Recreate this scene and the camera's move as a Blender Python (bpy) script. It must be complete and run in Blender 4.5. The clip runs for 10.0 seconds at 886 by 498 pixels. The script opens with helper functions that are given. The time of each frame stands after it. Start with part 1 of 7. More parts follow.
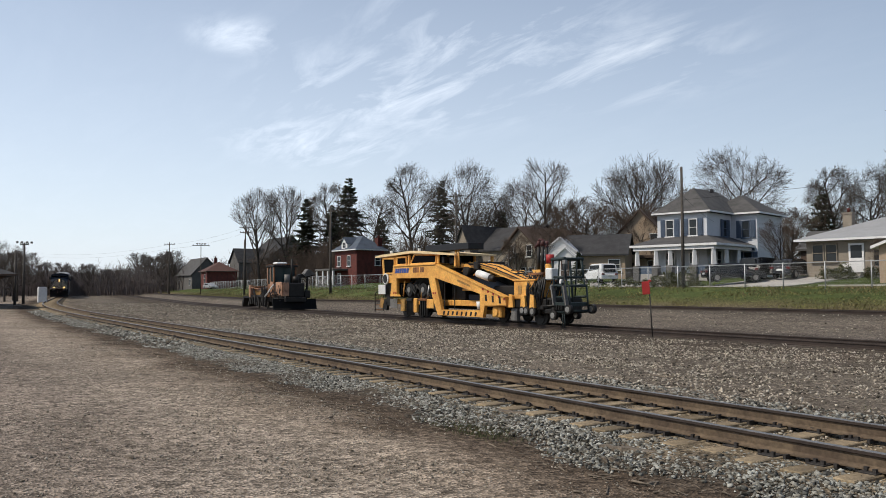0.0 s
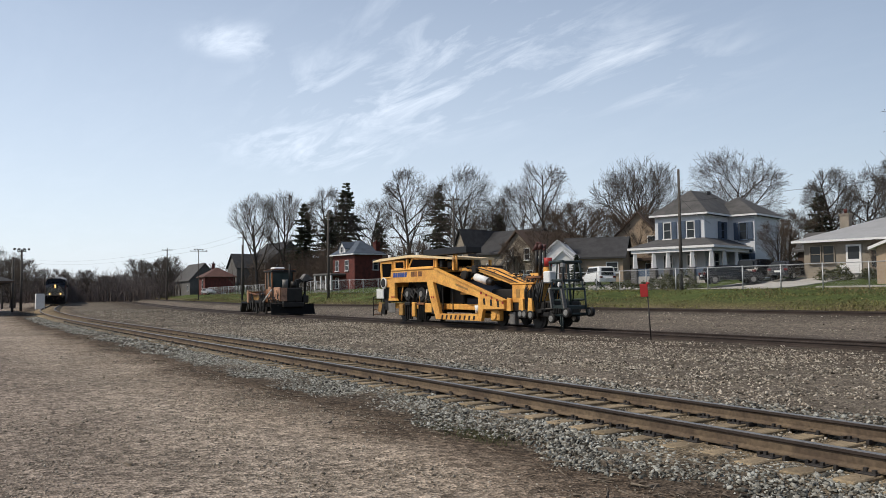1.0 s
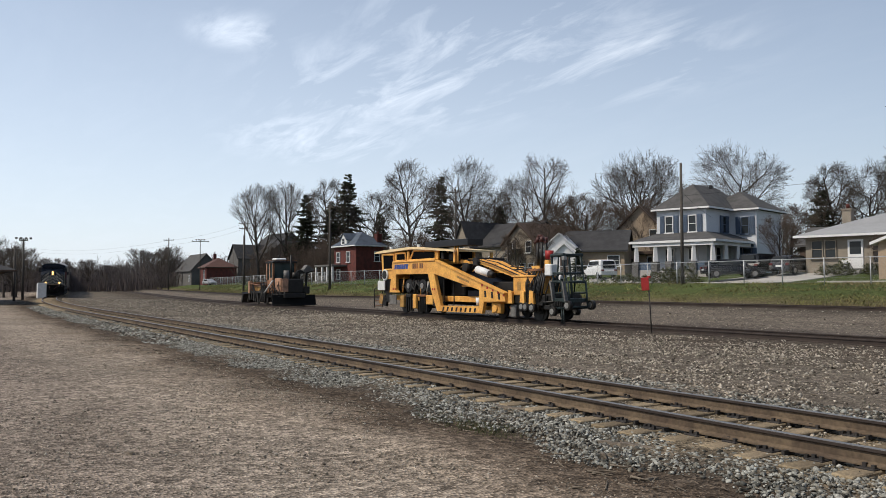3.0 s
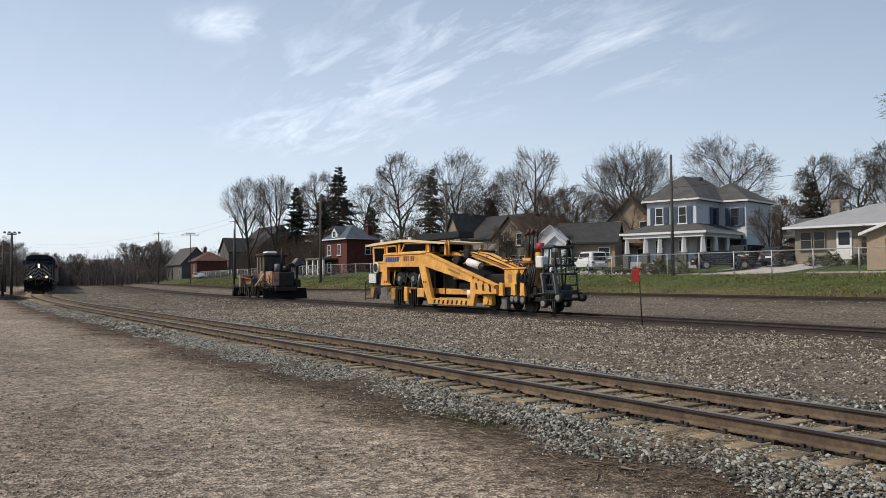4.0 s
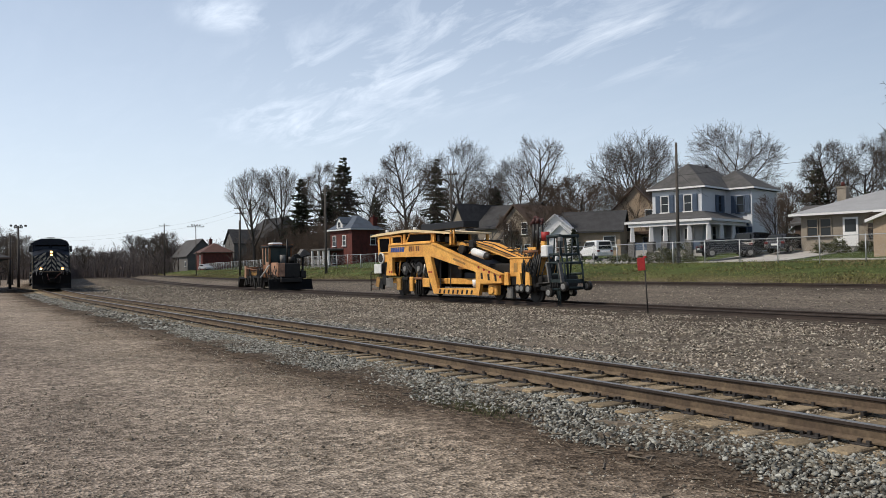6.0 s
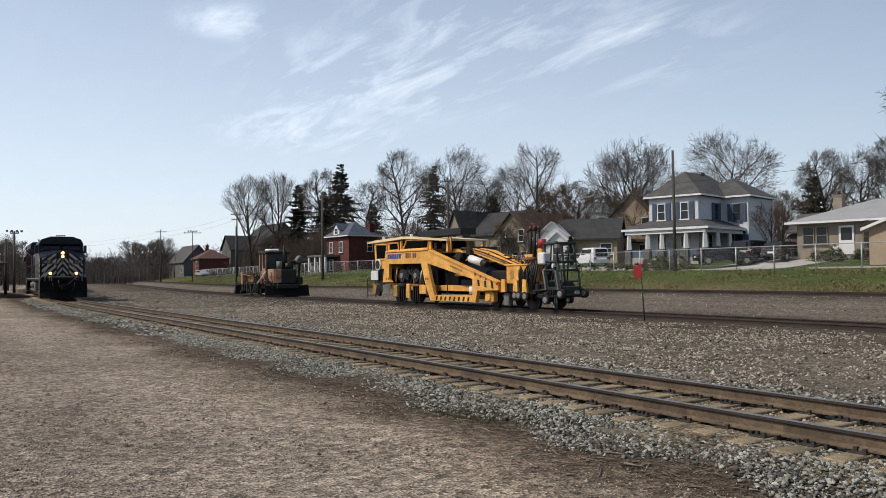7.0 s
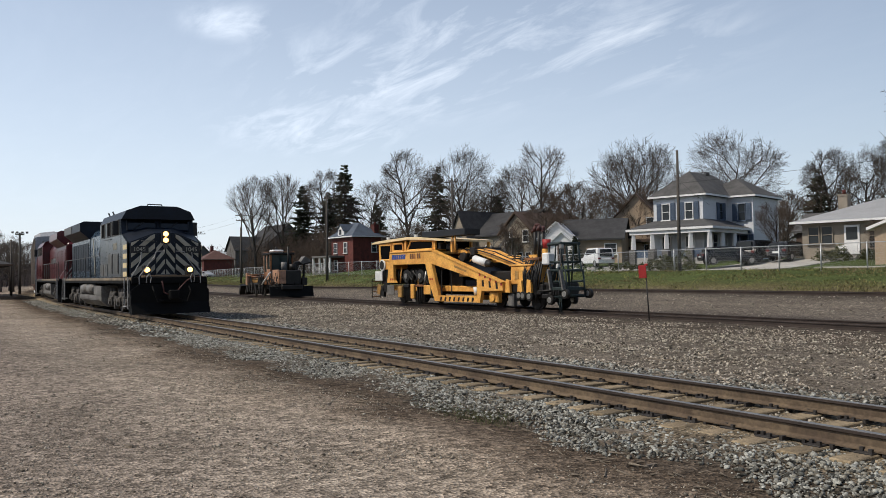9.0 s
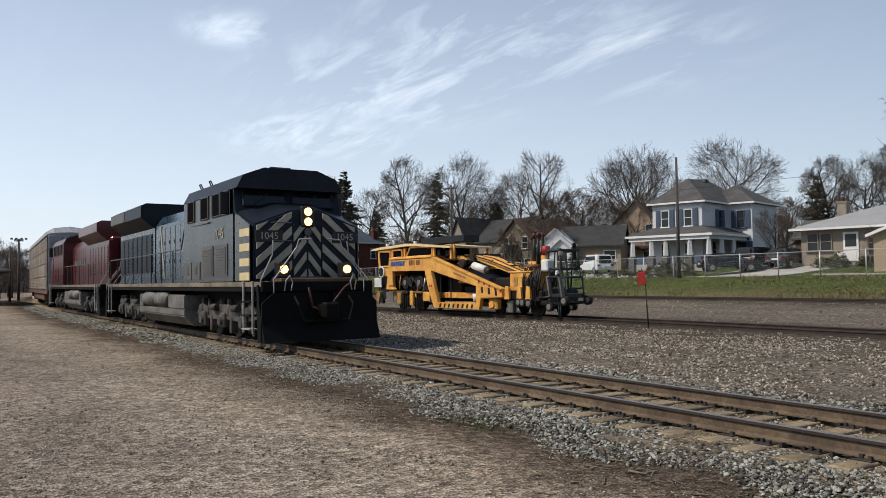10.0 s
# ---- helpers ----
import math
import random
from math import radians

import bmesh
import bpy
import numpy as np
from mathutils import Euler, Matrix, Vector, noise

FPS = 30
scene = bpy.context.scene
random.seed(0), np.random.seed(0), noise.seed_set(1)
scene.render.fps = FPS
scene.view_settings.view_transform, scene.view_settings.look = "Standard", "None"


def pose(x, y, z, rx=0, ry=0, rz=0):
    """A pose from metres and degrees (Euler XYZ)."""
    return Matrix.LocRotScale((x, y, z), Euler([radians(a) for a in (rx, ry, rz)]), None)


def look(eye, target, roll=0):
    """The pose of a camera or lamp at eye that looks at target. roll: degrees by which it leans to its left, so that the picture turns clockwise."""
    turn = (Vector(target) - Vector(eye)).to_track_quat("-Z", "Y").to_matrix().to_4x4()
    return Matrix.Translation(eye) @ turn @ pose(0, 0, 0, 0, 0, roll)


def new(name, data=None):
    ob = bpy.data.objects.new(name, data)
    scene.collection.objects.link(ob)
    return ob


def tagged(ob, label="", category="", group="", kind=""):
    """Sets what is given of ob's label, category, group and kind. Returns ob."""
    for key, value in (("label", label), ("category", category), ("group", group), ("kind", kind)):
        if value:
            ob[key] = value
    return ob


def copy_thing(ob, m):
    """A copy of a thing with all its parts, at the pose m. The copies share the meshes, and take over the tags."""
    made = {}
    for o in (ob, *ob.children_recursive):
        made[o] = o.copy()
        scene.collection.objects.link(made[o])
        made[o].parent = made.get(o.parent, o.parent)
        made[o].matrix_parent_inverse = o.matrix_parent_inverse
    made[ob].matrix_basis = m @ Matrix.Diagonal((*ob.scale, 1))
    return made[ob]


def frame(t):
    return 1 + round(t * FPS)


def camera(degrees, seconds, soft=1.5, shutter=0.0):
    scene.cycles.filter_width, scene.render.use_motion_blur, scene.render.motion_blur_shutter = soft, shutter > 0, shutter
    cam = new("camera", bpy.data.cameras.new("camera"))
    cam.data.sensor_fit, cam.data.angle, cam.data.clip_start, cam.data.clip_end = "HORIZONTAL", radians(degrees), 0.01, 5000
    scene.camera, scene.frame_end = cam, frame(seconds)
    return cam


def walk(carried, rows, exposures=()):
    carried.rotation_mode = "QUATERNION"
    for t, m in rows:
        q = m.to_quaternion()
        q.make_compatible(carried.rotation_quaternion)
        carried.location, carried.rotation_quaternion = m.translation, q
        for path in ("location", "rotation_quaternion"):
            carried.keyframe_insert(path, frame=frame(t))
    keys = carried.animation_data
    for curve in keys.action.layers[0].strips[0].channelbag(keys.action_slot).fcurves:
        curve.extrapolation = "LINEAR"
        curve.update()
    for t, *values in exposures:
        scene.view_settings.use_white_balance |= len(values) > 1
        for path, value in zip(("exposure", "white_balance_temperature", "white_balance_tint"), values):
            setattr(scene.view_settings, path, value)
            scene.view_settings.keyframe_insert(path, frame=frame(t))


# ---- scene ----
# World: x runs along the straight track (the train travels towards +x), y away from the viewer, z up.
EYE = (0.0, 0.0, 1.793)
LENS = 57.9
cam = camera(LENS, 10.0, soft=0.6)


def aim(turn, tilt, roll):
    """Camera pose: turn is the angle from -x towards +y, tilt upwards, roll to the picture's right."""
    a, b = radians(turn), radians(tilt)
    way = Vector((-math.cos(a) * math.cos(b), math.sin(a) * math.cos(b), math.sin(b)))
    return look(EYE, Vector(EYE) + way * 10, roll)


VIEW = (
    (0.0, 32.34, 2.76, -0.24),
    (0.5, 32.385, 2.81, -0.535),
    (1.0, 32.495, 3.04, -0.646),
    (1.5, 32.375, 3.112, -0.556),
    (2.0, 32.222, 2.985, -0.367),
    (2.5, 32.107, 2.688, -0.203),
    (4.0, 33.028, 1.943, -0.482),
    (4.5, 32.892, 1.407, -0.728),
    (5.0, 32.683, 1.164, -0.734),
    (5.5, 32.547, 1.059, -0.948),
    (7.0, 32.888, 1.712, -0.721),
    (7.5, 32.752, 1.694, -0.719),
    (8.0, 32.678, 1.716, -0.763),
    (8.5, 32.696, 1.862, -0.813),
    (9.0, 32.58, 1.75, -0.832),
    (9.5, 32.533, 1.884, -0.865),
    (10.0, 32.643, 2.224, -0.785),
)
walk(cam, [(t, aim(a, b, c)) for t, a, b, c in VIEW])

# ---- light ----
SUN_WAY = Vector((0.22, 0.80, -1.0)).normalized()  # the way the sunlight travels
sun = new("sun", bpy.data.lights.new("sun", "SUN"))
sun.data.energy, sun.data.angle, sun.data.color = 3.6, radians(0.6), (1.0, 0.91, 0.78)
sun.matrix_world = look((0, 0, 60), Vector((0, 0, 60)) + SUN_WAY)

world = bpy.data.worlds.new("spring_sky")
scene.world = world
world.use_nodes = True
wn, wl = world.node_tree.nodes, world.node_tree.links
wn.clear()
sky = wn.new("ShaderNodeTexSky")
sky.sky_type, sky.sun_disc = "NISHITA", False
sky.sun_elevation = math.asin(-SUN_WAY.z)
sky.sun_rotation = math.atan2(-SUN_WAY.x, -SUN_WAY.y)
sky.air_density, sky.dust_density, sky.ozone_density = 1.0, 1.1, 1.1
# thin high cloud, stretched along streaks
geo = wn.new("ShaderNodeTexCoord")
sep = wn.new("ShaderNodeSeparateXYZ")
wl.new(geo.outputs["Generated"], sep.inputs[0])
hgt = wn.new("ShaderNodeMath"); hgt.operation = "ADD"; hgt.inputs[1].default_value = 0.12
wl.new(sep.outputs[2], hgt.inputs[0])
flat = wn.new("ShaderNodeVectorMath"); flat.operation = "DIVIDE"
wl.new(geo.outputs["Generated"], flat.inputs[0])
comb = wn.new("ShaderNodeCombineXYZ")
for k in range(3):
    wl.new(hgt.outputs[0], comb.inputs[k])
wl.new(comb.outputs[0], flat.inputs[1])
mapn = wn.new("ShaderNodeMapping")
mapn.inputs["Rotation"].default_value = (0, 0, radians(-41))
mapn.inputs["Scale"].default_value = (0.75, 2.1, 0.2)
wl.new(flat.outputs[0], mapn.inputs[0])
cl = wn.new("ShaderNodeTexNoise"); cl.inputs["Scale"].default_value = 3.0
cl.inputs["Detail"].default_value = 7; cl.inputs["Roughness"].default_value = 0.62; cl.inputs["Distortion"].default_value = 0.5
wl.new(mapn.outputs[0], cl.inputs["Vector"])
ramp = wn.new("ShaderNodeValToRGB")
ramp.color_ramp.elements[0].position, ramp.color_ramp.elements[0].color = 0.46, (0, 0, 0, 1)
ramp.color_ramp.elements[1].position, ramp.color_ramp.elements[1].color = 0.74, (0.54, 0.54, 0.54, 1)
wl.new(cl.outputs[0], ramp.inputs[0])
# the wisps gather in a few loose banks
gather = None
for bx, by, bz, br in ((-2.365, 1.335, 0.665, 0.42), (-1.852, 1.385, 0.71, 0.4), (-1.78, 1.763, 0.688, 0.35), (-2.19, 0.712, 0.711, 0.12), (-3.029, 1.335, 0.596, 0.32)):
    far = wn.new("ShaderNodeVectorMath"); far.operation = "DISTANCE"
    far.inputs[1].default_value = (bx, by, bz)
    wl.new(flat.outputs[0], far.inputs[0])
    fall = wn.new("ShaderNodeMapRange"); fall.interpolation_type = "SMOOTHSTEP"
    fall.inputs[1].default_value, fall.inputs[2].default_value = br * 0.2, br * 1.6
    fall.inputs[3].default_value, fall.inputs[4].default_value = 1.0, 0.05
    wl.new(far.outputs["Value"], fall.inputs[0])
    if gather is None:
        gather = fall
    else:
        both = wn.new("ShaderNodeMath"); both.operation = "MAXIMUM"
        wl.new(gather.outputs[0], both.inputs[0]); wl.new(fall.outputs[0], both.inputs[1])
        gather = both
wisps = wn.new("ShaderNodeMath"); wisps.operation = "MULTIPLY"
wl.new(ramp.outputs[0], wisps.inputs[0]); wl.new(gather.outputs[0], wisps.inputs[1])
veil = wn.new("ShaderNodeMapRange")  # haze thickens towards the horizon
veil.inputs[1].default_value, veil.inputs[2].default_value = 0.0, 0.55
veil.inputs[3].default_value, veil.inputs[4].default_value = 0.62, 0.10
wl.new(sep.outputs[2], veil.inputs[0])
mx = wn.new("ShaderNodeMath"); mx.operation = "ADD"; mx.use_clamp = True
wl.new(wisps.outputs[0], mx.inputs[0]); wl.new(veil.outputs[0], mx.inputs[1])
mix = wn.new("ShaderNodeMix"); mix.data_type = "RGBA"
glow = wn.new("ShaderNodeMapRange")  # the haze is brighter towards the sun's side
glow.inputs[1].default_value, glow.inputs[2].default_value = -1.0, -0.1
glow.inputs[3].default_value, glow.inputs[4].default_value = 1.42, 0.66
wl.new(sep.outputs[0], glow.inputs[0])
haze = wn.new("ShaderNodeVectorMath"); haze.operation = "SCALE"
haze.inputs[0].default_value = (6.3, 6.95, 7.9)
wl.new(glow.outputs[0], haze.inputs["Scale"])
wl.new(haze.outputs[0], mix.inputs[7])
wl.new(mx.outputs[0], mix.inputs[0]); wl.new(sky.outputs[0], mix.inputs[6])
bg = wn.new("ShaderNodeBackground"); bg.inputs[1].default_value = 0.115
wl.new(mix.outputs[2], bg.inputs[0])
wo = wn.new("ShaderNodeOutputWorld")
wl.new(bg.outputs[0], wo.inputs[0])
scene.view_settings.exposure = 0.0


# ---- materials ----
def material(name, colour, rough=0.8, metal=0.0, spread=0.25, scale=3.0, bump=0.0, bump_scale=40.0, tint=None, island=0.0, each=0.0, spec=0.4):
    """A worn surface: base colour broken by two scales of noise, a second tint for dirt, and fine relief."""
    m = bpy.data.materials.new(name)
    m.use_nodes = True
    n, l = m.node_tree.nodes, m.node_tree.links
    b = n["Principled BSDF"]
    b.inputs["Roughness"].default_value, b.inputs["Metallic"].default_value = rough, metal
    b.inputs["Specular IOR Level"].default_value = spec
    tc = n.new("ShaderNodeTexCoord")
    big = n.new("ShaderNodeTexNoise"); big.inputs["Scale"].default_value = scale
    big.inputs["Detail"].default_value = 6; big.inputs["Roughness"].default_value = 0.6
    l.new(tc.outputs["Object"], big.inputs["Vector"])
    fine = n.new("ShaderNodeTexNoise"); fine.inputs["Scale"].default_value = scale * 11
    fine.inputs["Detail"].default_value = 4
    l.new(tc.outputs["Object"], fine.inputs["Vector"])
    r = n.new("ShaderNodeValToRGB")
    t = tint or tuple(c * (1 - spread) for c in colour)
    r.color_ramp.elements[0].position, r.color_ramp.elements[0].color = 0.36, (*t, 1)
    r.color_ramp.elements[1].position, r.color_ramp.elements[1].color = 0.62, (*colour, 1)
    l.new(big.outputs[0], r.inputs[0])
    val = n.new("ShaderNodeMapRange")
    val.inputs[1].default_value, val.inputs[2].default_value = 0.3, 0.7
    val.inputs[3].default_value, val.inputs[4].default_value = 1 - spread, 1 + spread * 0.6
    l.new(fine.outputs[0], val.inputs[0])
    last = val.outputs[0]
    for amount, kind in ((island, "g"), (each, "o")):
        if amount:
            src = n.new("ShaderNodeNewGeometry" if kind == "g" else "ShaderNodeObjectInfo")
            mr = n.new("ShaderNodeMapRange")
            mr.inputs[3].default_value, mr.inputs[4].default_value = 1 - amount, 1 + amount
            l.new(src.outputs["Random Per Island" if kind == "g" else "Random"], mr.inputs[0])
            mu = n.new("ShaderNodeMath"); mu.operation = "MULTIPLY"
            l.new(last, mu.inputs[0]); l.new(mr.outputs[0], mu.inputs[1])
            last = mu.outputs[0]
    sc = n.new("ShaderNodeVectorMath"); sc.operation = "SCALE"
    l.new(r.outputs[0], sc.inputs[0]); l.new(last, sc.inputs["Scale"])
    l.new(sc.outputs[0], b.inputs["Base Color"])
    rr = n.new("ShaderNodeMapRange")
    rr.inputs[3].default_value, rr.inputs[4].default_value = max(0.02, rough - 0.1), min(1, rough + 0.1)
    l.new(fine.outputs[0], rr.inputs[0]); l.new(rr.outputs[0], b.inputs["Roughness"])
    if bump:
        bn = n.new("ShaderNodeTexNoise"); bn.inputs["Scale"].default_value = bump_scale
        bn.inputs["Detail"].default_value = 5
        l.new(tc.outputs["Object"], bn.inputs["Vector"])
        bp = n.new("ShaderNodeBump"); bp.inputs["Strength"].default_value = bump
        bp.inputs["Distance"].default_value = 0.02
        l.new(bn.outputs[0], bp.inputs["Height"]); l.new(bp.outputs[0], b.inputs["Normal"])
    return m


def glass_mat(name, colour=(0.02, 0.025, 0.03), rough=0.06):
    m = bpy.data.materials.new(name)
    m.use_nodes = True
    b = m.node_tree.nodes["Principled BSDF"]
    b.inputs["Base Color"].default_value = (*colour, 1)
    b.inputs["Roughness"].default_value = rough
    b.inputs["Specular IOR Level"].default_value = 0.3
    return m


def glow_mat(name, colour, strength):
    m = bpy.data.materials.new(name)
    m.use_nodes = True
    b = m.node_tree.nodes["Principled BSDF"]
    b.inputs["Base Color"].default_value = (*colour, 1)
    b.inputs["Emission Color"].default_value = (*colour, 1)
    b.inputs["Emission Strength"].default_value = strength
    return m


M_RAIL = material("rail_steel", (0.15, 0.112, 0.075), 0.7, 0.05, 0.3, 2.0, 0.2, 40, (0.085, 0.062, 0.045), spec=0.15)
M_RUST = material("rusty_rail_steel", (0.045, 0.032, 0.026), 0.7, 0.1, 0.3, 2.0, 0.2)
M_RAILTOP = material("polished_rail_head", (0.22, 0.21, 0.20), 0.38, 0.6, 0.2, 4.0)
M_TIE = material("weathered_tie", (0.30, 0.235, 0.15), 0.9, 0, 0.35, 2.5, 0.5, 60, (0.15, 0.12, 0.085), each=0.25, spec=0.08)
M_TIEDARK = material("old_dark_tie", (0.12, 0.10, 0.08), 0.9, 0, 0.35, 2.5, 0.5, 60, each=0.25, island=0.2)
M_ROCK = material("ballast_stone", (0.265, 0.268, 0.245), 0.9, 0, 0.35, 9.0, 0.3, 80, (0.12, 0.108, 0.085), island=0.85, spec=0.08)
M_PEBBLE = material("yard_gravel_stone", (0.335, 0.305, 0.255), 0.9, 0, 0.3, 9.0, 0, 80, (0.19, 0.16, 0.12), island=0.7, spec=0.08)
M_YARDSTONE = material("pale_yard_stone", (0.375, 0.34, 0.285), 0.9, 0, 0.3, 9.0, 0, 80, (0.2, 0.168, 0.128), island=0.88, spec=0.08)
M_IRON = material("dark_iron", (0.045, 0.04, 0.037), 0.65, 0.3, 0.4, 4.0, 0.2)
M_BLACK = material("black_paint", (0.014, 0.014, 0.016), 0.5, 0, 0.3, 2.0)


# ---- mesh helpers ----
def mesh_of(name, bm, mat):
    me = bpy.data.meshes.new(name)
    bm.normal_update()
    bm.to_mesh(me)
    bm.free()
    for m in (mat if isinstance(mat, (list, tuple)) else [mat]):
        me.materials.append(m)
    return me


def part(name, bm, mat, parent=None, label="", at=None):
    """Links a bmesh as one mesh object under a thing or a part."""
    ob = new(name, bm if isinstance(bm, bpy.types.Mesh) else mesh_of(name, bm, mat))
    if parent is not None:
        ob.parent = parent
    if at is not None:
        ob.matrix_basis = at
    return tagged(ob, label)


def empty(name, m, label, category, group="", kind=""):
    ob = new(name)
    ob.matrix_basis = m
    return tagged(ob, label, category, group, kind)


def add_box(bm, x0, x1, y0, y1, z0, z1, bevel=0.0, turn=None, mi=0):
    """A box between two corners, its edges rounded by bevel, then moved by turn."""
    v = [bm.verts.new((x, y, z)) for x in (x0, x1) for y in (y0, y1) for z in (z0, z1)]
    fs = [bm.faces.new([v[i] for i in q]) for q in ((0, 1, 3, 2), (4, 6, 7, 5), (0, 4, 5, 1), (2, 3, 7, 6), (0, 2, 6, 4), (1, 5, 7, 3))]
    for f in fs:
        f.material_index = mi
    if turn is not None:
        bmesh.ops.transform(bm, matrix=turn, verts=v)
    if bevel:
        es = list({e for f in fs for e in f.edges})
        bmesh.ops.bevel(bm, geom=es, offset=bevel, segments=1, affect="EDGES", profile=0.6)
    return bm


def box(*a, **k):
    return add_box(bmesh.new(), *a, **k)


def add_tube(bm, p, q, r, r2=None, seg=10, mi=0, cap=True):
    """A round bar from p to q."""
    p, q = Vector(p), Vector(q)
    way = q - p
    if way.length < 1e-6:
        return bm
    m = Matrix.Translation((p + q) / 2) @ way.to_track_quat("Z", "Y").to_matrix().to_4x4()
    before = len(bm.faces)
    g = bmesh.ops.create_cone(bm, cap_ends=cap, segments=seg, radius1=r, radius2=r if r2 is None else r2, depth=way.length, matrix=m)
    for f in {f for v in g["verts"] for f in v.link_faces}:
        f.material_index = mi
        f.smooth = seg > 6 and len(f.verts) == 4
    return bm


def tube(*a, **k):
    return add_tube(bmesh.new(), *a, **k)


def path_tube(points, r, seg=6, bm=None):
    bm = bm or bmesh.new()
    for p, q in zip(points[:-1], points[1:]):
        add_tube(bm, p, q, r, seg=seg)
    return bm


def add_prism(bm, outline, x0, x1, axis="x", mi=0):
    """Extrudes an outline of pairs along an axis: pairs are (y, z) for x, (x, z) for y, (x, y) for z."""
    def place(a, b, c):
        return {"x": (c, a, b), "y": (a, c, b), "z": (a, b, c)}[axis]
    lo = [bm.verts.new(place(a, b, x0)) for a, b in outline]
    hi = [bm.verts.new(place(a, b, x1)) for a, b in outline]
    fs = [bm.faces.new(lo), bm.faces.new(hi[::-1])]
    n = len(outline)
    fs += [bm.faces.new((lo[i], hi[i], hi[(i + 1) % n], lo[(i + 1) % n])[::-1]) for i in range(n)]
    for f in fs:
        f.material_index = mi
    bmesh.ops.recalc_face_normals(bm, faces=fs)
    return bm


def prism(*a, **k):
    return add_prism(bmesh.new(), *a, **k)


def text_part(name, words, size, mat, parent, m, label="", depth=0.006):
    """Raised lettering in the built-in font, as a mesh."""
    cu = bpy.data.curves.new(name, "FONT")
    cu.body, cu.size, cu.extrude, cu.align_x, cu.align_y = words, size, depth, "CENTER", "CENTER"
    tmp = bpy.data.objects.new(name, cu)
    scene.collection.objects.link(tmp)
    dg = bpy.context.evaluated_depsgraph_get()
    me = bpy.data.meshes.new_from_object(tmp.evaluated_get(dg))
    bpy.data.objects.remove(tmp)
    me.materials.clear()
    me.materials.append(mat)
    return part(name, me, None, parent, label, m)


def sticks(name, p, q, r0, r1, seg, mat):
    """One mesh of many tapered open bars, from points p to points q."""
    p, q = np.asarray(p, float), np.asarray(q, float)
    n = len(p)
    r0, r1 = np.broadcast_to(np.asarray(r0, float), n), np.broadcast_to(np.asarray(r1, float), n)
    w = q - p
    w /= np.linalg.norm(w, axis=1, keepdims=True) + 1e-9
    ref = np.where(np.abs(w[:, 2:3]) > 0.9, np.array([[1.0, 0, 0]]), np.array([[0, 0, 1.0]]))
    u = np.cross(w, ref)
    u /= np.linalg.norm(u, axis=1, keepdims=True) + 1e-9
    v = np.cross(w, u)
    ang = np.arange(seg) * 2 * math.pi / seg
    ring = np.cos(ang)[None, :, None] * u[:, None, :] + np.sin(ang)[None, :, None] * v[:, None, :]
    lo, hi = p[:, None, :] + ring * r0[:, None, None], q[:, None, :] + ring * r1[:, None, None]
    co = np.concatenate([lo, hi], axis=1).reshape(-1, 3)
    k = np.arange(seg)
    quad = np.stack([k, (k + 1) % seg, (k + 1) % seg + seg, k + seg], axis=1)
    faces = (np.arange(n)[:, None, None] * 2 * seg + quad[None]).reshape(-1, 4)
    return fast_mesh(name, co, faces, mat)


def fast_mesh(name, co, faces, mat):
    me = bpy.data.meshes.new(name)
    k = faces.shape[1]
    me.vertices.add(len(co)); me.vertices.foreach_set("co", np.ascontiguousarray(co, dtype=np.float32).ravel())
    me.loops.add(faces.size); me.loops.foreach_set("vertex_index", np.ascontiguousarray(faces, dtype=np.int32).ravel())
    me.polygons.add(len(faces)); me.polygons.foreach_set("loop_start", np.arange(len(faces), dtype=np.int32) * k)
    me.update(calc_edges=True)
    me.validate()
    me.materials.append(mat)
    return me


# ---- the lie of the land ----
TRACK_Y, BEND_X, BEND_R, BEND_LEN = 8.25, 47.86, 508.5, 68.25


def along(s, d=0.0):
    """Point and heading at s metres up the line from x = 0 (towards -x), d metres beyond the main track's centre line."""
    if s <= BEND_X:
        return -s, TRACK_Y + d, 0.0
    a = min(s - BEND_X, BEND_LEN) / BEND_R
    x = -BEND_X - BEND_R * math.sin(a)
    y = TRACK_Y + BEND_R * (1 - math.cos(a))
    if s > BEND_X + BEND_LEN:
        rest = s - BEND_X - BEND_LEN
        x, y = x - rest * math.cos(a), y + rest * math.sin(a)
    return x + d * math.sin(a), y + d * math.cos(a), a


def height(d):
    """Ground level d metres beyond the main track's centre line."""
    pts = ((-400, 0), (-3.6, 0.0), (-2.9, -0.03), (-2.35, -0.04), (-1.6, 0.012), (-1.3, 0.012), (1.3, 0.012), (1.6, 0.012), (2.6, -0.03), (3.6, -0.05), (12.5, -0.1), (14, -0.05), (17, -0.05),
           (19, -0.06), (23, 0.03), (28, 0.3), (29.0, 0.38), (32.4, 0.38), (33.4, 0.5), (39.5, 1.65), (44, 1.8), (50, 2.5), (70, 2.9), (400, 2.9))
    return float(np.interp(d, [p[0] for p in pts], [p[1] for p in pts]))


def narrowing(s):
    """How far the back track, fence and bank swing in towards the main track, s metres up the line."""
    f = min(1.0, max(0.0, (s - 58) / 40))
    return 8.0 * f * f * (3 - 2 * f)


def lane_of(x, y):
    """The strip of land at a point: metres beyond the main track's centre line, allowing for the bank's swing."""
    d = track_distance(x, y)
    return d + narrowing(-x) * min(1.0, max(0.0, (d - 17) / 4))


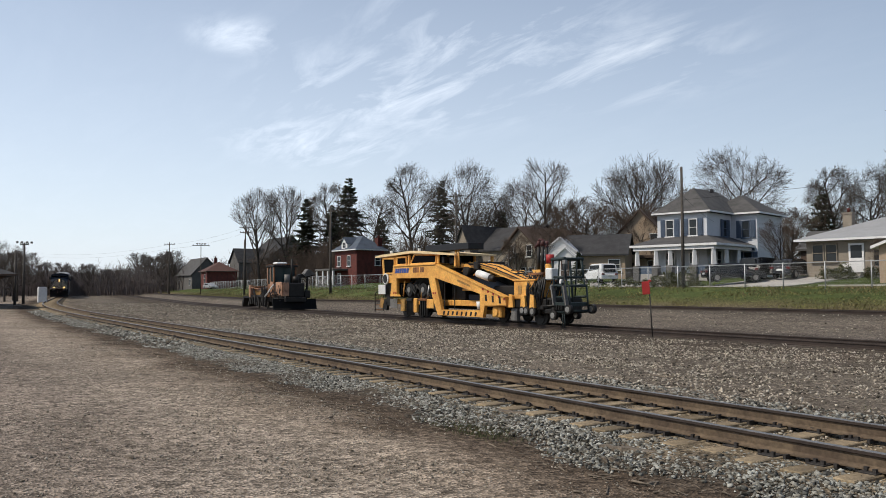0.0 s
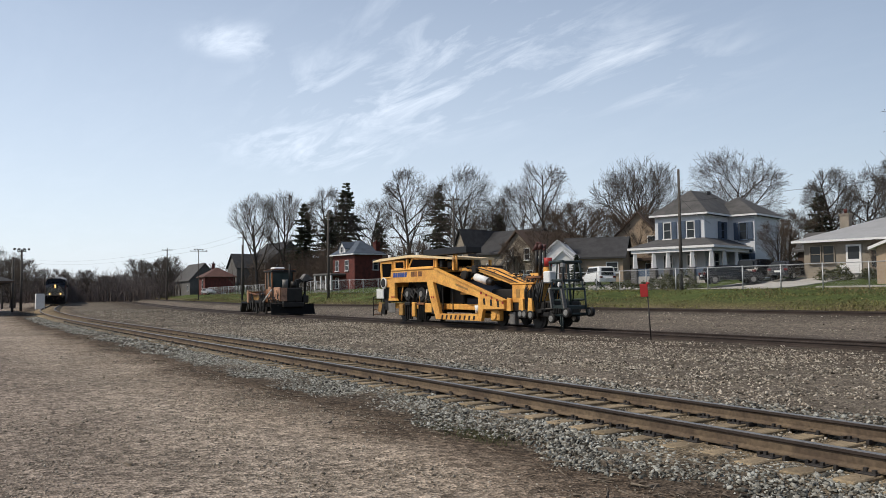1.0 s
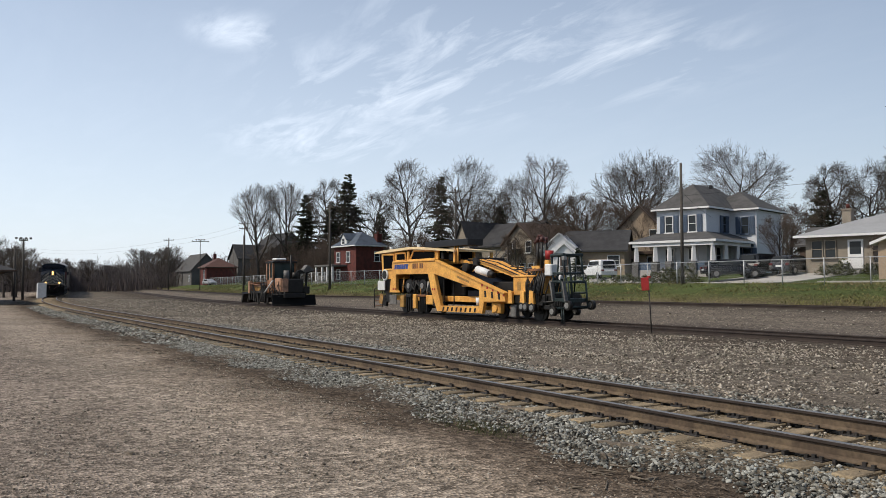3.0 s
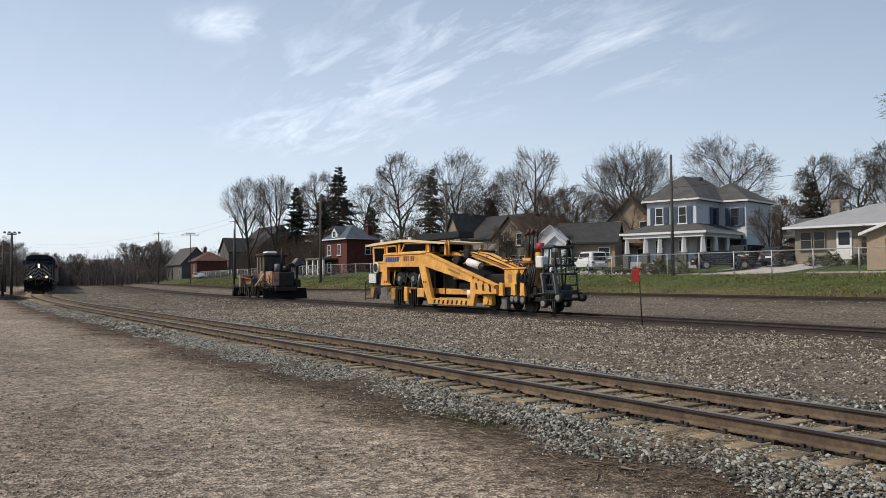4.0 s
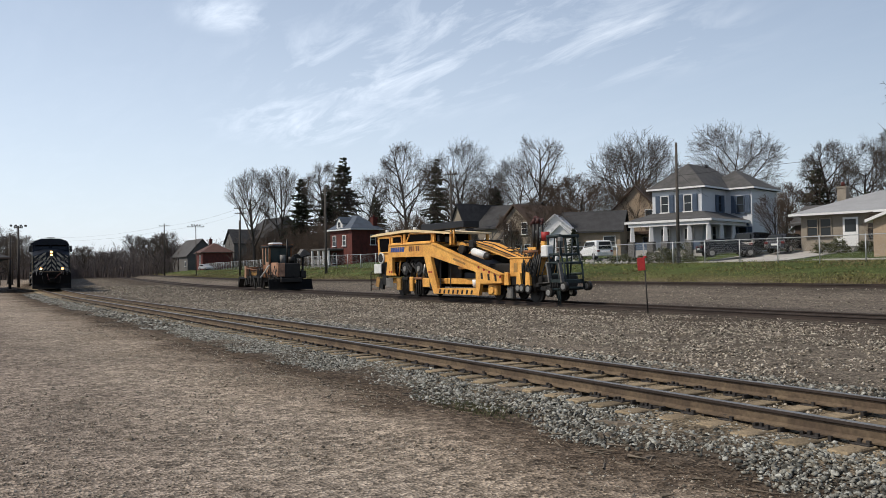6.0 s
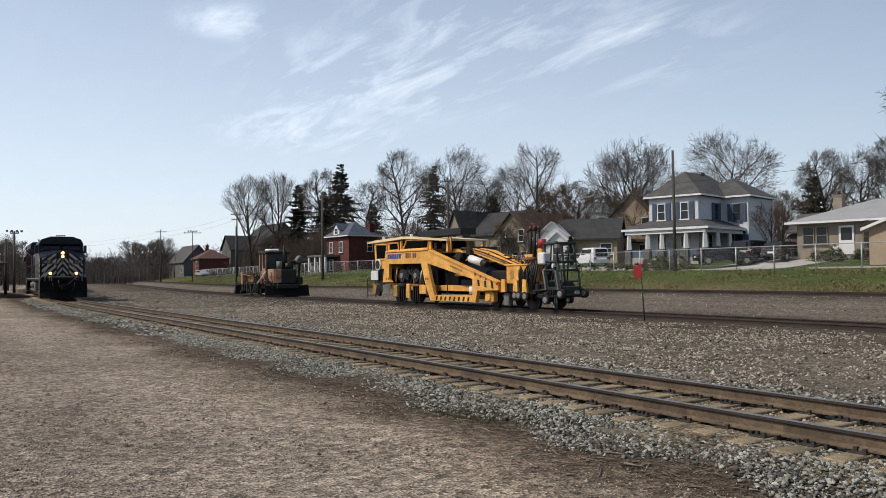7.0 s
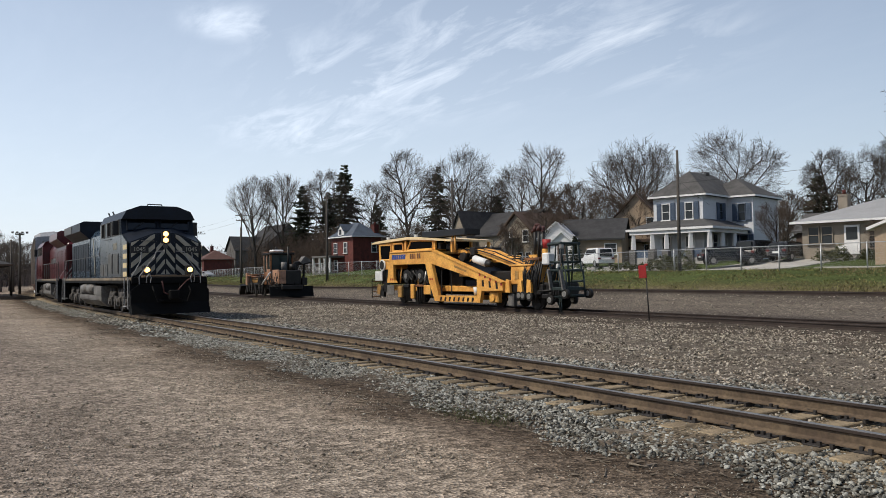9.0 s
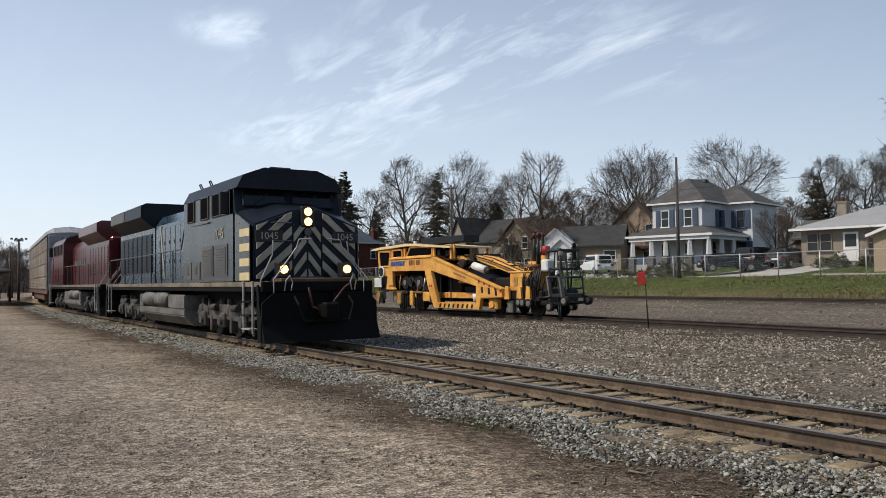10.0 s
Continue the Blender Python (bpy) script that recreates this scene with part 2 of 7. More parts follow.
def track_distance(x, y):
    """Metres beyond the main track's centre line, the inverse of along()."""
    a_end = BEND_LEN / BEND_R
    cx, cy = -BEND_X, TRACK_Y + BEND_R
    a = math.atan2(cx - x, cy - y) if y < cy else (0.0 if x > cx else a_end)
    if x >= cx:
        return y - TRACK_Y
    if 0 <= a <= a_end:
        return BEND_R - math.hypot(x - cx, y - cy)
    ex, ey, _ = along(BEND_X + BEND_LEN)
    return (x - ex) * math.sin(a_end) + (y - ey) * math.cos(a_end)


def ground_material():
    m = bpy.data.materials.new("yard_ground")
    m.use_nodes = True
    n, l = m.node_tree.nodes, m.node_tree.links
    b = n["Principled BSDF"]
    b.inputs["Roughness"].default_value = 0.95
    b.inputs["Specular IOR Level"].default_value = 0.05
    lane = n.new("ShaderNodeAttribute"); lane.attribute_name = "lane"
    tc = n.new("ShaderNodeTexCoord")

    def noise_node(scale, detail=5, rough=0.6, stretch=None):
        t = n.new("ShaderNodeTexNoise")
        t.inputs["Scale"].default_value, t.inputs["Detail"].default_value, t.inputs["Roughness"].default_value = scale, detail, rough
        if stretch:
            mp = n.new("ShaderNodeMapping"); mp.inputs["Scale"].default_value = stretch
            l.new(tc.outputs["Object"], mp.inputs[0]); l.new(mp.outputs[0], t.inputs["Vector"])
        else:
            l.new(tc.outputs["Object"], t.inputs["Vector"])
        return t

    def math_node(op, a, c):
        t = n.new("ShaderNodeMath"); t.operation = op
        for i, v in enumerate((a, c)):
            if isinstance(v, (int, float)):
                t.inputs[i].default_value = v
            else:
                l.new(v, t.inputs[i])
        return t.outputs[0]

    def mapped(v, a, b_, c, d):
        t = n.new("ShaderNodeMapRange")
        for i, q in enumerate((a, b_, c, d)):
            t.inputs[i + 1].default_value = q
        l.new(v, t.inputs[0])
        return t.outputs[0]

    wob = noise_node(0.45, 4)
    shift = mapped(wob.outputs[0], 0.25, 0.75, -0.75, 0.75)
    pos = mapped(math_node("ADD", lane.outputs["Fac"], shift), -12, 60, 0, 1)
    ramp = n.new("ShaderNodeValToRGB")
    cr = ramp.color_ramp
    # soil under ballast shoulder and yard gravel darkened to paint shade between stones
    stops = ((-12, (0.165, 0.137, 0.112)), (-6.8, (0.215, 0.178, 0.145)), (-5.2, (0.285, 0.238, 0.19)), (-4.0, (0.26, 0.213, 0.165)), (-3.4, (0.17, 0.133, 0.10)), (-2.8, (0.085, 0.063, 0.045)),
             (-2.0, (0.085, 0.07, 0.055)), (-0.9, (0.25, 0.20, 0.135)), (0.9, (0.25, 0.20, 0.135)), (2.2, (0.145, 0.12, 0.094)), (4, (0.16, 0.136, 0.109)), (9, (0.14, 0.119, 0.095)), (12.2, (0.09, 0.073, 0.057)), (18, (0.09, 0.078, 0.066)),
             (20, (0.15, 0.128, 0.105)), (27, (0.165, 0.14, 0.113)), (29, (0.10, 0.086, 0.07)), (32.2, (0.12, 0.10, 0.075)), (34.2, (0.115, 0.10, 0.05)), (36.5, (0.08, 0.10, 0.036)), (60, (0.055, 0.08, 0.027)))
    while len(cr.elements) < len(stops):
        cr.elements.new(0.5)
    for e, (p, c) in zip(cr.elements, stops):
        e.position, e.color = (p + 12) / 72, (*c, 1)
    l.new(pos, ramp.inputs[0])
    # two scales of patches, wheel-worn streaks along the road, and the single stones
    patch = mapped(noise_node(0.16, 5, 0.65).outputs[0], 0.32, 0.7, 0.7, 1.12)
    streak = mapped(noise_node(0.5, 4, 0.6, (0.16, 1.3, 1)).outputs[0], 0.3, 0.7, 0.87, 1.12)
    grain = mapped(noise_node(38, 3, 0.75).outputs[0], 0.32, 0.68, 0.70, 1.24)
    vor = n.new("ShaderNodeTexVoronoi"); vor.inputs["Scale"].default_value = 30
    l.new(tc.outputs["Object"], vor.inputs["Vector"])
    bw = n.new("ShaderNodeRGBToBW"); l.new(vor.outputs["Color"], bw.inputs[0])
    stone = mapped(bw.outputs[0], 0.15, 0.85, 0.42, 1.62)
    vor2 = n.new("ShaderNodeTexVoronoi"); vor2.inputs["Scale"].default_value = 9
    l.new(tc.outputs["Object"], vor2.inputs["Vector"])
    bw2 = n.new("ShaderNodeRGBToBW"); l.new(vor2.outputs["Color"], bw2.inputs[0])
    stone = math_node("MULTIPLY", stone, mapped(bw2.outputs[0], 0.15, 0.85, 0.66, 1.32))
    total = math_node("MULTIPLY", math_node("MULTIPLY", patch, streak), math_node("MULTIPLY", grain, stone))
    sc = n.new("ShaderNodeVectorMath"); sc.operation = "SCALE"
    l.new(ramp.outputs[0], sc.inputs[0]); l.new(total, sc.inputs["Scale"])
    l.new(sc.outputs[0], b.inputs["Base Color"])
    bp = n.new("ShaderNodeBump"); bp.inputs["Strength"].default_value = 0.8; bp.inputs["Distance"].default_value = 0.03
    l.new(math_node("ADD", vor.outputs["Distance"], noise_node(9, 5).outputs[0]), bp.inputs["Height"])
    l.new(bp.outputs[0], b.inputs["Normal"])
    return m


M_GROUND = ground_material()


def steps(*runs):
    out = []
    for a, b, d in runs:
        out += list(np.arange(a, b - 1e-6, d))
    return out + [runs[-1][1]]


def build_ground():
    xs = steps((-3000, -600, 400), (-600, -240, 30), (-240, -60, 3), (-60, 8, 0.6), (8, 40, 4), (40, 400, 60), (400, 3000, 650))
    ys = steps((-3000, -200, 400), (-200, -20, 30), (-20, 0, 1.5), (0, 12, 0.3), (12, 62, 0.8), (62, 130, 5), (130, 500, 50), (500, 3000, 500))
    verts, lanes = [], []
    for x in xs:
        for y in ys:
            d = lane_of(x, y)
            z = height(d)
            if abs(x) < 260 and -20 < y < 80:
                z += 0.03 * noise.noise((x * 0.6, y * 0.9, 0)) + 0.014 * noise.noise((x * 2.4, y * 2.4, 3)) * (abs(d) > 1.8)
                if d > 33:
                    z += 0.12 * noise.noise((x * 0.15, y * 0.2, 7))
            verts.append((x, y, z)); lanes.append(d)
    n = len(ys)
    faces = [(i * n + j, (i + 1) * n + j, (i + 1) * n + j + 1, i * n + j + 1) for i in range(len(xs) - 1) for j in range(n - 1)]
    me = bpy.data.meshes.new("ground")
    me.from_pydata(verts, [], faces)
    at = me.attributes.new("lane", "FLOAT", "POINT")
    at.data.foreach_set("value", lanes)
    for p in me.polygons:
        p.use_smooth = True
    me.materials.append(M_GROUND)
    return tagged(new("ground", me), "gravel and dirt rail yard ground with grassy bank beyond", "ground", kind="structure")


build_ground()

RAIL_SHAPE = ((-0.07, 0), (0.07, 0), (0.07, 0.014), (0.012, 0.04), (0.012, 0.125), (0.036, 0.136), (0.036, 0.166), (0.028, 0.172), (-0.028, 0.172), (-0.036, 0.166), (-0.036, 0.136), (-0.012, 0.125), (-0.012, 0.04), (-0.07, 0.014))


def rail_mesh(d, z, s0, s1, mats):
    """One rail swept along the line, its head polished."""
    bm = bmesh.new()
    ss = steps((s0, min(s1, 42), 6.0), (min(s1, 42), s1, 3.0)) if s1 > 42 else steps((s0, s1, 6.0))
    rings = []
    for s in ss:
        x, y, a = along(s, d - (narrowing(s) if d > 20 else 0))
        rings.append([bm.verts.new((x + u * math.sin(a), y + u * math.cos(a), z + v)) for u, v in RAIL_SHAPE])
    k = len(RAIL_SHAPE)
    for p, q in zip(rings[:-1], rings[1:]):
        for i in range(k):
            f = bm.faces.new((p[i], p[(i + 1) % k], q[(i + 1) % k], q[i]))
            f.material_index = 1 if i in (6, 7, 8) else (2 if i in (4, 5, 9, 10) else 0)
    bm.faces.new(rings[0]); bm.faces.new(rings[-1][::-1])
    bmesh.ops.recalc_face_normals(bm, faces=bm.faces[:])
    return mesh_of("rail", bm, mats)


RAIL_BASE = {"main": (0.0, 0.05), "second": (15.35, -0.06), "third": (30.7, 0.38)}


def build_track(name, key, s0, s1, s_parts, pitch, tie_mat, label):
    d0, z = RAIL_BASE[key]
    track = empty(name, Matrix.Identity(4), label, "track", kind="structure")
    for side in (-0.753, 0.753):
        part("rail", rail_mesh(d0 + side, z + 0.012, s0, s1, [M_RAIL, M_RAILTOP, M_RUST] if key == "main" else [M_RUST, M_RUST, M_RUST]), None, track)
    tie_meshes = []
    for k in range(5):
        bm = box(-0.115, 0.115, -1.3, 1.3, -0.16, 0.0, bevel=0.012)
        for v in bm.verts:
            v.co += Vector((noise.noise(v.co * 3 + Vector((k * 9, 0, 0))), 1.5 * noise.noise(v.co * 2 + Vector((0, k * 7, 0))), 0.25 * noise.noise(v.co * 4))) * 0.03
        tie_meshes.append(mesh_of("tie", bm, tie_mat))
    pb = box(-0.09, 0.09, -0.18, 0.18, -0.005, 0.014, bevel=0.004)
    for x in (-0.15, 0.15):  # rail anchors and spike heads beside the plate
        add_box(pb, x - 0.018, x + 0.018, -0.085, 0.085, -0.02, 0.03)
    for x, y in ((-0.05, -0.095), (0.05, 0.095), (0.06, -0.14)):
        add_box(pb, x - 0.018, x + 0.018, y - 0.018, y + 0.018, 0.0, 0.05)
    plate = mesh_of("tie_plate", pb, M_IRON)
    rest = []
    rng = random.Random(key)
    s, i = s0, 0
    while s < s1:
        x, y, a = along(s, d0 - (narrowing(s) if d0 > 20 else 0))
        m = pose(x, y, z + rng.uniform(-0.012, 0.004), 0, 0, -math.degrees(a) + rng.uniform(-1.6, 1.6)) @ Matrix.Translation((0, rng.uniform(-0.07, 0.07), 0))
        if s_parts[0] <= s <= s_parts[1]:
            tie = part("tie", tie_meshes[rng.randrange(5)], None, track, at=m)
            if key == "main":
                for side in (-0.753, 0.753):
                    part("tie_plate", plate, None, tie, at=Matrix.Translation((0, side, 0)))
        else:
            rest.append([tuple(m @ Vector((a, b, c))) for a in (-0.115, 0.115) for b in (-1.3, 1.3) for c in (-0.16, 0.0)])
        s += pitch * rng.uniform(0.93, 1.07)
        i += 1
    if rest:
        quad = np.array(((0, 1, 3, 2), (4, 6, 7, 5), (0, 4, 5, 1), (2, 3, 7, 6), (1, 5, 7, 3)))
        faces = (np.arange(len(rest))[:, None, None] * 8 + quad[None]).reshape(-1, 4)
        tagged(part("distant_ties", fast_mesh("distant_ties", np.array(rest).reshape(-1, 3), faces, tie_mat), None, track), kind="stuff")
    return track


main_track = build_track("main_track", "main", -40, 420, (0, 60), 0.51, M_TIE, "main railway track, polished rails on weathered timber ties")
second_track = build_track("yard_track", "second", -30, 300, (4, 70), 0.56, M_TIEDARK, "rusty yard track sunk in dark dirt")
third_track = build_track("back_track", "third", -30, 260, (20, 60), 0.56, M_TIEDARK, "rusty yard track along the grass bank")

# ---- the train ----
M_LBLUE = material("faded_blue_grey_paint", (0.048, 0.054, 0.054), 0.3, 0, 0.3, 0.8, 0.05, 30, (0.025, 0.034, 0.042), spec=0.5)
M_LGREY = material("dusty_grey_paint", (0.105, 0.10, 0.09), 0.5, 0, 0.25, 0.9, 0, 30, (0.075, 0.076, 0.076))
M_LBLACK = material("sooty_navy_paint", (0.008, 0.013, 0.024), 0.45, 0, 0.4, 1.2, spec=0.22)
M_LHOOD = material("faded_blue_hood_paint", (0.030, 0.055, 0.084), 0.26, 0, 0.4, 0.9, 0.05, 30, (0.014, 0.027, 0.044), spec=0.6)
M_CREAM = material("cream_striping", (0.36, 0.335, 0.27), 0.5, 0, 0.15, 2.0)
M_AMBER = material("yellow_cream_striping", (0.62, 0.5, 0.27), 0.5, 0, 0.15, 2.0)
M_LRED = material("dull_red_paint", (0.105, 0.010, 0.012), 0.32, 0, 0.4, 0.9, 0, 30, (0.045, 0.007, 0.008), spec=0.5)
M_TANK = material("grey_underframe_paint", (0.17, 0.165, 0.155), 0.6, 0, 0.3, 1.3, 0.1, 20, (0.085, 0.078, 0.07))
M_TRUCK = material("dusty_truck_steel", (0.10, 0.09, 0.08), 0.75, 0.1, 0.5, 1.6, 0.2, 30, (0.018, 0.017, 0.016))
M_UNDER = material("oily_underframe", (0.006, 0.006, 0.006), 0.7, 0, 0.4, 2.0, spec=0.12)
M_PIPE = material("white_handrail_paint", (0.72, 0.72, 0.7), 0.5, 0, 0.12, 3.0)
M_RAILGREY = material("dull_pale_grey_rail", (0.30, 0.30, 0.30), 0.5, 0, 0.2, 3.0)
M_SILL = material("dusty_tan_sill", (0.24, 0.19, 0.13), 0.7, 0, 0.3, 1.2, 0, 30, (0.12, 0.10, 0.075))
M_RUSTBROWN = material("rusty_brown_plate", (0.11, 0.075, 0.045), 0.75, 0, 0.3, 2.0)
M_CABLE = material("faded_red_cable", (0.07, 0.022, 0.018), 0.6, 0, 0.2, 3.0)
M_WINDOW = glass_mat("dark_cab_glass", (0.006, 0.007, 0.009), 0.12)
M_WINDOW.node_tree.nodes["Principled BSDF"].inputs["Specular IOR Level"].default_value = 0.45
# flat black stands for the unlit cab inside, seen through open windows
M_OPENING = material("painted_dark_interior", (0.006, 0.006, 0.007), 0.9, 0, 0.3, 2.0, spec=0.02)
M_LAMP = glow_mat("lit_headlight", (1.0, 0.55, 0.16), 5.0)
M_RACK = material("galvanised_rack_panel", (0.46, 0.40, 0.33), 0.6, 0.1, 0.22, 0.5, 0.1, 30, (0.25, 0.20, 0.16), each=0.12)
M_RACKFRAME = material("brown_rack_frame", (0.14, 0.075, 0.055), 0.65, 0, 0.3, 1.0)
M_RACKROOF = material("dull_grey_rack_roof", (0.30, 0.31, 0.33), 0.6, 0.2, 0.2, 0.6)


def clip(poly, a, b, c):
    """Keeps the side of a polygon of pairs where a*u + b*v <= c."""
    out = []
    for p, q in zip(poly, poly[1:] + poly[:1]):
        f, g = a * p[0] + b * p[1] - c, a * q[0] + b * q[1] - c
        if f <= 0:
            out.append(p)
        if f * g < 0:
            k = f / (f - g)
            out.append((p[0] + k * (q[0] - p[0]), p[1] + k * (q[1] - p[1])))
    return out


def wheelset(parent, x, r=0.51):
    bm = bmesh.new()
    for y in (-0.72, 0.72):
        add_tube(bm, (0, y - 0.06, 0), (0, y + 0.06, 0), r, seg=24)
        add_tube(bm, (0, y - 0.085 * (1 if y > 0 else -1), 0), (0, y - 0.06 * (1 if y > 0 else -1), 0), r + 0.03, seg=24)
        add_tube(bm, (0, y - 0.1, 0), (0, y + 0.1, 0), 0.16, seg=12)
    add_tube(bm, (0, -1.0, 0), (0, 1.0, 0), 0.085, seg=10)
    return part("wheelset", bm, M_TRUCK, parent, at=Matrix.Translation((x, 0, r)))


def loco_truck(parent, xc):
    bm = bmesh.new()
    for y in (-1.12, 1.12):
        outline = [(-2.75, 0.62), (-2.5, 0.9), (-2.1, 0.95), (-1.3, 0.78), (-0.6, 0.95), (0.6, 0.95), (1.3, 0.78), (2.1, 0.95), (2.5, 0.9), (2.75, 0.62), (2.2, 0.55), (1.3, 0.5), (0, 0.55), (-1.3, 0.5), (-2.2, 0.55)]
        add_prism(bm, [(xc + a, b) for a, b in outline], y - 0.07, y + 0.07, "y")
        for ax in (-1.85, 0, 1.85):
            s = 1 if y > 0 else -1
            add_box(bm, xc + ax - 0.2, xc + ax + 0.2, y - 0.02, y + s * 0.17 if s > 0 else y + 0.02, 0.3, 0.72, bevel=0.04) if s > 0 else add_box(bm, xc + ax - 0.2, xc + ax + 0.2, y - 0.17, y + 0.02, 0.3, 0.72, bevel=0.04)
            add_tube(bm, (xc + ax, y, 0.51), (xc + ax, y + s * 0.24, 0.51), 0.15, seg=12)
            add_tube(bm, (xc + ax - 0.33, y, 0.62), (xc + ax - 0.33, y, 1.1), 0.09, seg=8)
            add_tube(bm, (xc + ax + 0.33, y, 0.62), (xc + ax + 0.33, y, 1.1), 0.09, seg=8)
            add_box(bm, xc + ax + 0.55, xc + ax + 0.72, y - 0.1, y + 0.1, 0.16, 0.62, bevel=0.02)
        for ax in (-0.95, 0.95):
            add_tube(bm, (xc + ax, y + 0.12 * (1 if y > 0 else -1), 0.86), (xc + ax + 0.45, y + 0.12 * (1 if y > 0 else -1), 0.86), 0.1, seg=10)
    add_box(bm, xc - 1.9, xc + 1.9, -0.95, 0.95, 0.62, 0.95)
    t = part("truck_frame", bm, M_TRUCK, parent)
    for ax in (-1.85, 0, 1.85):
        wheelset(t, xc + ax)
    return t


def rail_run(parent, pts, r=0.02, mat=None):
    return part("handrail", path_tube(pts, r), mat or M_PIPE, parent)


def build_locomotive(side, hood, nose_mat, striped, label, nose_lit):
    """A six-axle diesel: front plate at x = 0, body towards -x, rails' top at z = 0."""
    L = 20.8
    top = empty("locomotive", Matrix.Identity(4), label, "locomotive", "train")
    # frame and pilots
    bm = bmesh.new()
    add_box(bm, -L + 0.35, -0.35, -1.5, 1.5, 1.32, 1.58, bevel=0.02)
    add_box(bm, -L + 1.2, -1.2, -0.7, 0.7, 0.85, 1.34)
    part("underframe", bm, M_UNDER, top)
    for y in (-1.512, 1.512):
        part("sill_stripe", box(-7.4, -0.4, y - 0.008, y + 0.008, 1.46, 1.58), M_SILL if striped else M_LGREY, top)
        part("sill_stripe", box(-L + 0.4, -7.4, y - 0.008, y + 0.008, 1.46, 1.58), M_SILL, top)
    for sx, x0 in ((1, 0.0), (-1, -L)):
        bm = bmesh.new()
        add_prism(bm, [(x0 - sx * 0.5, 1.5), (x0 - sx * 0.42, 0.95), (x0 - sx * 0.05, 0.12), (x0 - sx * 0.02, 0.1), (x0 - sx * 0.55, 0.1), (x0 - sx * 0.62, 1.5)], -1.55, 1.55, "y")
        add_prism(bm, [(-1.55, 0.1), (-1.55, 1.05), (-1.25, 1.3), (-0.35, 1.3), (-0.35, 0.85), (0.35, 0.85), (0.35, 1.3), (1.25, 1.3), (1.55, 1.05), (1.55, 0.1)], x0 - sx * 0.3, x0 - sx * 0.24, "x")
        part("plow", bm, M_UNDER, top)
        bm = bmesh.new()
        add_box(bm, x0 - 0.35, x0 + 0.35, -0.14, 0.14, 0.72, 1.0, bevel=0.04)
        add_box(bm, x0 + sx * 0.28 - 0.14, x0 + sx * 0.28 + 0.14, -0.2, 0.2, 0.66, 1.06, bevel=0.05)
        part("coupler", bm, M_UNDER, top)
        for y in (-0.75, 0.7):
            part("air_hose", path_tube([(x0 - sx * 0.15, y, 1.2), (x0 + sx * 0.12, y, 1.0), (x0 + sx * 0.16, y * 0.8, 0.6), (x0 + sx * 0.12, y * 0.5, 0.62)], 0.03), M_UNDER, top)
        for y in (-1, 1):
            for k, z in enumerate((0.38, 0.72, 1.06)):
                part("step", box(x0 - sx * 1.25 - 0.3, x0 - sx * 1.25 + 0.3, y * 1.48 - 0.14, y * 1.48 + 0.06 if y > 0 else y * 1.48 + 0.14, z, z + 0.04, bevel=0.008), M_RAILGREY if k == 0 else M_UNDER, top)
            for xo in (0.92, 1.6):
                part("step_post", box(x0 - sx * xo - 0.03, x0 - sx * xo + 0.03, y * 1.54 - 0.02, y * 1.54 + 0.02, 0.3, 1.6, bevel=0.006), M_RAILGREY, top)
            rail_run(top, [(x0 - sx * 0.5, y * 1.46, 1.05), (x0 - sx * 0.55, y * 1.46, 1.62), (x0 - sx * 0.85, y * 1.05, 2.25), (x0 - sx * 0.88, y * 1.02, 2.62)], 0.018, M_RAILGREY)
            rail_run(top, [(x0 - sx * 0.32, y * 1.22, 1.05), (x0 - sx * 0.32, y * 1.22, 1.62), (x0 - sx * 0.32, y * 0.62, 2.42), (x0 - sx * 0.32, y * 0.56, 2.62), (x0 - sx * 0.32, y * 0.22, 2.64)], 0.018, M_RAILGREY)
            rail_run(top, [(x0 - sx * 0.3, y * 0.95, 1.35), (x0 - sx * 0.2, y * 0.95, 1.6), (x0 - sx * 0.2, y * 0.85, 1.72), (x0 - sx * 0.2, y * 0.78, 1.55), (x0 - sx * 0.2, y * 0.82, 1.35)], 0.016, M_RAILGREY)
        part("jumper_cable", path_tube([(x0 - sx * 0.22, -0.35, 1.42), (x0 - sx * 0.1, -0.3, 0.95), (x0 - sx * 0.06, -0.05, 0.82), (x0 - sx * 0.1, 0.2, 0.98), (x0 - sx * 0.2, 0.6, 1.4), (x0 - sx * 0.25, 0.85, 1.55)], 0.028, 8), M_CABLE, top, "faded red jumper cable")
        part("drawbar_pocket", box(x0 - sx * 0.2 - 0.06, x0 - sx * 0.2 + 0.06, -0.45, 0.45, 0.55, 0.68, bevel=0.02), M_UNDER, top)
    loco_truck(top, -4.3)
    loco_truck(top, -16.6)
    # fuel tank, air tanks
    low = [(-1.45, 0.52), (-1.45, 0.74), (1.45, 0.74), (1.45, 0.52), (1.12, 0.2), (-1.12, 0.2)]
    tall = [(-1.45, 0.74), (-1.45, 1.2), (1.45, 1.2), (1.45, 0.74)]
    bm = prism(low, -14.0, -7.6, "x")
    bmesh.ops.bevel(bm, geom=bm.edges[:], offset=0.03, segments=2, affect="EDGES")
    tank = part("fuel_tank", bm, M_TANK, top, "dusty grey fuel tank")
    for x0, x1 in ((-14.0, -13.35), (-9.65, -7.6)):
        bm = prism(tall, x0, x1, "x")
        bmesh.ops.bevel(bm, geom=bm.edges[:], offset=0.03, segments=2, affect="EDGES")
        part("tank_end", bm, M_TANK, tank)
    part("tank_back", box(-13.35, -9.65, -0.95, 0.95, 0.74, 1.3), M_UNDER, tank)
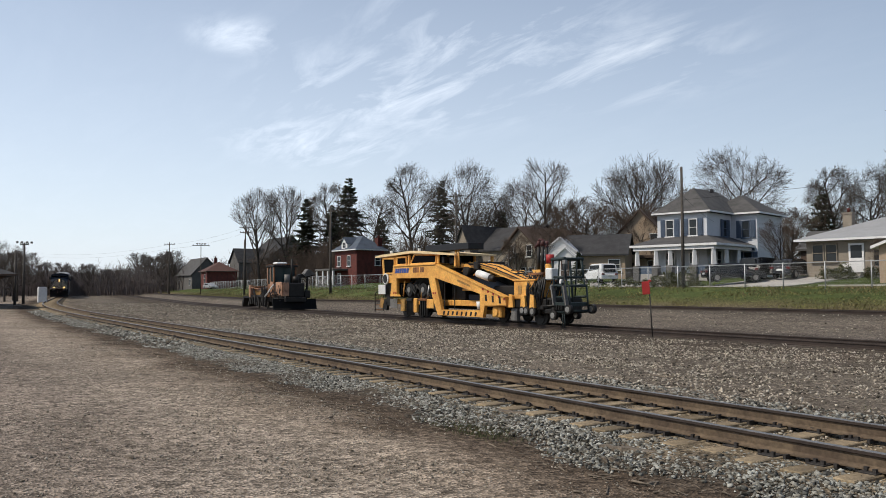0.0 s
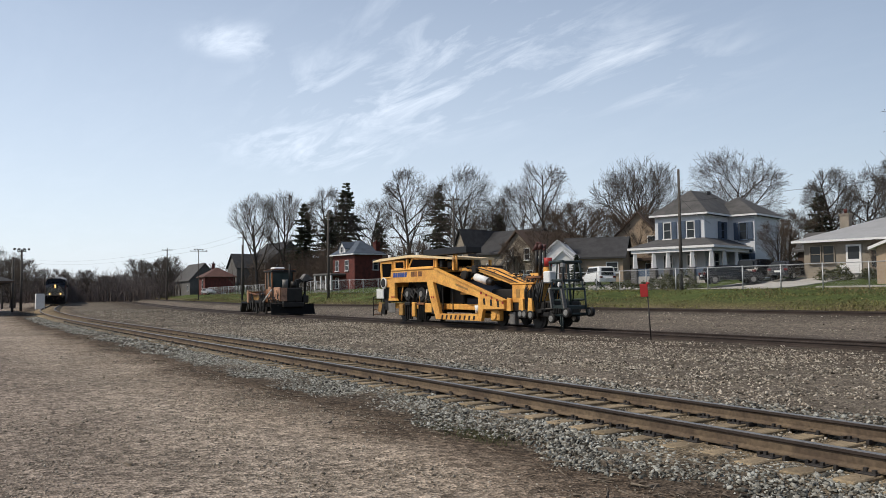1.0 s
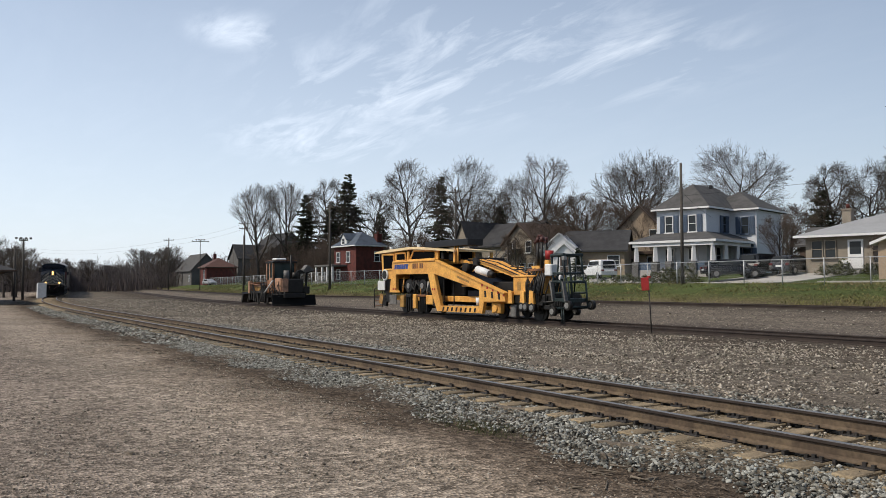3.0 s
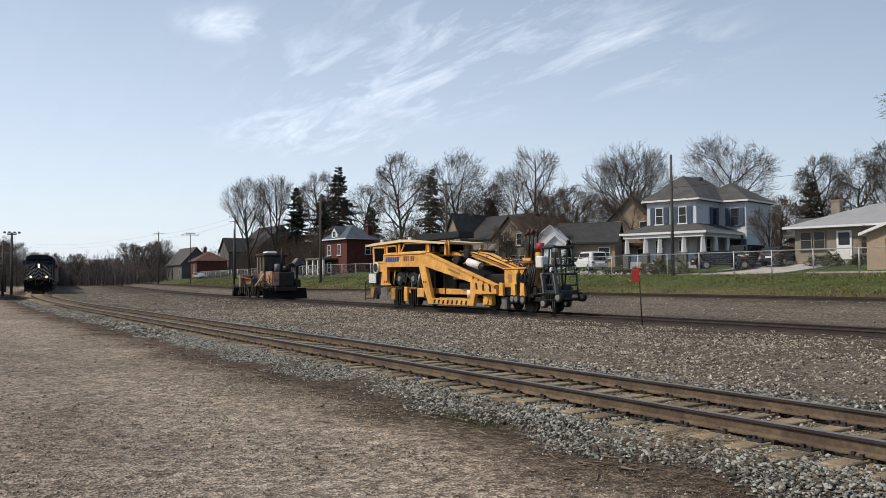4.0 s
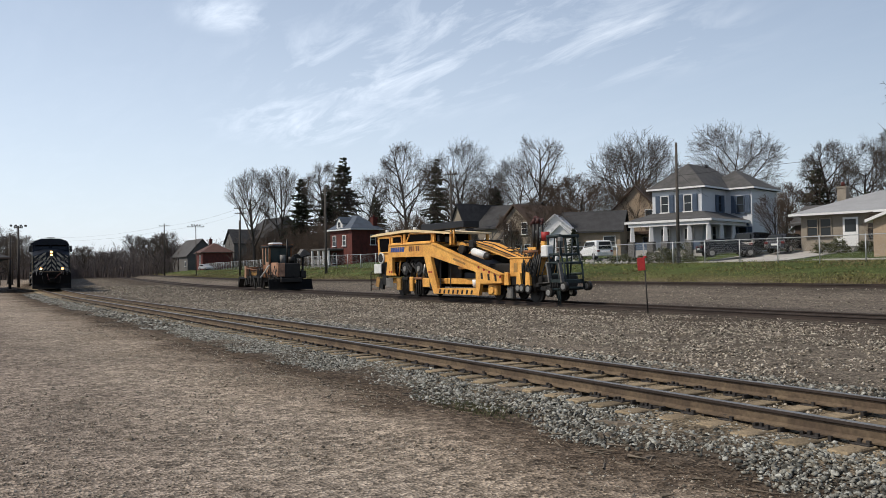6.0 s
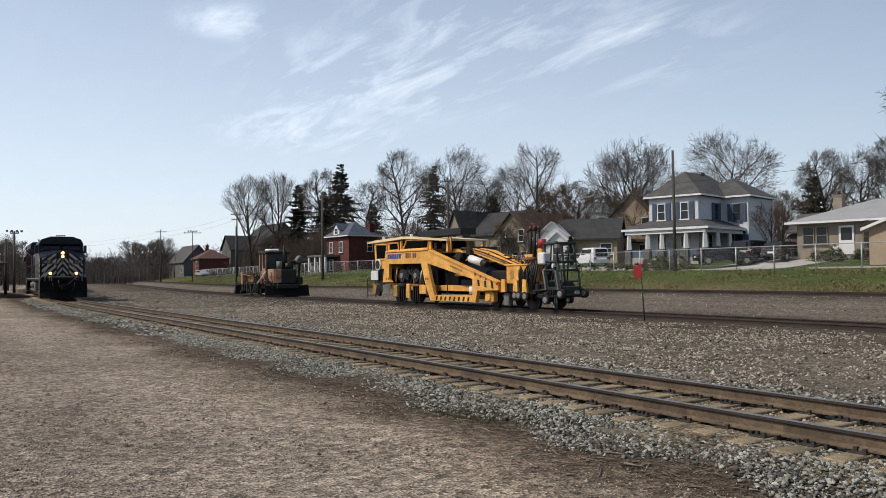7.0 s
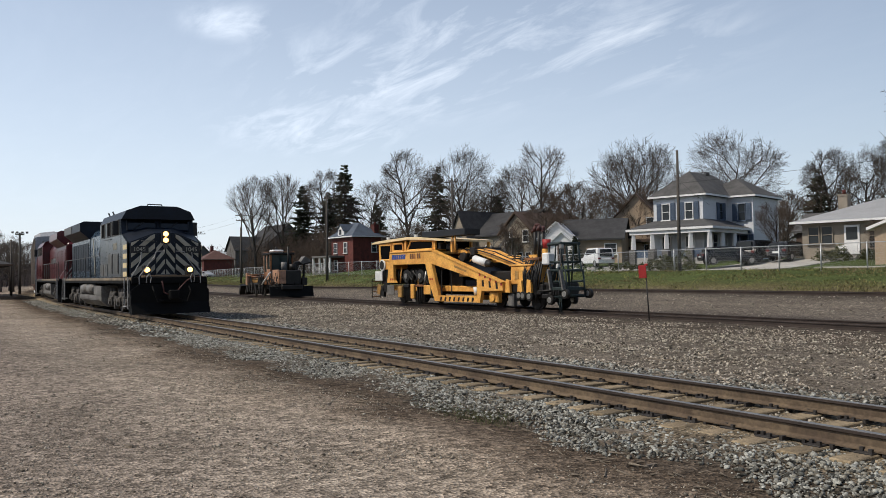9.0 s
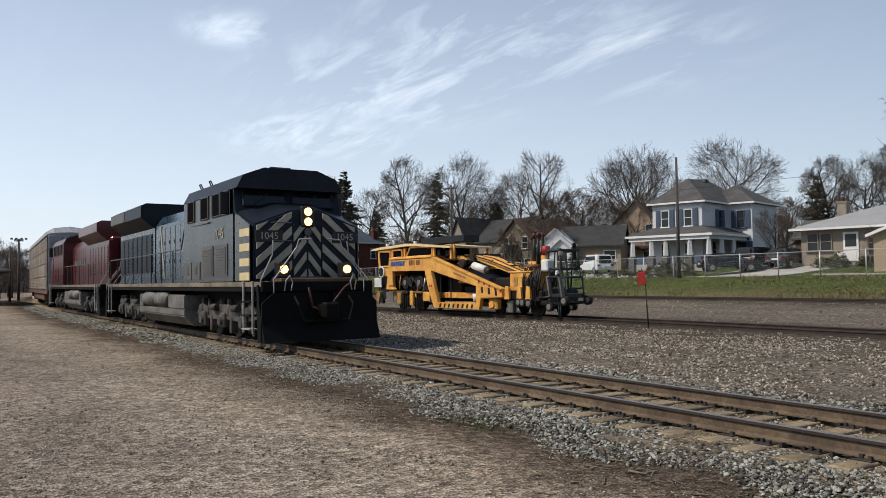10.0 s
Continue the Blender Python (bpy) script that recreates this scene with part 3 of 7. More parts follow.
    for y in (-1.3, 1.3):
        for x in (-10.6, -12.4):
            bm = bmesh.new()
            add_tube(bm, (x - 0.66, y, 1.03), (x + 0.66, y, 1.03), 0.27, seg=16)
            add_tube(bm, (x + 0.66, y, 1.03), (x + 0.76, y, 1.03), 0.27, 0.15, seg=16)
            add_tube(bm, (x - 0.76, y, 1.03), (x - 0.66, y, 1.03), 0.15, 0.27, seg=16)
            part("air_reservoir", bm, M_TANK, top)
    # nose
    face = [(-1.43, 1.6), (1.43, 1.6), (1.43, 3.02), (0.4, 3.42), (-0.4, 3.42), (-1.43, 3.02)]
    bm = bmesh.new()
    back = [(-1.5, 1.6), (1.5, 1.6), (1.5, 3.42), (0.6, 3.72), (-0.6, 3.72), (-1.5, 3.42)]
    f0 = [bm.verts.new((-1.15, y, z)) for y, z in face]
    f1 = [bm.verts.new((-2.35, y, z)) for y, z in back]
    bm.faces.new(f0); bm.faces.new(f1[::-1])
    for i in range(6):
        bm.faces.new((f0[i], f0[(i + 1) % 6], f1[(i + 1) % 6], f1[i]))
    bmesh.ops.recalc_face_normals(bm, faces=bm.faces[:])
    bmesh.ops.bevel(bm, geom=bm.edges[:], offset=0.04, segments=2, affect="EDGES")
    part("nose", bm, [nose_mat], top)
    for y in (-1, 1):  # side sheets of the nose in the hood colour
        part("nose_side", prism([(-1.22, 1.6), (-2.35, 1.6), (-2.35, 3.42), (-1.22, 3.03)], y * 1.492, y * 1.515, "y"), side, top)
    if striped:
        for y in (-1, 1):
            for z in (1.62, 1.98, 2.36, 2.74):
                part("edge_stripe", box(-1.95, -1.2, y * 1.522 - 0.006, y * 1.522 + 0.006, z, z + 0.2), M_AMBER, top)
        for sgn in (-1, 1):
            half = [(0.43, 1.66), (1.36, 1.66), (1.36, 3.0), (0.43, 3.36)]
            inner = [(0.03, 1.66), (0.37, 1.66), (0.37, 3.05), (0.03, 3.05)]
            for poly0, k, w, gap, c0 in ((half, 0.88, 0.215, 0.44, 1.84), (inner, 1.25, 0.2, 0.44, 1.74)):
                for i in range(10):
                    c = c0 + i * gap
                    poly = clip(clip(poly0, k, 1, c + w), -k, -1, -c)
                    if len(poly) > 2:
                        part("chevron", prism([(sgn * a, b) for a, b in poly], -1.17, -1.094, "x"), M_CREAM, top)
    part("nose_door", box(-1.14, -1.085, -0.4, 0.4, 1.66, 1.7), M_LGREY, top)
    part("anticlimber", box(-1.1, -0.4, -1.0, 1.0, 1.55, 1.66, bevel=0.02), M_RUSTBROWN, top)
    for z in (2.62, 3.08):
        for y in (-0.72,):
            part("nose_grab", path_tube([(-1.12, y - 0.25, z), (-1.04, y - 0.25, z), (-1.04, y + 0.25, z), (-1.12, y + 0.25, z)], 0.014), M_LGREY, top)
    part("class_lamp", tube((-1.1, 0, 2.86), (-1.05, 0, 2.86), 0.1, seg=14), M_LGREY, top)
    # headlights, number boards, ditch lights
    part("headlight_housing", box(-1.14, -1.05, -0.19, 0.19, 2.98, 3.52, bevel=0.03), M_BLACK, top)
    lens = M_LAMP if nose_lit else M_WINDOW
    for z in (3.12, 3.38):
        part("headlight", tube((-1.06, 0, z), (-1.03, 0, z), 0.105, seg=20), lens, top, "lit headlight" if nose_lit else "")
    for y in (-0.86, 0.86):
        part("ditch_light_housing", box(-0.82, -0.56, y - 0.16, y + 0.16, 1.66, 2.06, bevel=0.03), M_BLACK, top)
        part("ditch_light", tube((-0.565, y, 1.88), (-0.535, y, 1.88), 0.105, seg=20), lens, top)
        nb = part("number_board", box(-1.13, -1.068, y * 1.22 - 0.36, y * 1.22 + 0.36, 2.58, 2.88, bevel=0.01), M_BLACK, top)
        if striped:
            text_part("road_number", "1045", 0.25, M_CREAM, nb, pose(-1.066, y * 1.22, 2.73, 90, 0, 90))
    # cab
    sec = [(-1.5, 1.6), (1.5, 1.6), (1.5, 4.05), (1.32, 4.4), (0.75, 4.62), (-0.75, 4.62), (-1.32, 4.4), (-1.5, 4.05)]
    bm = prism(sec, -7.4, -2.55, "x")
    part("cab", bm, [side], top)
    bm = prism([(a * 1.012, b + 0.012) for a, b in sec[2:]] , -7.4, -2.2, "x")
    part("cab_roof", bm, nose_mat if striped else side, top)
    bm = bmesh.new()   # raked windscreen wall
    lo, hi = [(-1.5, 3.4), (1.5, 3.4)], [(1.5, 4.05), (1.32, 4.4), (0.75, 4.62), (-0.75, 4.62), (-1.32, 4.4), (-1.5, 4.05)]
    v = [bm.verts.new((-2.3, y, z)) for y, z in lo] + [bm.verts.new((-2.3 - 0.3 * (z - 3.4), y, z)) for y, z in hi]
    bk = [bm.verts.new((-2.8, *p.co[1:])) for p in v]
    bm.faces.new(v); bm.faces.new(bk[::-1])
    for i in range(8):
        bm.faces.new((v[i], v[(i + 1) % 8], bk[(i + 1) % 8], bk[i]))
    bmesh.ops.recalc_face_normals(bm, faces=bm.faces[:])
    part("cab_front", bm, nose_mat, top)
    for y0, y1 in ((-1.28, -0.1), (0.1, 1.28)):
        w = part("windscreen", box(-0.015, 0.015, y0, y1, 3.62, 4.16, bevel=0.01, turn=Matrix.Translation((-2.27 + 0.3 * 3.4, 0, 0)) @ Matrix.Shear("YZ", 4, (0, 0)) @ Matrix(((1, 0, -0.3, 0), (0, 1, 0, 0), (0, 0, 1, 0), (0, 0, 0, 1)))), M_WINDOW, top)
        part("windscreen_frame", path_tube([(-2.29 - 0.3 * (z - 3.4) + 0.03, y, z) for y, z in ((y0, 3.6), (y1, 3.6), (y1, 4.18), (y0, 4.18), (y0, 3.6))], 0.03, 4), M_LBLACK, w)
        part("wiper", path_tube([(-2.28, y0 + 0.2, 3.6), (-2.38, y0 + 0.7, 3.95)], 0.014), M_BLACK, w)
    for y in (-1, 1):
        for x0, x1 in ((-3.55, -2.9), (-4.35, -3.65), (-5.5, -4.75), (-6.9, -6.2)):
            w = part("cab_window", box(x0, x1, y * 1.505 - 0.012, y * 1.505 + 0.012, 3.42, 4.05), M_OPENING, top)
            part("window_frame", path_tube([(x0, y * 1.52, 3.42), (x1, y * 1.52, 3.42), (x1, y * 1.52, 4.05), (x0, y * 1.52, 4.05), (x0, y * 1.52, 3.42)], 0.022, 4), M_LGREY, w)
        part("mirror", box(-2.82, -2.76, y * 1.55, y * 1.78, 3.4, 4.0, bevel=0.02), M_BLACK, top) if y > 0 else part("mirror", box(-2.82, -2.76, -1.78, -1.55, 3.4, 4.0, bevel=0.02), M_BLACK, top)
        for x0 in (-3.0, -4.3):  # louvred doors under the cab
            bm = box(x0 - 1.05, x0, y * 1.512 - 0.012, y * 1.512 + 0.012, 1.75, 2.62)
            for k in range(10):
                add_box(bm, x0 - 0.95, x0 - 0.1, y * 1.53 - 0.012, y * 1.53 + 0.012, 1.82 + k * 0.075, 1.86 + k * 0.075)
            part("louvre_door", bm, M_LGREY if striped else side, top)
        for x0 in (-5.6, -6.5):
            bm = box(x0 - 0.8, x0, y * 1.512 - 0.01, y * 1.512 + 0.01, 1.68, 2.2)
            for k in range(4):
                add_box(bm, x0 - 0.55, x0 - 0.25, y * 1.53 - 0.01, y * 1.53 + 0.01, 1.85 + k * 0.07, 1.88 + k * 0.07)
            part("cabinet_door", bm, M_LGREY if striped else side, top)
        if striped:
            text_part("road_number", "1045", 0.42, M_CREAM, top, pose(-3.75, y * 1.512, 2.92, 90, 0, 0 if y < 0 else 180))
        for x0 in (-5.0, -6.0):
            part("grab_eye", path_tube([(x0, y * 1.3, 4.42), (x0, y * 1.36, 4.55), (x0 - 0.16, y * 1.36, 4.55), (x0 - 0.16, y * 1.3, 4.42)], 0.02), M_LGREY, top)
    part("roof_antenna", path_tube([(-3.0, -0.3, 4.62), (-3.0, -0.3, 4.76), (-3.0, 0.3, 4.76), (-3.0, 0.3, 4.62)], 0.025), M_LGREY, top)
    part("roof_dome", box(-3.3, -2.9, -0.2, 0.2, 4.62, 4.68, bevel=0.02), M_LGREY, top)
    # long hood
    hs = [(-0.98, 1.58), (0.98, 1.58), (0.98, 3.75), (0.75, 4.1), (-0.75, 4.1), (-0.98, 3.75)]
    part("engine_hood", prism(hs, -13.4, -7.4, "x"), hood, top)
    bm = bmesh.new()
    add_box(bm, -10.6, -9.2, -0.4, 0.4, 4.1, 4.5, bevel=0.06)
    part("exhaust_stack", bm, M_LBLACK, top)
    for y in (-1, 1):
        for k in range(8):
            x = -7.6 - k * 0.72
            bm = box(x - 0.66, x, y * 0.985 - 0.014, y * 0.985 + 0.014, 1.72, 3.62, bevel=0.008)
            for z in (2.3, 3.0):
                add_box(bm, x - 0.1, x - 0.05, y * 1.0 - 0.02, y * 1.0 + 0.02, z, z + 0.12)
            part("hood_door", bm, hood, top)
    if striped:
        for y in (-1, 1):
            for x in (-8.0, -11.9):
                part("slash_stripe", prism([(x, 1.75), (x - 0.14, 1.75), (x - 0.75, 3.7), (x - 0.6, 3.7)], y * 1.004, y * 1.016, "y"), M_CREAM, top)
    if not striped:
        for y in (-1, 1):
            for k, w in enumerate((0.5, 0.42, 0.55, 0.36, 0.5, 0.44)):
                part("lettering_bar", box(-12.6 + k * 0.72, -12.6 + k * 0.72 + w, y * 1.004 - 0.01, y * 1.004 + 0.01, 2.7, 3.05), M_LGREY, top)
    # radiator section with overhanging wings
    part("radiator_cab", prism([(-1.02, 1.58), (1.02, 1.58), (1.02, 3.7), (-1.02, 3.7)], -L + 0.9, -13.4, "x"), hood, top)
    wing = [(-1.02, 3.7), (-1.5, 4.12), (-1.5, 4.55), (-1.3, 4.66), (1.3, 4.66), (1.5, 4.55), (1.5, 4.12), (1.02, 3.7)]
    part("radiator_wing", prism(wing, -L + 1.3, -13.6, "x"), M_LBLACK if striped else side, top)
    for y in (-1, 1):
        part("wing_panel", box(-L + 1.3, -L + 4.1, y * 1.51 - 0.01, y * 1.51 + 0.01, 4.14, 4.54), M_LGREY if striped else M_LRED, top)
        for k in range(7):
            x = -13.8 - k * 0.86
            bm = box(x - 0.74, x, y * 1.03 - 0.012, y * 1.03 + 0.012, 2.0, 3.5)
            for j in range(9):
                add_box(bm, x - 0.7, x - 0.04, y * 1.05 - 0.012, y * 1.05 + 0.012, 2.08 + j * 0.155, 2.16 + j * 0.155)
            part("radiator_grille", bm, M_LBLACK if striped else side, top)
        # walkway rails
        pts = [(-L + 1.0, y * 1.46, 2.62), (-13.5, y * 1.46, 2.62), (-7.9, y * 1.46, 2.66), (-7.5, y * 1.46, 3.3), (-4.6, y * 1.53, 3.3)] if y < 0 else [(-L + 1.0, y * 1.46, 2.62), (-7.6, y * 1.46, 2.66)]
        rail_run(top, pts, 0.022, M_LGREY)
        for x in np.arange(-L + 1.0, -7.5, 1.55):
            part("handrail_post", tube((x, y * 1.46, 1.58), (x, y * 1.46, 2.62), 0.02, seg=6), M_BLACK if striped else M_LGREY, top)
    part("rear_end", box(-L + 0.9, -L + 1.35, -0.95, 0.95, 1.6, 3.9, bevel=0.1), hood, top)
    return top


def build_autorack():
    L = 27.2
    top = empty("autorack_car", Matrix.Identity(4), "tall enclosed railcar with weathered slatted metal sides", "railcar", "train")
    bm = bmesh.new()
    add_box(bm, -L, 0, -1.5, 1.5, 0.95, 1.2, bevel=0.02)
    add_box(bm, -L + 6, -6, -1.35, 1.35, 0.45, 0.95, bevel=0.05)
    part("underframe", bm, M_RACKFRAME, top)
    roof = [(-1.55, 5.05), (-1.5, 5.35), (-1.05, 5.62), (0, 5.75), (1.05, 5.62), (1.5, 5.35), (1.55, 5.05)]
    part("roof", prism(roof, -L + 0.9, -0.9, "x"), M_RACKROOF, top)
    for x0, x1 in ((-0.9, -0.1), (-L + 0.9, -L + 0.1)):
        bm = bmesh.new()
        a = [bm.verts.new((x0, y, z)) for y, z in roof]
        b = [bm.verts.new((x1, y * 0.97, 5.05 + (z - 5.05) * 0.35)) for y, z in roof]
        bm.faces.new(a); bm.faces.new(b[::-1])
        for i in range(7):
            bm.faces.new((a[i], a[(i + 1) % 7], b[(i + 1) % 7], b[i]))
        bmesh.ops.recalc_face_normals(bm, faces=bm.faces[:])
        part("roof_end", bm, M_RACKROOF, top)
    core = prism([(-1.4, 1.2), (1.4, 1.2), (1.4, 5.05), (-1.4, 5.05)], -L + 0.15, -0.15, "x")
    part("inner_wall", core, M_UNDER, top)
    n, pitch = 20, (L - 0.4) / 20
    panel = box(0.06, pitch - 0.06, -0.012, 0.012, 0, 0.86, bevel=0)
    for k in range(6):
        add_box(panel, 0.06, pitch - 0.06, -0.028, 0.028, 0.06 + k * 0.135, 0.11 + k * 0.135)
    panel = mesh_of("side_panel", panel, M_RACK)
    for y in (-1, 1):
        for i in range(n):
            for j in range(4):
                part("side_panel", panel, None, top, at=Matrix.Translation((-L + 0.2 + i * pitch, y * 1.475, 1.32 + j * 0.92)))
        for i in range(n + 1):
            x = -L + 0.2 + i * pitch
            part("side_post", box(x - 0.04, x + 0.04, y * 1.49 - 0.03, y * 1.49 + 0.03, 1.1, 5.1), M_RACK, top)
    for x in (-0.1, -L + 0.1):
        for y in (-0.72, 0.72):
            part("end_door", box(x - 0.04, x + 0.04, y - 0.7, y + 0.7, 1.25, 5.05, bevel=0.02), M_RACKROOF, top)
        part("coupler", box(x - 0.6, x + 0.6, -0.15, 0.15, 0.72, 1.0, bevel=0.04), M_UNDER, top)
    for xc in (-3.4, -L + 3.4):
        bm = bmesh.new()
        for y in (-1.05, 1.05):
            add_prism(bm, [(xc - 1.3, 0.5), (xc - 1.1, 0.72), (xc - 0.5, 0.9), (xc + 0.5, 0.9), (xc + 1.1, 0.72), (xc + 1.3, 0.5), (xc + 1.0, 0.38), (xc + 0.4, 0.3), (xc - 0.4, 0.3), (xc - 1.0, 0.38)], y - 0.08, y + 0.08, "y")
        add_box(bm, xc - 0.2, xc + 0.2, -1.0, 1.0, 0.5, 0.95)
        t = part("truck_frame", bm, M_TRUCK, top)
        for ax in (-0.88, 0.88):
            wheelset(t, xc + ax, 0.42)
    return top


loco_lead = build_locomotive(M_LBLUE, M_LHOOD, M_LBLACK, True, "blue-grey diesel locomotive with black and cream chevron nose, headlights lit", True)
loco_trail = build_locomotive(M_LRED, M_LRED, M_LRED, False, "dull red diesel locomotive coupled behind the lead one", False)
rack_cars = [build_autorack()]
rack_cars += [copy_thing(rack_cars[0], Matrix.Identity(4)) for k in range(4)]
NOSE_END, SPEED = 18.3, 15.05  # metres up the line at the last moment, and metres a second
TRAIN = [(loco_lead, 20.8, False), (loco_trail, 20.8, True)] + [(c, 27.2, False) for c in rack_cars]


def motions():
    back = 0.0
    for ob, length, turned in TRAIN:
        rows = []
        for k in range(41):
            t = k * 0.25
            s = NOSE_END + SPEED * (10 - t) + back
            p, q = along(s + length * 0.2), along(s + length * 0.8)
            u = Vector((p[0] - q[0], p[1] - q[1], 0)).normalized()
            c = Vector((p[0], p[1], 0)) + u * length * (-0.8 if turned else 0.2)
            rows.append((t, pose(c.x, c.y, 0.235, 0, 0, math.degrees(math.atan2(u.y, u.x)) + (180 if turned else 0))))
        walk(ob, rows)
        back += length + 0.9

# ---- track machines on the yard track ----
M_YEL = material("faded_yellow_machine_paint", (0.80, 0.43, 0.10), 0.5, 0, 0.2, 1.4, 0.05, 25, (0.58, 0.27, 0.06))
M_AMBERDULL = material("dull_amber_paint", (0.42, 0.24, 0.07), 0.6, 0, 0.3, 1.5, 0.05, 25, (0.22, 0.12, 0.04))
M_TARP = material("dull_blue_black_paint", (0.012, 0.016, 0.03), 0.5, 0, 0.3, 1.5)
M_YELTOP = material("sun_bleached_cab_roof", (0.78, 0.60, 0.34), 0.6, 0, 0.15, 1.0)
M_ORANGE = material("faded_orange_machine_paint", (0.30, 0.125, 0.045), 0.6, 0, 0.4, 1.0, 0.1, 25, (0.08, 0.04, 0.024))
M_PINK = material("chalky_orange_panel", (0.46, 0.26, 0.16), 0.6, 0, 0.3, 1.8, 0, 30, (0.2, 0.11, 0.07))
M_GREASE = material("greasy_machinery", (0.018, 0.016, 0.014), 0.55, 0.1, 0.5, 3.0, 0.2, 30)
M_HOSE = material("black_rubber_hose", (0.012, 0.012, 0.012), 0.6, 0, 0.3, 3.0)
M_GREENGREY = material("dark_green_grey_steel", (0.028, 0.042, 0.042), 0.55, 0.2, 0.3, 2.0)
M_BARE = material("bare_worn_steel", (0.35, 0.34, 0.32), 0.45, 0.6, 0.3, 3.0)
M_CHIPWHITE = material("chipped_white_enamel", (0.72, 0.73, 0.72), 0.5, 0, 0.15, 3.0)
M_SIGNRED = material("faded_red_sign_paint", (0.36, 0.022, 0.02), 0.55, 0, 0.25, 2.0)
M_LOGO = material("blue_logo_paint", (0.03, 0.07, 0.26), 0.5, 0, 0.1, 2.0)
Z2 = RAIL_BASE["second"][1] + 0.184


def small_wheel(parent, x, y, z, r=0.2, w=0.09, hub=True, name="trolley_wheel"):
    bm = tube((x, y - w, z), (x, y + w, z), r, seg=18)
    wh = part(name, bm, M_GREASE, parent)
    if hub:
        part("hub", tube((x, y - w - 0.02, z), (x, y + w + 0.02, z), r * 0.62, seg=14), M_BARE, wh)
    return wh


def build_tamper(m):
    top = empty("track_tamper", m, "yellow track tamping machine with sloping frame parked on the yard track", "rail machine")
    rng = random.Random(5)
    for y in (-1.3, 1.3):
        a, b = y - 0.09, y + 0.09
        o = a if y < 0 else b
        e = -1 if y < 0 else 1
        part("top_beam", prism([(-7.45, 2.93), (-2.72, 2.84), (-2.9, 2.19), (-7.06, 2.21), (-7.58, 2.21)], a, b, "y"), M_YEL, top)
        part("rear_post", prism([(-7.58, 2.21), (-7.06, 2.21), (-7.04, 1.34), (-6.86, 1.18), (-7.8, 1.18)], a, b, "y"), M_YEL, top)
        part("middle_post", prism([(-3.53, 2.19), (-2.9, 2.19), (-2.26, 0.53), (-2.26, 0.24), (-2.62, 0.24), (-3.14, 1.17)], a, b, "y"), M_YEL, top)
        slope = part("sloping_beam", prism([(-2.72, 2.84), (1.33, 1.71), (1.23, 1.36), (-2.9, 2.19)], a, b, "y"), M_YEL, top)
        part("beam_flange", prism([(-2.72, 2.84), (-2.70, 2.90), (1.36, 1.77), (3.3, 1.24), (3.27, 1.18), (1.33, 1.71)], a - 0.06, b + 0.06, "y"), M_YEL, slope)
        part("worn_lettering", prism([(-0.75, 1.98), (0.35, 1.70), (0.37, 1.80), (-0.72, 2.08)], o - 0.004, o + 0.004, "y"), M_AMBERDULL, slope)
        foot = part("front_plate", prism([(1.33, 1.71), (3.27, 1.18), (3.31, 0.84), (1.62, 0.8), (1.45, 0.22), (1.22, 0.24), (1.23, 1.36)], a, b, "y"), M_YEL, top)
        for k in range(3):
            x, z = 1.75 + k * 0.55, 1.17 - k * 0.05
            part("slot", prism([(x - 0.06, z - 0.15), (x + 0.09, z - 0.15), (x + 0.05, z + 0.15), (x - 0.1, z + 0.15)], o - 0.012, o + 0.012, "y"), M_GREASE, foot)
        for k in range(5):
            x = 1.42 + k * 0.43
            part("marker", box(x, x + 0.13, o - 0.012, o + 0.012, 1.53 - k * 0.115, 1.65 - k * 0.115), M_SIGNRED, foot)
        low = part("lower_beam", prism([(-2.26, 0.24), (-2.26, 0.53), (1.22, 0.57), (1.22, 0.24)], a, b, "y"), M_YEL, top)
        for k in range(8):
            x = -2.1 + k * 0.41
            part("slot", prism([(x, 0.27), (x + 0.13, 0.27), (x + 0.21, 0.47), (x + 0.06, 0.47)], o - 0.012, o + 0.01, "y"), M_GREASE, low)
        for x, z in ((-7.35, 1.32), (-7.12, 1.32), (-3.05, 1.32), (-2.85, 1.32)):
            part("edge_marker", box(x - 0.06, x + 0.06, o - 0.012, o + 0.012, z, z + 0.11), M_SIGNRED, top)
        part("deck_lip", box(-7.4, -2.8, a - 0.05, b + 0.05, 2.86, 2.95, bevel=0.02), M_YEL, top)
    beam = [c for c in top.children if c.name.startswith("top_beam")][0]
    # maker's mark as plain bars
    x = -7.2
    for w in (0.2, 0.22, 0.22, 0.2, 0.22, 0.24):
        part("lettering_bar", prism([(x, 2.5), (x + w, 2.5), (x + w + 0.05, 2.76), (x + 0.05, 2.76)], -1.402, -1.388, "y"), M_LOGO, beam)
        x += w + 0.045
    for x0, w in ((-5.15, 0.16), (-4.95, 0.2), (-4.71, 0.16), (-4.4, 0.17), (-4.19, 0.17)):
        part("lettering_bar", box(x0, x0 + w, -1.400, -1.388, 2.5, 2.78), M_ORANGE, beam)
    # decks added to shade the works between the two side frames
    part("upper_deck", box(-7.4, -2.75, -1.2, 1.2, 2.72, 2.86), M_YEL, top)
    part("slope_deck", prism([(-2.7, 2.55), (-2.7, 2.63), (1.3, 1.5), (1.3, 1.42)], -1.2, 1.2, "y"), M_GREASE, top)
    # dark sheet added for the shade behind the works
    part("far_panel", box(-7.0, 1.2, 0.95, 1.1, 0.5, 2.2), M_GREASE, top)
    # cab
    part("cab", prism([(-9.05, 1.95), (-9.2, 3.44), (-7.45, 3.5), (-7.45, 2.6), (-7.62, 1.95)], -1.18, 1.18, "y"), M_YEL, top)
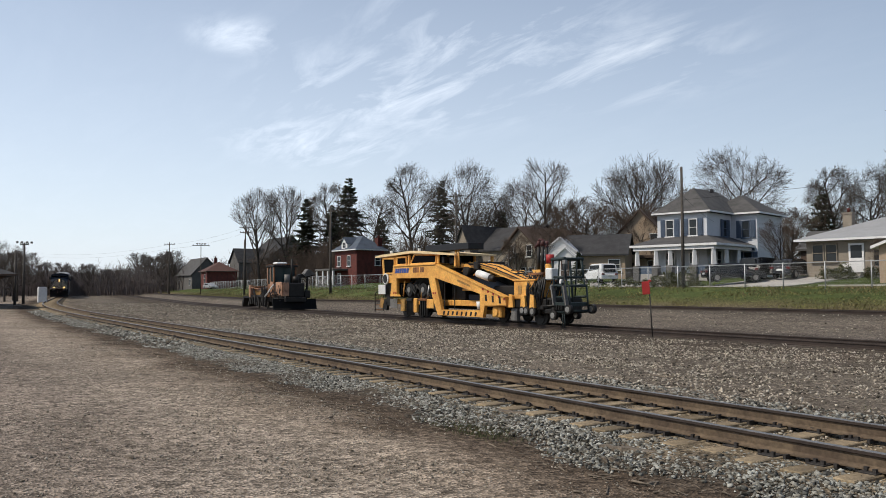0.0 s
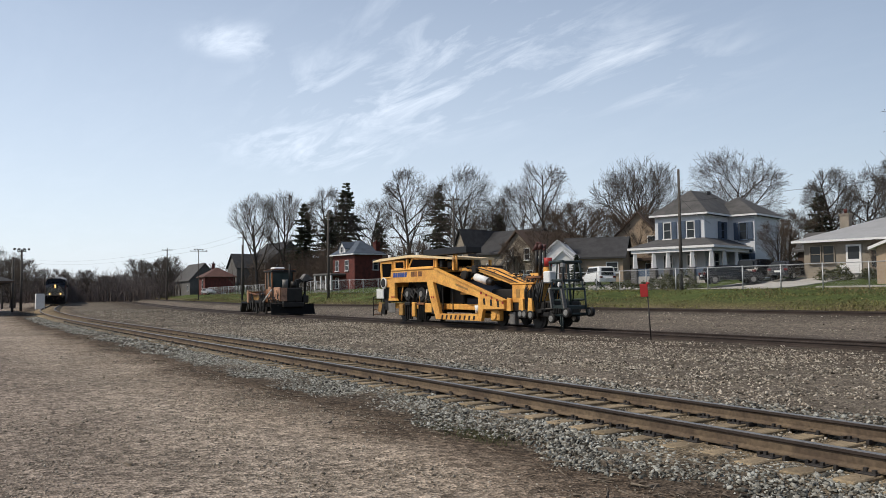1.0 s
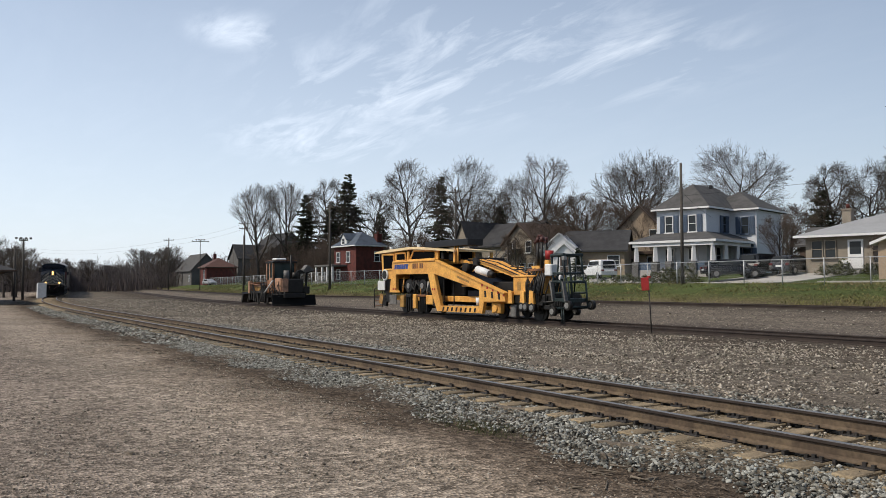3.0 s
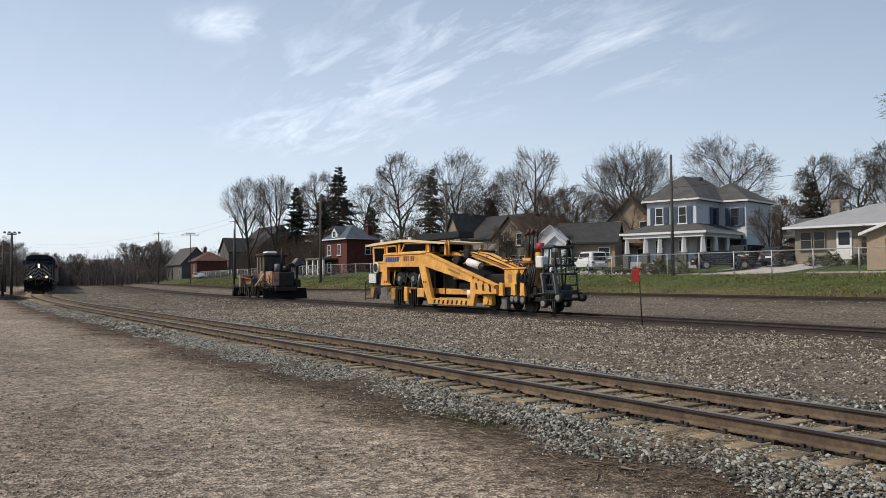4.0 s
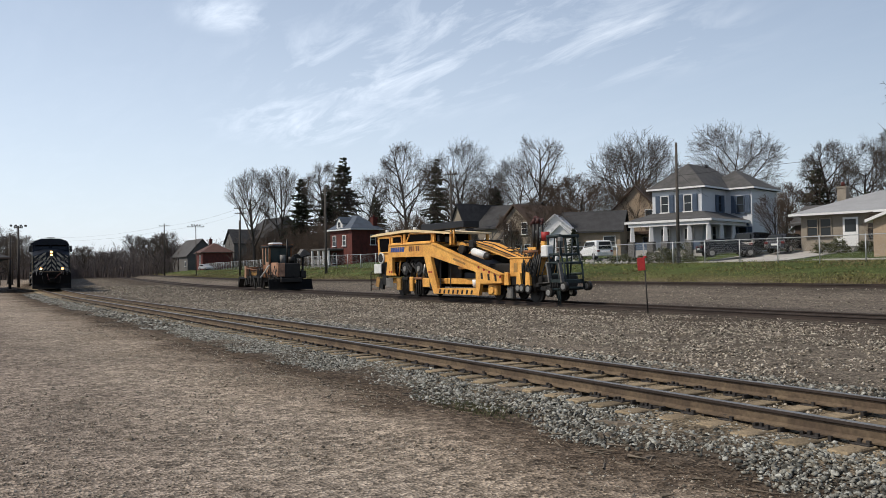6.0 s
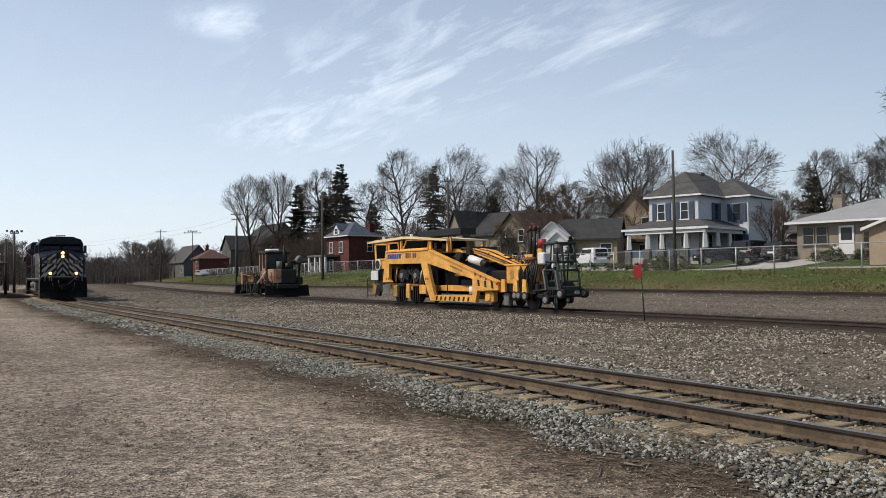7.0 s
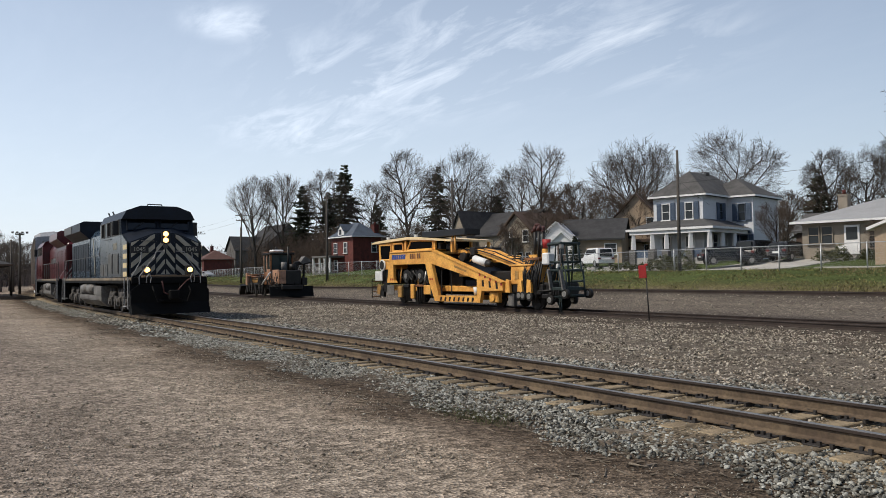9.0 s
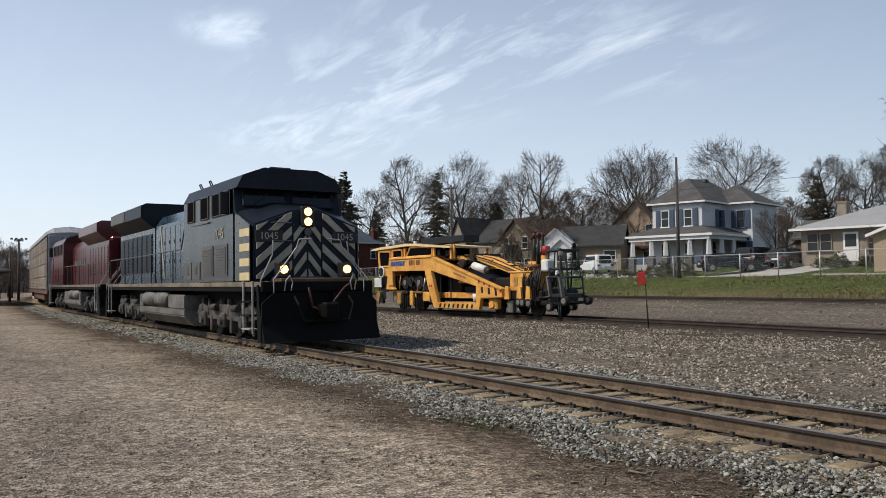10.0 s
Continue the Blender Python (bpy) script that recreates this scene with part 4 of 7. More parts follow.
    part("cab_sill", box(-7.45, -2.9, -1.18, 1.18, 2.9, 3.0), M_YEL, top)
    # black block standing for the shaded inside of the cab
    part("cab_inner", box(-7.4, -3.2, -0.9, 1.1, 3.0, 3.42), M_OPENING, top)
    roof = prism([(-9.85, 3.46), (-9.8, 3.54), (-8.89, 3.63), (-5.56, 3.72), (-4.6, 3.68), (-1.1, 3.40), (-1.1, 3.30), (-4.6, 3.54), (-5.6, 3.58), (-8.9, 3.48)], -1.32, 1.32, "y")
    part("cab_roof", roof, M_YELTOP, top, "sun-bleached cream roof")
    for y in (-1, 1):
        for pts in ([(-8.85, 2.5), (-7.62, 2.5), (-7.6, 3.34), (-8.95, 3.38)], [(-7.3, 2.98), (-6.2, 2.98), (-6.25, 3.40), (-7.28, 3.40)], [(-5.75, 2.98), (-3.05, 2.98), (-3.0, 3.42), (-5.3, 3.50)]):
            q = pts + pts[:1]
            w = part("cab_window", prism(pts, y * 1.195 - 0.012, y * 1.195 + 0.012, "y"), M_OPENING, top)
            part("window_frame", path_tube([(c[0], y * 1.21, c[1]) for c in q], 0.05, 6), M_YEL, w)
        for x in (-6.0, -2.9, -1.25):
            part("cab_post", box(x - 0.08, x + 0.08, y * 1.15 - 0.06, y * 1.15 + 0.06, 2.75 if x > -4 else 2.95, 3.5 if x < -2 else 3.36, bevel=0.01), M_YEL, top)
    part("rear_window", box(-9.22, -9.13, -1.0, 1.0, 2.4, 3.3), M_OPENING, top)
    part("operator_seat", box(-2.3, -1.8, -0.9, -0.4, 2.86, 3.25, bevel=0.06), M_GREASE, top)
    part("instrument_box", box(-2.7, -2.45, -1.1, -0.7, 2.95, 3.3, bevel=0.03), M_GREASE, top)
    for x in (-8.5, -5.3):
        part("beacon", tube((x, -0.9, 3.6), (x, -0.9, 3.86), 0.09, seg=10), M_CHIPWHITE, top)
        part("beacon_cap", tube((x, -0.9, 3.86), (x, -0.9, 3.93), 0.11, seg=10), M_GREASE, top)
    part("shade_board", box(-4.1, 0.05, -1.25, -0.3, 3.58, 3.92, bevel=0.02), M_BLACK, top, "flat black shade board")
    for x, y in ((-2.95, -1.1), (-2.95, -0.5), (-1.05, -1.1), (-1.3, -1.1)):
        part("shade_post", tube((x, y, 2.75), (x, y, 3.6), 0.055, seg=8), M_YEL, top)
    # rear end: fan, white plate, steps
    part("fan_shroud", tube((-8.63, -1.27, 2.2), (-8.63, -1.17, 2.2), 0.33, seg=20), M_CHIPWHITE, top)
    part("fan", tube((-8.63, -1.3, 2.2), (-8.63, -1.26, 2.2), 0.25, seg=16), M_GREASE, top)
    bm = box(-9.4, -8.55, -1.32, -1.26, 1.3, 1.85, bevel=0.01)
    for k in range(5):
        add_box(bm, -9.3, -8.65, -1.335, -1.315, 1.38 + k * 0.09, 1.42 + k * 0.09)
    part("white_plate", bm, M_CHIPWHITE, top, "white enamelled louvre plate")
    part("rear_locker", box(-9.1, -7.7, -1.1, 1.1, 1.1, 2.0, bevel=0.04), M_GREASE, top)
    for y in (-1.25, -0.7):
        part("rear_ladder", path_tube([(-9.95, y, 0.25), (-9.95, y, 1.35), (-9.4, y, 1.5)], 0.03), M_GREASE, top)
    for z in (0.35, 0.65, 0.95, 1.25):
        part("ladder_rung", tube((-9.95, -1.25, z), (-9.95, -0.7, z), 0.025, seg=6), M_ORANGE, top)
    for x0, z0 in ((-9.5, 0.55), (-9.1, 0.45), (-8.7, 0.7)):
        part("rear_bracket", prism([(x0, z0), (x0 + 0.5, z0 - 0.1), (x0 + 0.6, z0 + 0.35), (x0 + 0.2, z0 + 0.55)], -1.2, -1.05, "y"), M_AMBERDULL if x0 < -9.2 else M_GREASE, top)
    part("grey_plate", box(-7.7, -6.9, -1.45, -1.41, 0.5, 1.04, bevel=0.01), M_TANK, top)
    # chassis, engine and work heads inside the frame
    part("chassis", box(-9.3, 5.6, -0.8, 0.8, 0.72, 1.02, bevel=0.03), M_YEL, top)
    # engine block also serves as the dark bulk of the shaded interior
    part("engine_block", box(-7.0, -3.3, -0.55, 0.85, 1.0, 2.5, bevel=0.1), M_GREASE, top)
    part("radiator", box(-2.5, -1.2, -0.6, 0.85, 1.0, 2.3, bevel=0.06), M_GREASE, top)
    part("hydraulic_tank", box(-1.1, 1.2, -0.5, 0.8, 0.7, 1.35, bevel=0.06), M_TARP, top, "dull blue-black tank")
    part("white_bucket", tube((0.75, -1.05, 0.6), (0.75, -1.05, 0.98), 0.15, 0.18, seg=14), M_CHIPWHITE, top)
    part("tool_tray", box(-0.9, 0.5, -1.0, -0.65, 1.5, 1.62, bevel=0.02), M_YEL, top)
    for x in (-2.3, -1.35):
        part("guard_rail", path_tube([(x, -1.15, 0.55), (x, -1.15, 1.9), (x + 0.15, -1.15, 2.02), (x + 0.25, -1.15, 1.85)], 0.035), M_HOSE, top)
    for x in (-6.0, -4.5):
        wk = part("tamping_head", box(x - 0.4, x + 0.4, -1.02, -0.5, 0.55, 1.75, bevel=0.06), M_GREASE, top)
        part("vibrator", tube((x, -1.16, 1.55), (x, -0.95, 1.55), 0.36, seg=18), M_HOSE, wk)
        part("vibrator_cap", tube((x, -1.2, 1.55), (x, -1.15, 1.55), 0.15, seg=12), M_BARE, wk)
        for k in (-0.32, -0.1, 0.12, 0.34):
            part("tine", prism([(x + k - 0.06, 0.95), (x + k + 0.06, 0.95), (x + k + 0.03, 0.15), (x + k - 0.03, 0.15)], -1.12, -1.02, "y"), M_GREASE, wk)
    for x0, x1, z0, z1, mat in ((-6.85, -6.4, 0.35, 1.0, M_AMBERDULL), (-5.4, -5.05, 0.3, 1.1, M_YEL), (-4.0, -3.3, 0.55, 1.05, M_YEL), (-6.2, -5.6, 0.92, 1.1, M_GREASE), (-4.9, -4.1, 0.95, 1.08, M_ORANGE), (-3.25, -2.8, 0.45, 0.95, M_GREASE)):
        part("work_bracket", box(x0, x1, -1.25, -1.1, z0, z1, bevel=0.03), mat, top)
    for k in range(6):
        x = -6.7 + k * 0.66
        part("ram", tube((x, -1.14, rng.uniform(1.0, 1.3)), (x + rng.uniform(-0.25, 0.25), -1.1, rng.uniform(1.75, 2.1)), rng.choice((0.04, 0.06)), seg=8), rng.choice((M_BARE, M_YEL, M_GREASE)), top)
    for k in range(22):
        x, z = rng.uniform(-6.9, -3.6), rng.uniform(1.5, 2.15)
        pts = [(x, -0.95, z), (x + rng.uniform(-0.3, 0.3), -1.14, z - 0.15), (x + rng.uniform(-0.3, 0.6), -1.12, z - rng.uniform(0.4, 0.7)), (x + rng.uniform(-0.2, 0.6), -0.95, z - 0.9)]
        part("hose", path_tube(pts, rng.choice((0.025, 0.04)), 5), M_HOSE, top)
    for x in (-7.0, -5.3, 2.3, 5.2):
        bm = bmesh.new()
        for y in (-0.72, 0.72):
            add_tube(bm, (x, y - 0.07, 0.38), (x, y + 0.07, 0.38), 0.38, seg=20)
        add_tube(bm, (x, -0.9, 0.38), (x, 0.9, 0.38), 0.08, seg=8)
        part("wheelset", bm, M_GREASE, top)
    part("axle_box", box(1.95, 2.65, -1.2, -0.9, 0.25, 0.75, bevel=0.05), M_YEL, top)
    part("axle_cap", tube((2.3, -1.26, 0.5), (2.3, -1.18, 0.5), 0.17, seg=14), M_YEL, top)
    part("rail_clamp", box(3.35, 3.75, -1.15, -0.85, 0.1, 0.7, bevel=0.05), M_TANK, top)
    # booms, pipes and muffler over the sloping frame
    for y in (-0.75, -0.2, 0.35):
        part("boom", prism([(-1.2, 2.72), (-1.2, 2.88), (0.6, 2.80), (4.3, 1.86), (4.3, 1.68), (0.6, 2.62)], y - 0.09, y + 0.09, "y"), M_YEL, top)
    part("crosshead", box(0.1, 0.5, -1.0, 0.7, 2.55, 2.95, bevel=0.03), M_GREASE, top)
    part("pump", tube((-0.6, -1.0, 2.48), (-0.6, -0.6, 2.48), 0.24, seg=14), M_GREASE, top)
    part("muffler", tube((0.55, -1.0, 2.36), (1.6, -1.0, 2.12), 0.19, seg=16), M_CHIPWHITE, top)
    part("muffler_cap", tube((1.6, -1.0, 2.12), (1.95, -1.0, 2.05), 0.19, 0.13, seg=16), M_GREASE, top)
    for k in range(7):
        y = -0.95 + k * 0.14
        part("boom_pipe", path_tube([(0.3, y, 2.88), (1.6, y, 2.62 + 0.02 * k), (2.9, y, 2.28), (4.1, y, 1.95)], 0.03, 6), M_YEL if k % 3 else M_HOSE, top)
    for k in range(16):
        x0 = rng.uniform(-1.6, 2.6)
        z0 = 2.78 - 0.22 * max(0, x0)
        pts = [(x0, rng.uniform(-1.0, 0.4), z0 - 0.3), (x0 + 0.3, rng.uniform(-1.0, 0.4), z0 + rng.uniform(0.0, 0.2)), (x0 + 0.9, rng.uniform(-1.0, 0.4), z0 + rng.uniform(-0.1, 0.1)), (x0 + 1.4, rng.uniform(-0.9, 0.4), z0 - 0.5)]
        part("hose", path_tube(pts, rng.choice((0.025, 0.035, 0.045)), 5), rng.choice((M_HOSE, M_HOSE, M_GREASE, M_YEL)), top)
    part("engine_cover", box(1.5, 3.4, -0.8, 0.8, 1.2, 1.75, bevel=0.06), M_GREASE, top)
    bm = box(3.6, 5.1, -1.15, 0.6, 1.12, 1.95, bevel=0.04)
    part("counter_box", bm, M_YEL, top)
    for x0 in (3.95, 4.5):
        part("cabinet_latch", box(x0, x0 + 0.25, -1.165, -1.15, 1.35, 1.75), M_AMBERDULL, top)
    part("counter_cap", box(3.5, 5.2, -1.18, 0.65, 1.95, 2.03, bevel=0.02), M_YEL, top)
    part("drawbar_deck", box(3.2, 5.9, -1.1, 1.0, 0.72, 1.15, bevel=0.04), M_GREASE, top)
    for x0 in (3.35, 4.25, 4.9):
        part("front_bracket", prism([(x0, 0.75), (x0 + 0.35, 0.75), (x0 + 0.3, 1.3), (x0 + 0.05, 1.35)], -1.28, -1.16, "y"), M_YEL, top)
    part("mast_stand", prism([(4.9, 1.1), (5.25, 1.1), (5.35, 2.45), (4.75, 2.45), (4.95, 2.2)], -1.0, -0.6, "y"), M_YEL, top)
    part("mast_shelf", box(4.55, 5.6, -1.1, -0.4, 2.2, 2.32, bevel=0.02), M_ORANGE, top)
    for x, y in ((5.0, -0.8), (5.2, -0.5), (5.4, -0.9)):
        part("mast", tube((x, y, 2.3), (x, y, 3.55), 0.07, seg=8), M_GREASE, top)
        part("mast_head", tube((x - 0.04, y, 3.5), (x + 0.04, y, 3.72), 0.11, 0.08, seg=8), M_CABLE, top)
    part("mast_hose", path_tube([(4.75, -0.8, 3.45), (5.0, -0.75, 3.8), (5.3, -0.8, 3.78), (5.55, -0.8, 3.45)], 0.05), M_CABLE, top)
    part("red_lamp", tube((5.85, -0.85, 2.72), (5.85, -0.85, 3.1), 0.17, 0.19, seg=14), M_SIGNRED, top)
    part("lamp_bracket", box(5.65, 5.95, -1.0, -0.7, 2.0, 2.7, bevel=0.04), M_YEL, top)
    part("feed_box", box(5.95, 6.4, -1.25, -0.85, 1.98, 2.5, bevel=0.05), M_CHIPWHITE, top, "white enamel box")
    return top


def build_trolley(m):
    top = empty("lining_trolley", m, "dark green-grey tubular trolley frame with small wheels on the track", "rail trolley")
    def bar(p, q, r=0.05, mat=M_GREENGREY, name="frame_bar"):
        return part(name, tube(p, q, r, seg=8), mat, top)
    for y in (-1.1, -0.1):
        bar((1.3, y, 2.9), (3.05, y, 2.92), 0.075)
        bar((1.36, y, 2.9), (1.82, y, 0.62), 0.065)
        bar((2.85, y, 2.9), (3.12, y, 2.1), 0.065)
        bar((3.12, y, 2.1), (3.3, y, 1.75), 0.05)
        bar((1.3, y, 2.14), (3.05, y, 2.12), 0.05)
        bar((2.3, y, 2.9), (2.0, y, 1.3), 0.045)
        bar((1.64, y, 1.77), (3.45, y, 1.76), 0.06)
        bar((1.95, y, 1.28), (3.4, y, 1.30), 0.05)
        bar((1.8, y, 0.62), (3.66, y, 0.68), 0.06)
        bar((3.45, y, 1.78), (3.68, y, 0.7), 0.05)
        bar((0.2, y, 0.85), (1.85, y, 0.92), 0.05, M_GREASE)
        for k in range(5):
            bar((-0.4 + k * 0.2, y, 0.5 + 0.1 * (k % 2)), (0.3 + k * 0.14, y, 1.95 + 0.07 * k), 0.045, M_GREASE)
    for x, z in ((1.3, 2.9), (3.0, 2.92), (1.36, 2.14), (3.05, 2.12), (1.64, 1.77), (3.45, 1.76), (3.5, 0.7), (1.82, 0.62)):
        bar((x, -1.1, z), (x, -0.1, z), 0.05)
    part("tray_shelf", box(1.95, 3.55, -1.25, -0.1, 0.9, 1.06, bevel=0.02), M_GREENGREY, top)
    for x0, x1 in ((1.62, 1.9), (3.18, 3.5)):
        bm = prism([(x0, 1.78), (x0 + 0.16, 1.78), (x1 + 0.18, 0.95), (x1, 0.95)], -1.34, -1.18, "y")
        part("tray_upright", bm, M_TANK, top, "pale grey channel upright")
    part("tray_brace", prism([(2.9, 1.9), (3.05, 1.9), (3.3, 1.1), (3.15, 1.1)], -1.3, -1.16, "y"), M_GREENGREY, top)
    for k in range(5):
        part("tray_tab", box(2.05 + k * 0.22, 2.15 + k * 0.22, -1.28, -1.2, 0.72, 0.95, bevel=0.01), M_GREASE, top)
    part("winch_drum", tube((1.5, -1.25, 1.7), (1.5, -0.95, 1.7), 0.12, seg=12), M_BARE, top)
    part("gauge_dial", tube((2.6, -1.2, 1.95), (2.6, -1.05, 1.95), 0.1, seg=12), M_CHIPWHITE, top)
    part("reflector", box(2.9, 3.25, -1.2, -1.05, 2.68, 2.86, bevel=0.02), M_BARE, top)
    part("sight_rod", tube((3.15, -1.2, 1.7), (3.15, -1.2, 2.7), 0.03, seg=6), M_TANK, top)
    rng = random.Random(11)
    for k in range(20):
        x = rng.uniform(-0.5, 0.9)
        part("cable", path_tube([(x, -1.1, rng.uniform(0.5, 0.9)), (x + 0.15, -1.22, rng.uniform(1.1, 1.7)), (x + rng.uniform(0, 0.4), -1.05, rng.uniform(1.9, 2.4))], 0.026, 5), M_HOSE, top)
    for k in range(5):
        x = -0.7 + k * 0.5
        part("linkage", box(x, x + 0.4, -1.15, -0.95, 0.55 + 0.08 * (k % 3), 0.75 + 0.08 * (k % 3), bevel=0.03), M_GREASE, top)
    part("gear_case", box(0.3, 1.4, -1.0, 0.6, 0.55, 1.25, bevel=0.08), M_GREASE, top)
    for x in (2.75, 3.0):
        bar((x, -1.15, 0.65), (x + 0.15, -1.2, 0.0), 0.03)
    for o in top.children:  # the outer frame is short
        for v in o.data.vertices:
            if v.co.x > 1.2:
                v.co.x = 1.2 + (v.co.x - 1.2) * 0.5
    for x, z, r in ((-0.64, 0.66, 0.19), (-0.36, 0.66, 0.19), (0.09, 0.63, 0.2), (1.49, 0.5, 0.2), (2.45, 0.77, 0.2)):
        small_wheel(top, x, -1.2, z, r)
        small_wheel(top, x, 0.1 if x > 1 else 0.8, z, r)
    small_wheel(top, 0.04, -0.75, 0.4, 0.36, 0.07, False, "flanged_wheel")
    small_wheel(top, 0.04, 0.75, 0.4, 0.36, 0.07, False, "flanged_wheel")
    return top


def build_regulator(m):
    """Front blade at x = 0, the machine's length towards -x."""
    top = empty("ballast_regulator", m, "weathered orange and black ballast regulator parked on yard track", "rail machine")
    part("chassis", box(-8.2, 0.2, -0.85, 0.85, 0.6, 0.95, bevel=0.04), M_GREASE, top)
    for x in (-6.6, -4.4, -1.6):
        bm = bmesh.new()
        for y in (-0.72, 0.72):
            add_tube(bm, (x, y - 0.07, 0.42), (x, y + 0.07, 0.42), 0.42, seg=18)
        add_tube(bm, (x, -0.95, 0.42), (x, 0.95, 0.42), 0.12, seg=8)
        part("wheelset", bm, M_TRUCK, top)
    # cab with posts, roof and air unit
    part("cab_base", box(-3.75, -2.2, -0.95, 0.92, 0.95, 2.0, bevel=0.04), M_ORANGE, top)
    part("cab_glass", box(-3.65, -2.26, -0.9, 0.86, 2.0, 3.36), glass_mat("tinted_cab_glass", (0.02, 0.035, 0.036), 0.2), top)
    part("cab_roof", box(-3.95, -2.05, -1.05, 1.05, 3.36, 3.52, bevel=0.05), M_GREASE, top)
    for x in (-3.7, -3.0, -2.22):
        for y in (-0.92, 0.88):
            part("cab_post", box(x - 0.07, x + 0.07, y - 0.06, y + 0.06, 2.0, 3.37), M_PINK if y < 0 and x < -2.5 else M_ORANGE, top)
    part("cab_door", box(-3.0, -2.3, -0.99, -0.95, 1.1, 2.2, bevel=0.02), M_PINK, top, "chalky orange cab door")
    part("roof_unit", box(-3.4, -2.4, -0.65, 0.25, 3.52, 3.78, bevel=0.08), M_CHIPWHITE, top, "white rooftop air unit")
    part("beacon", tube((-2.8, -0.25, 3.78), (-2.8, -0.25, 4.0), 0.11, seg=10), M_GREASE, top)
    part("roof_rail", path_tube([(-3.9, -1.0, 3.55), (-2.1, -1.0, 3.6), (-2.1, 1.0, 3.6)], 0.03), M_ORANGE, top)
    # engine house before the cab
    part("engine_house", box(-2.1, -0.1, -0.95, 0.85, 0.95, 2.1, bevel=0.08), M_GREASE, top)
    part("side_panel", box(-1.6, -0.15, -1.0, -0.94, 1.05, 2.15, bevel=0.02), M_PINK, top, "chalky orange side panel")
    part("end_panel", box(-0.1, -0.04, -0.95, -0.45, 1.05, 2.1, bevel=0.02), M_PINK, top, "chalky orange end panel")
    for k in range(4):
        part("panel_latch", box(-1.4 + k * 0.33, -1.3 + k * 0.33, -1.03, -0.99, 1.25 + 0.2 * (k % 2), 1.4 + 0.2 * (k % 2)), M_GREASE, top)
    part("exhaust", tube((-1.4, 0.25, 2.1), (-1.4, 0.25, 4.0), 0.08, seg=8), M_GREASE, top)
    part("air_cleaner", tube((-0.8, -0.35, 2.1), (-0.8, -0.35, 2.75), 0.22, seg=12), M_TANK, top)
    part("oil_drum", tube((-1.0, 0.45, 2.1), (-1.0, 0.45, 2.6), 0.26, seg=12), M_GREASE, top)
    # broad blade across the end, its arms, and the boom
    part("end_blade", prism([(-0.25, 0.78), (-0.1, 0.85), (0.12, 0.12), (0.3, 0.02), (0.1, 0.0), (-0.1, 0.12)], -1.75, 1.78, "y"), M_UNDER, top, "dark steel end blade")
    for y in (-1.2, -0.2, 0.9):
        part("blade_arm", prism([(-0.9, 0.75), (-0.85, 0.95), (-0.05, 0.75), (-0.05, 0.5)], y - 0.08, y + 0.08, "y"), M_GREASE, top)
    for y, z0, z1 in ((-0.75, 0.8, 1.5), (0.3, 0.8, 1.9), (1.0, 0.75, 1.6)):
        part("blade_ram", tube((-0.1, y, z0), (-0.25, y, z1), 0.07, seg=8), M_BARE if y < 0 else M_GREASE, top)
    part("tool_box", box(-0.9, -0.1, 0.9, 1.35, 0.9, 1.5, bevel=0.04), M_GREASE, top)
    part("boom_post", box(-1.5, -1.2, 0.75, 1.0, 0.95, 2.7, bevel=0.03), M_GREASE, top)
    part("boom", prism([(0.5, 2.45), (0.75, 2.75), (1.7, 2.95), (2.1, 2.75), (1.6, 2.55)], -1.5, -1.1, "x"), M_GREASE, top)
    part("boom_head", prism([(1.1, 2.75), (1.45, 3.2), (1.6, 3.15), (2.1, 2.8), (1.3, 2.6)], -1.6, -0.9, "x"), M_TANK, top)
    part("boom_leg", path_tube([(-1.3, 1.55, 2.7), (-1.3, 1.5, 1.6), (-1.2, 1.5, 0.9)], 0.09), M_GREASE, top)
    # low end towards the far side
    part("deck_frame", box(-8.2, -3.75, -1.1, 1.1, 0.9, 1.1, bevel=0.04), M_GREASE, top)
    part("front_panel", box(-7.8, -7.55, -1.15, 1.1, 1.0, 1.85, bevel=0.04), M_ORANGE, top)
    part("front_post", box(-7.9, -7.5, -1.2, -0.95, 0.9, 1.95, bevel=0.04), M_PINK, top)
    part("deck_rail", path_tube([(-7.6, -1.1, 1.75), (-5.6, -1.1, 1.6), (-3.8, -1.0, 1.6)], 0.06), M_ORANGE, top)
    part("deck_box", box(-6.9, -5.0, -0.95, 0.9, 1.1, 1.5, bevel=0.05), M_AMBERDULL, top)
    part("hydraulic_pack", box(-4.9, -3.9, -1.0, 0.9, 1.1, 1.75, bevel=0.08), M_GREASE, top)
    part("far_plow", prism([(-8.9, 0.15), (-8.6, 0.1), (-8.2, 0.85), (-8.5, 1.0)], -1.5, 1.5, "y"), M_GREASE, top)
    rng = random.Random(8)
    for k in range(9):
        x = -8.1 + k * 0.55
        part("linkage", tube((x, -1.12, rng.uniform(0.15, 0.4)), (x + rng.uniform(-0.3, 0.5), -1.1, rng.uniform(0.9, 1.25)), 0.08, seg=6), M_TRUCK if k % 3 == 0 else M_GREASE, top)
    for k in range(26):
        x = rng.uniform(-7.8, -0.4)
        part("hose", path_tube([(x, -1.0, rng.uniform(0.8, 1.4)), (x + 0.2, -1.15, rng.uniform(1.1, 1.9)), (x + rng.uniform(0.2, 0.7), -1.05, rng.uniform(0.5, 1.2))], 0.035, 5), M_HOSE, top)
    part("lift_ram", tube((-3.7, -1.15, 1.0), (-1.7, -1.15, 1.95), 0.06, seg=10), M_CHIPWHITE, top)
    return top


build_tamper(pose(-33.0, 23.6, Z2))
build_trolley(pose(-28.0, 23.6, Z2 - 0.04))
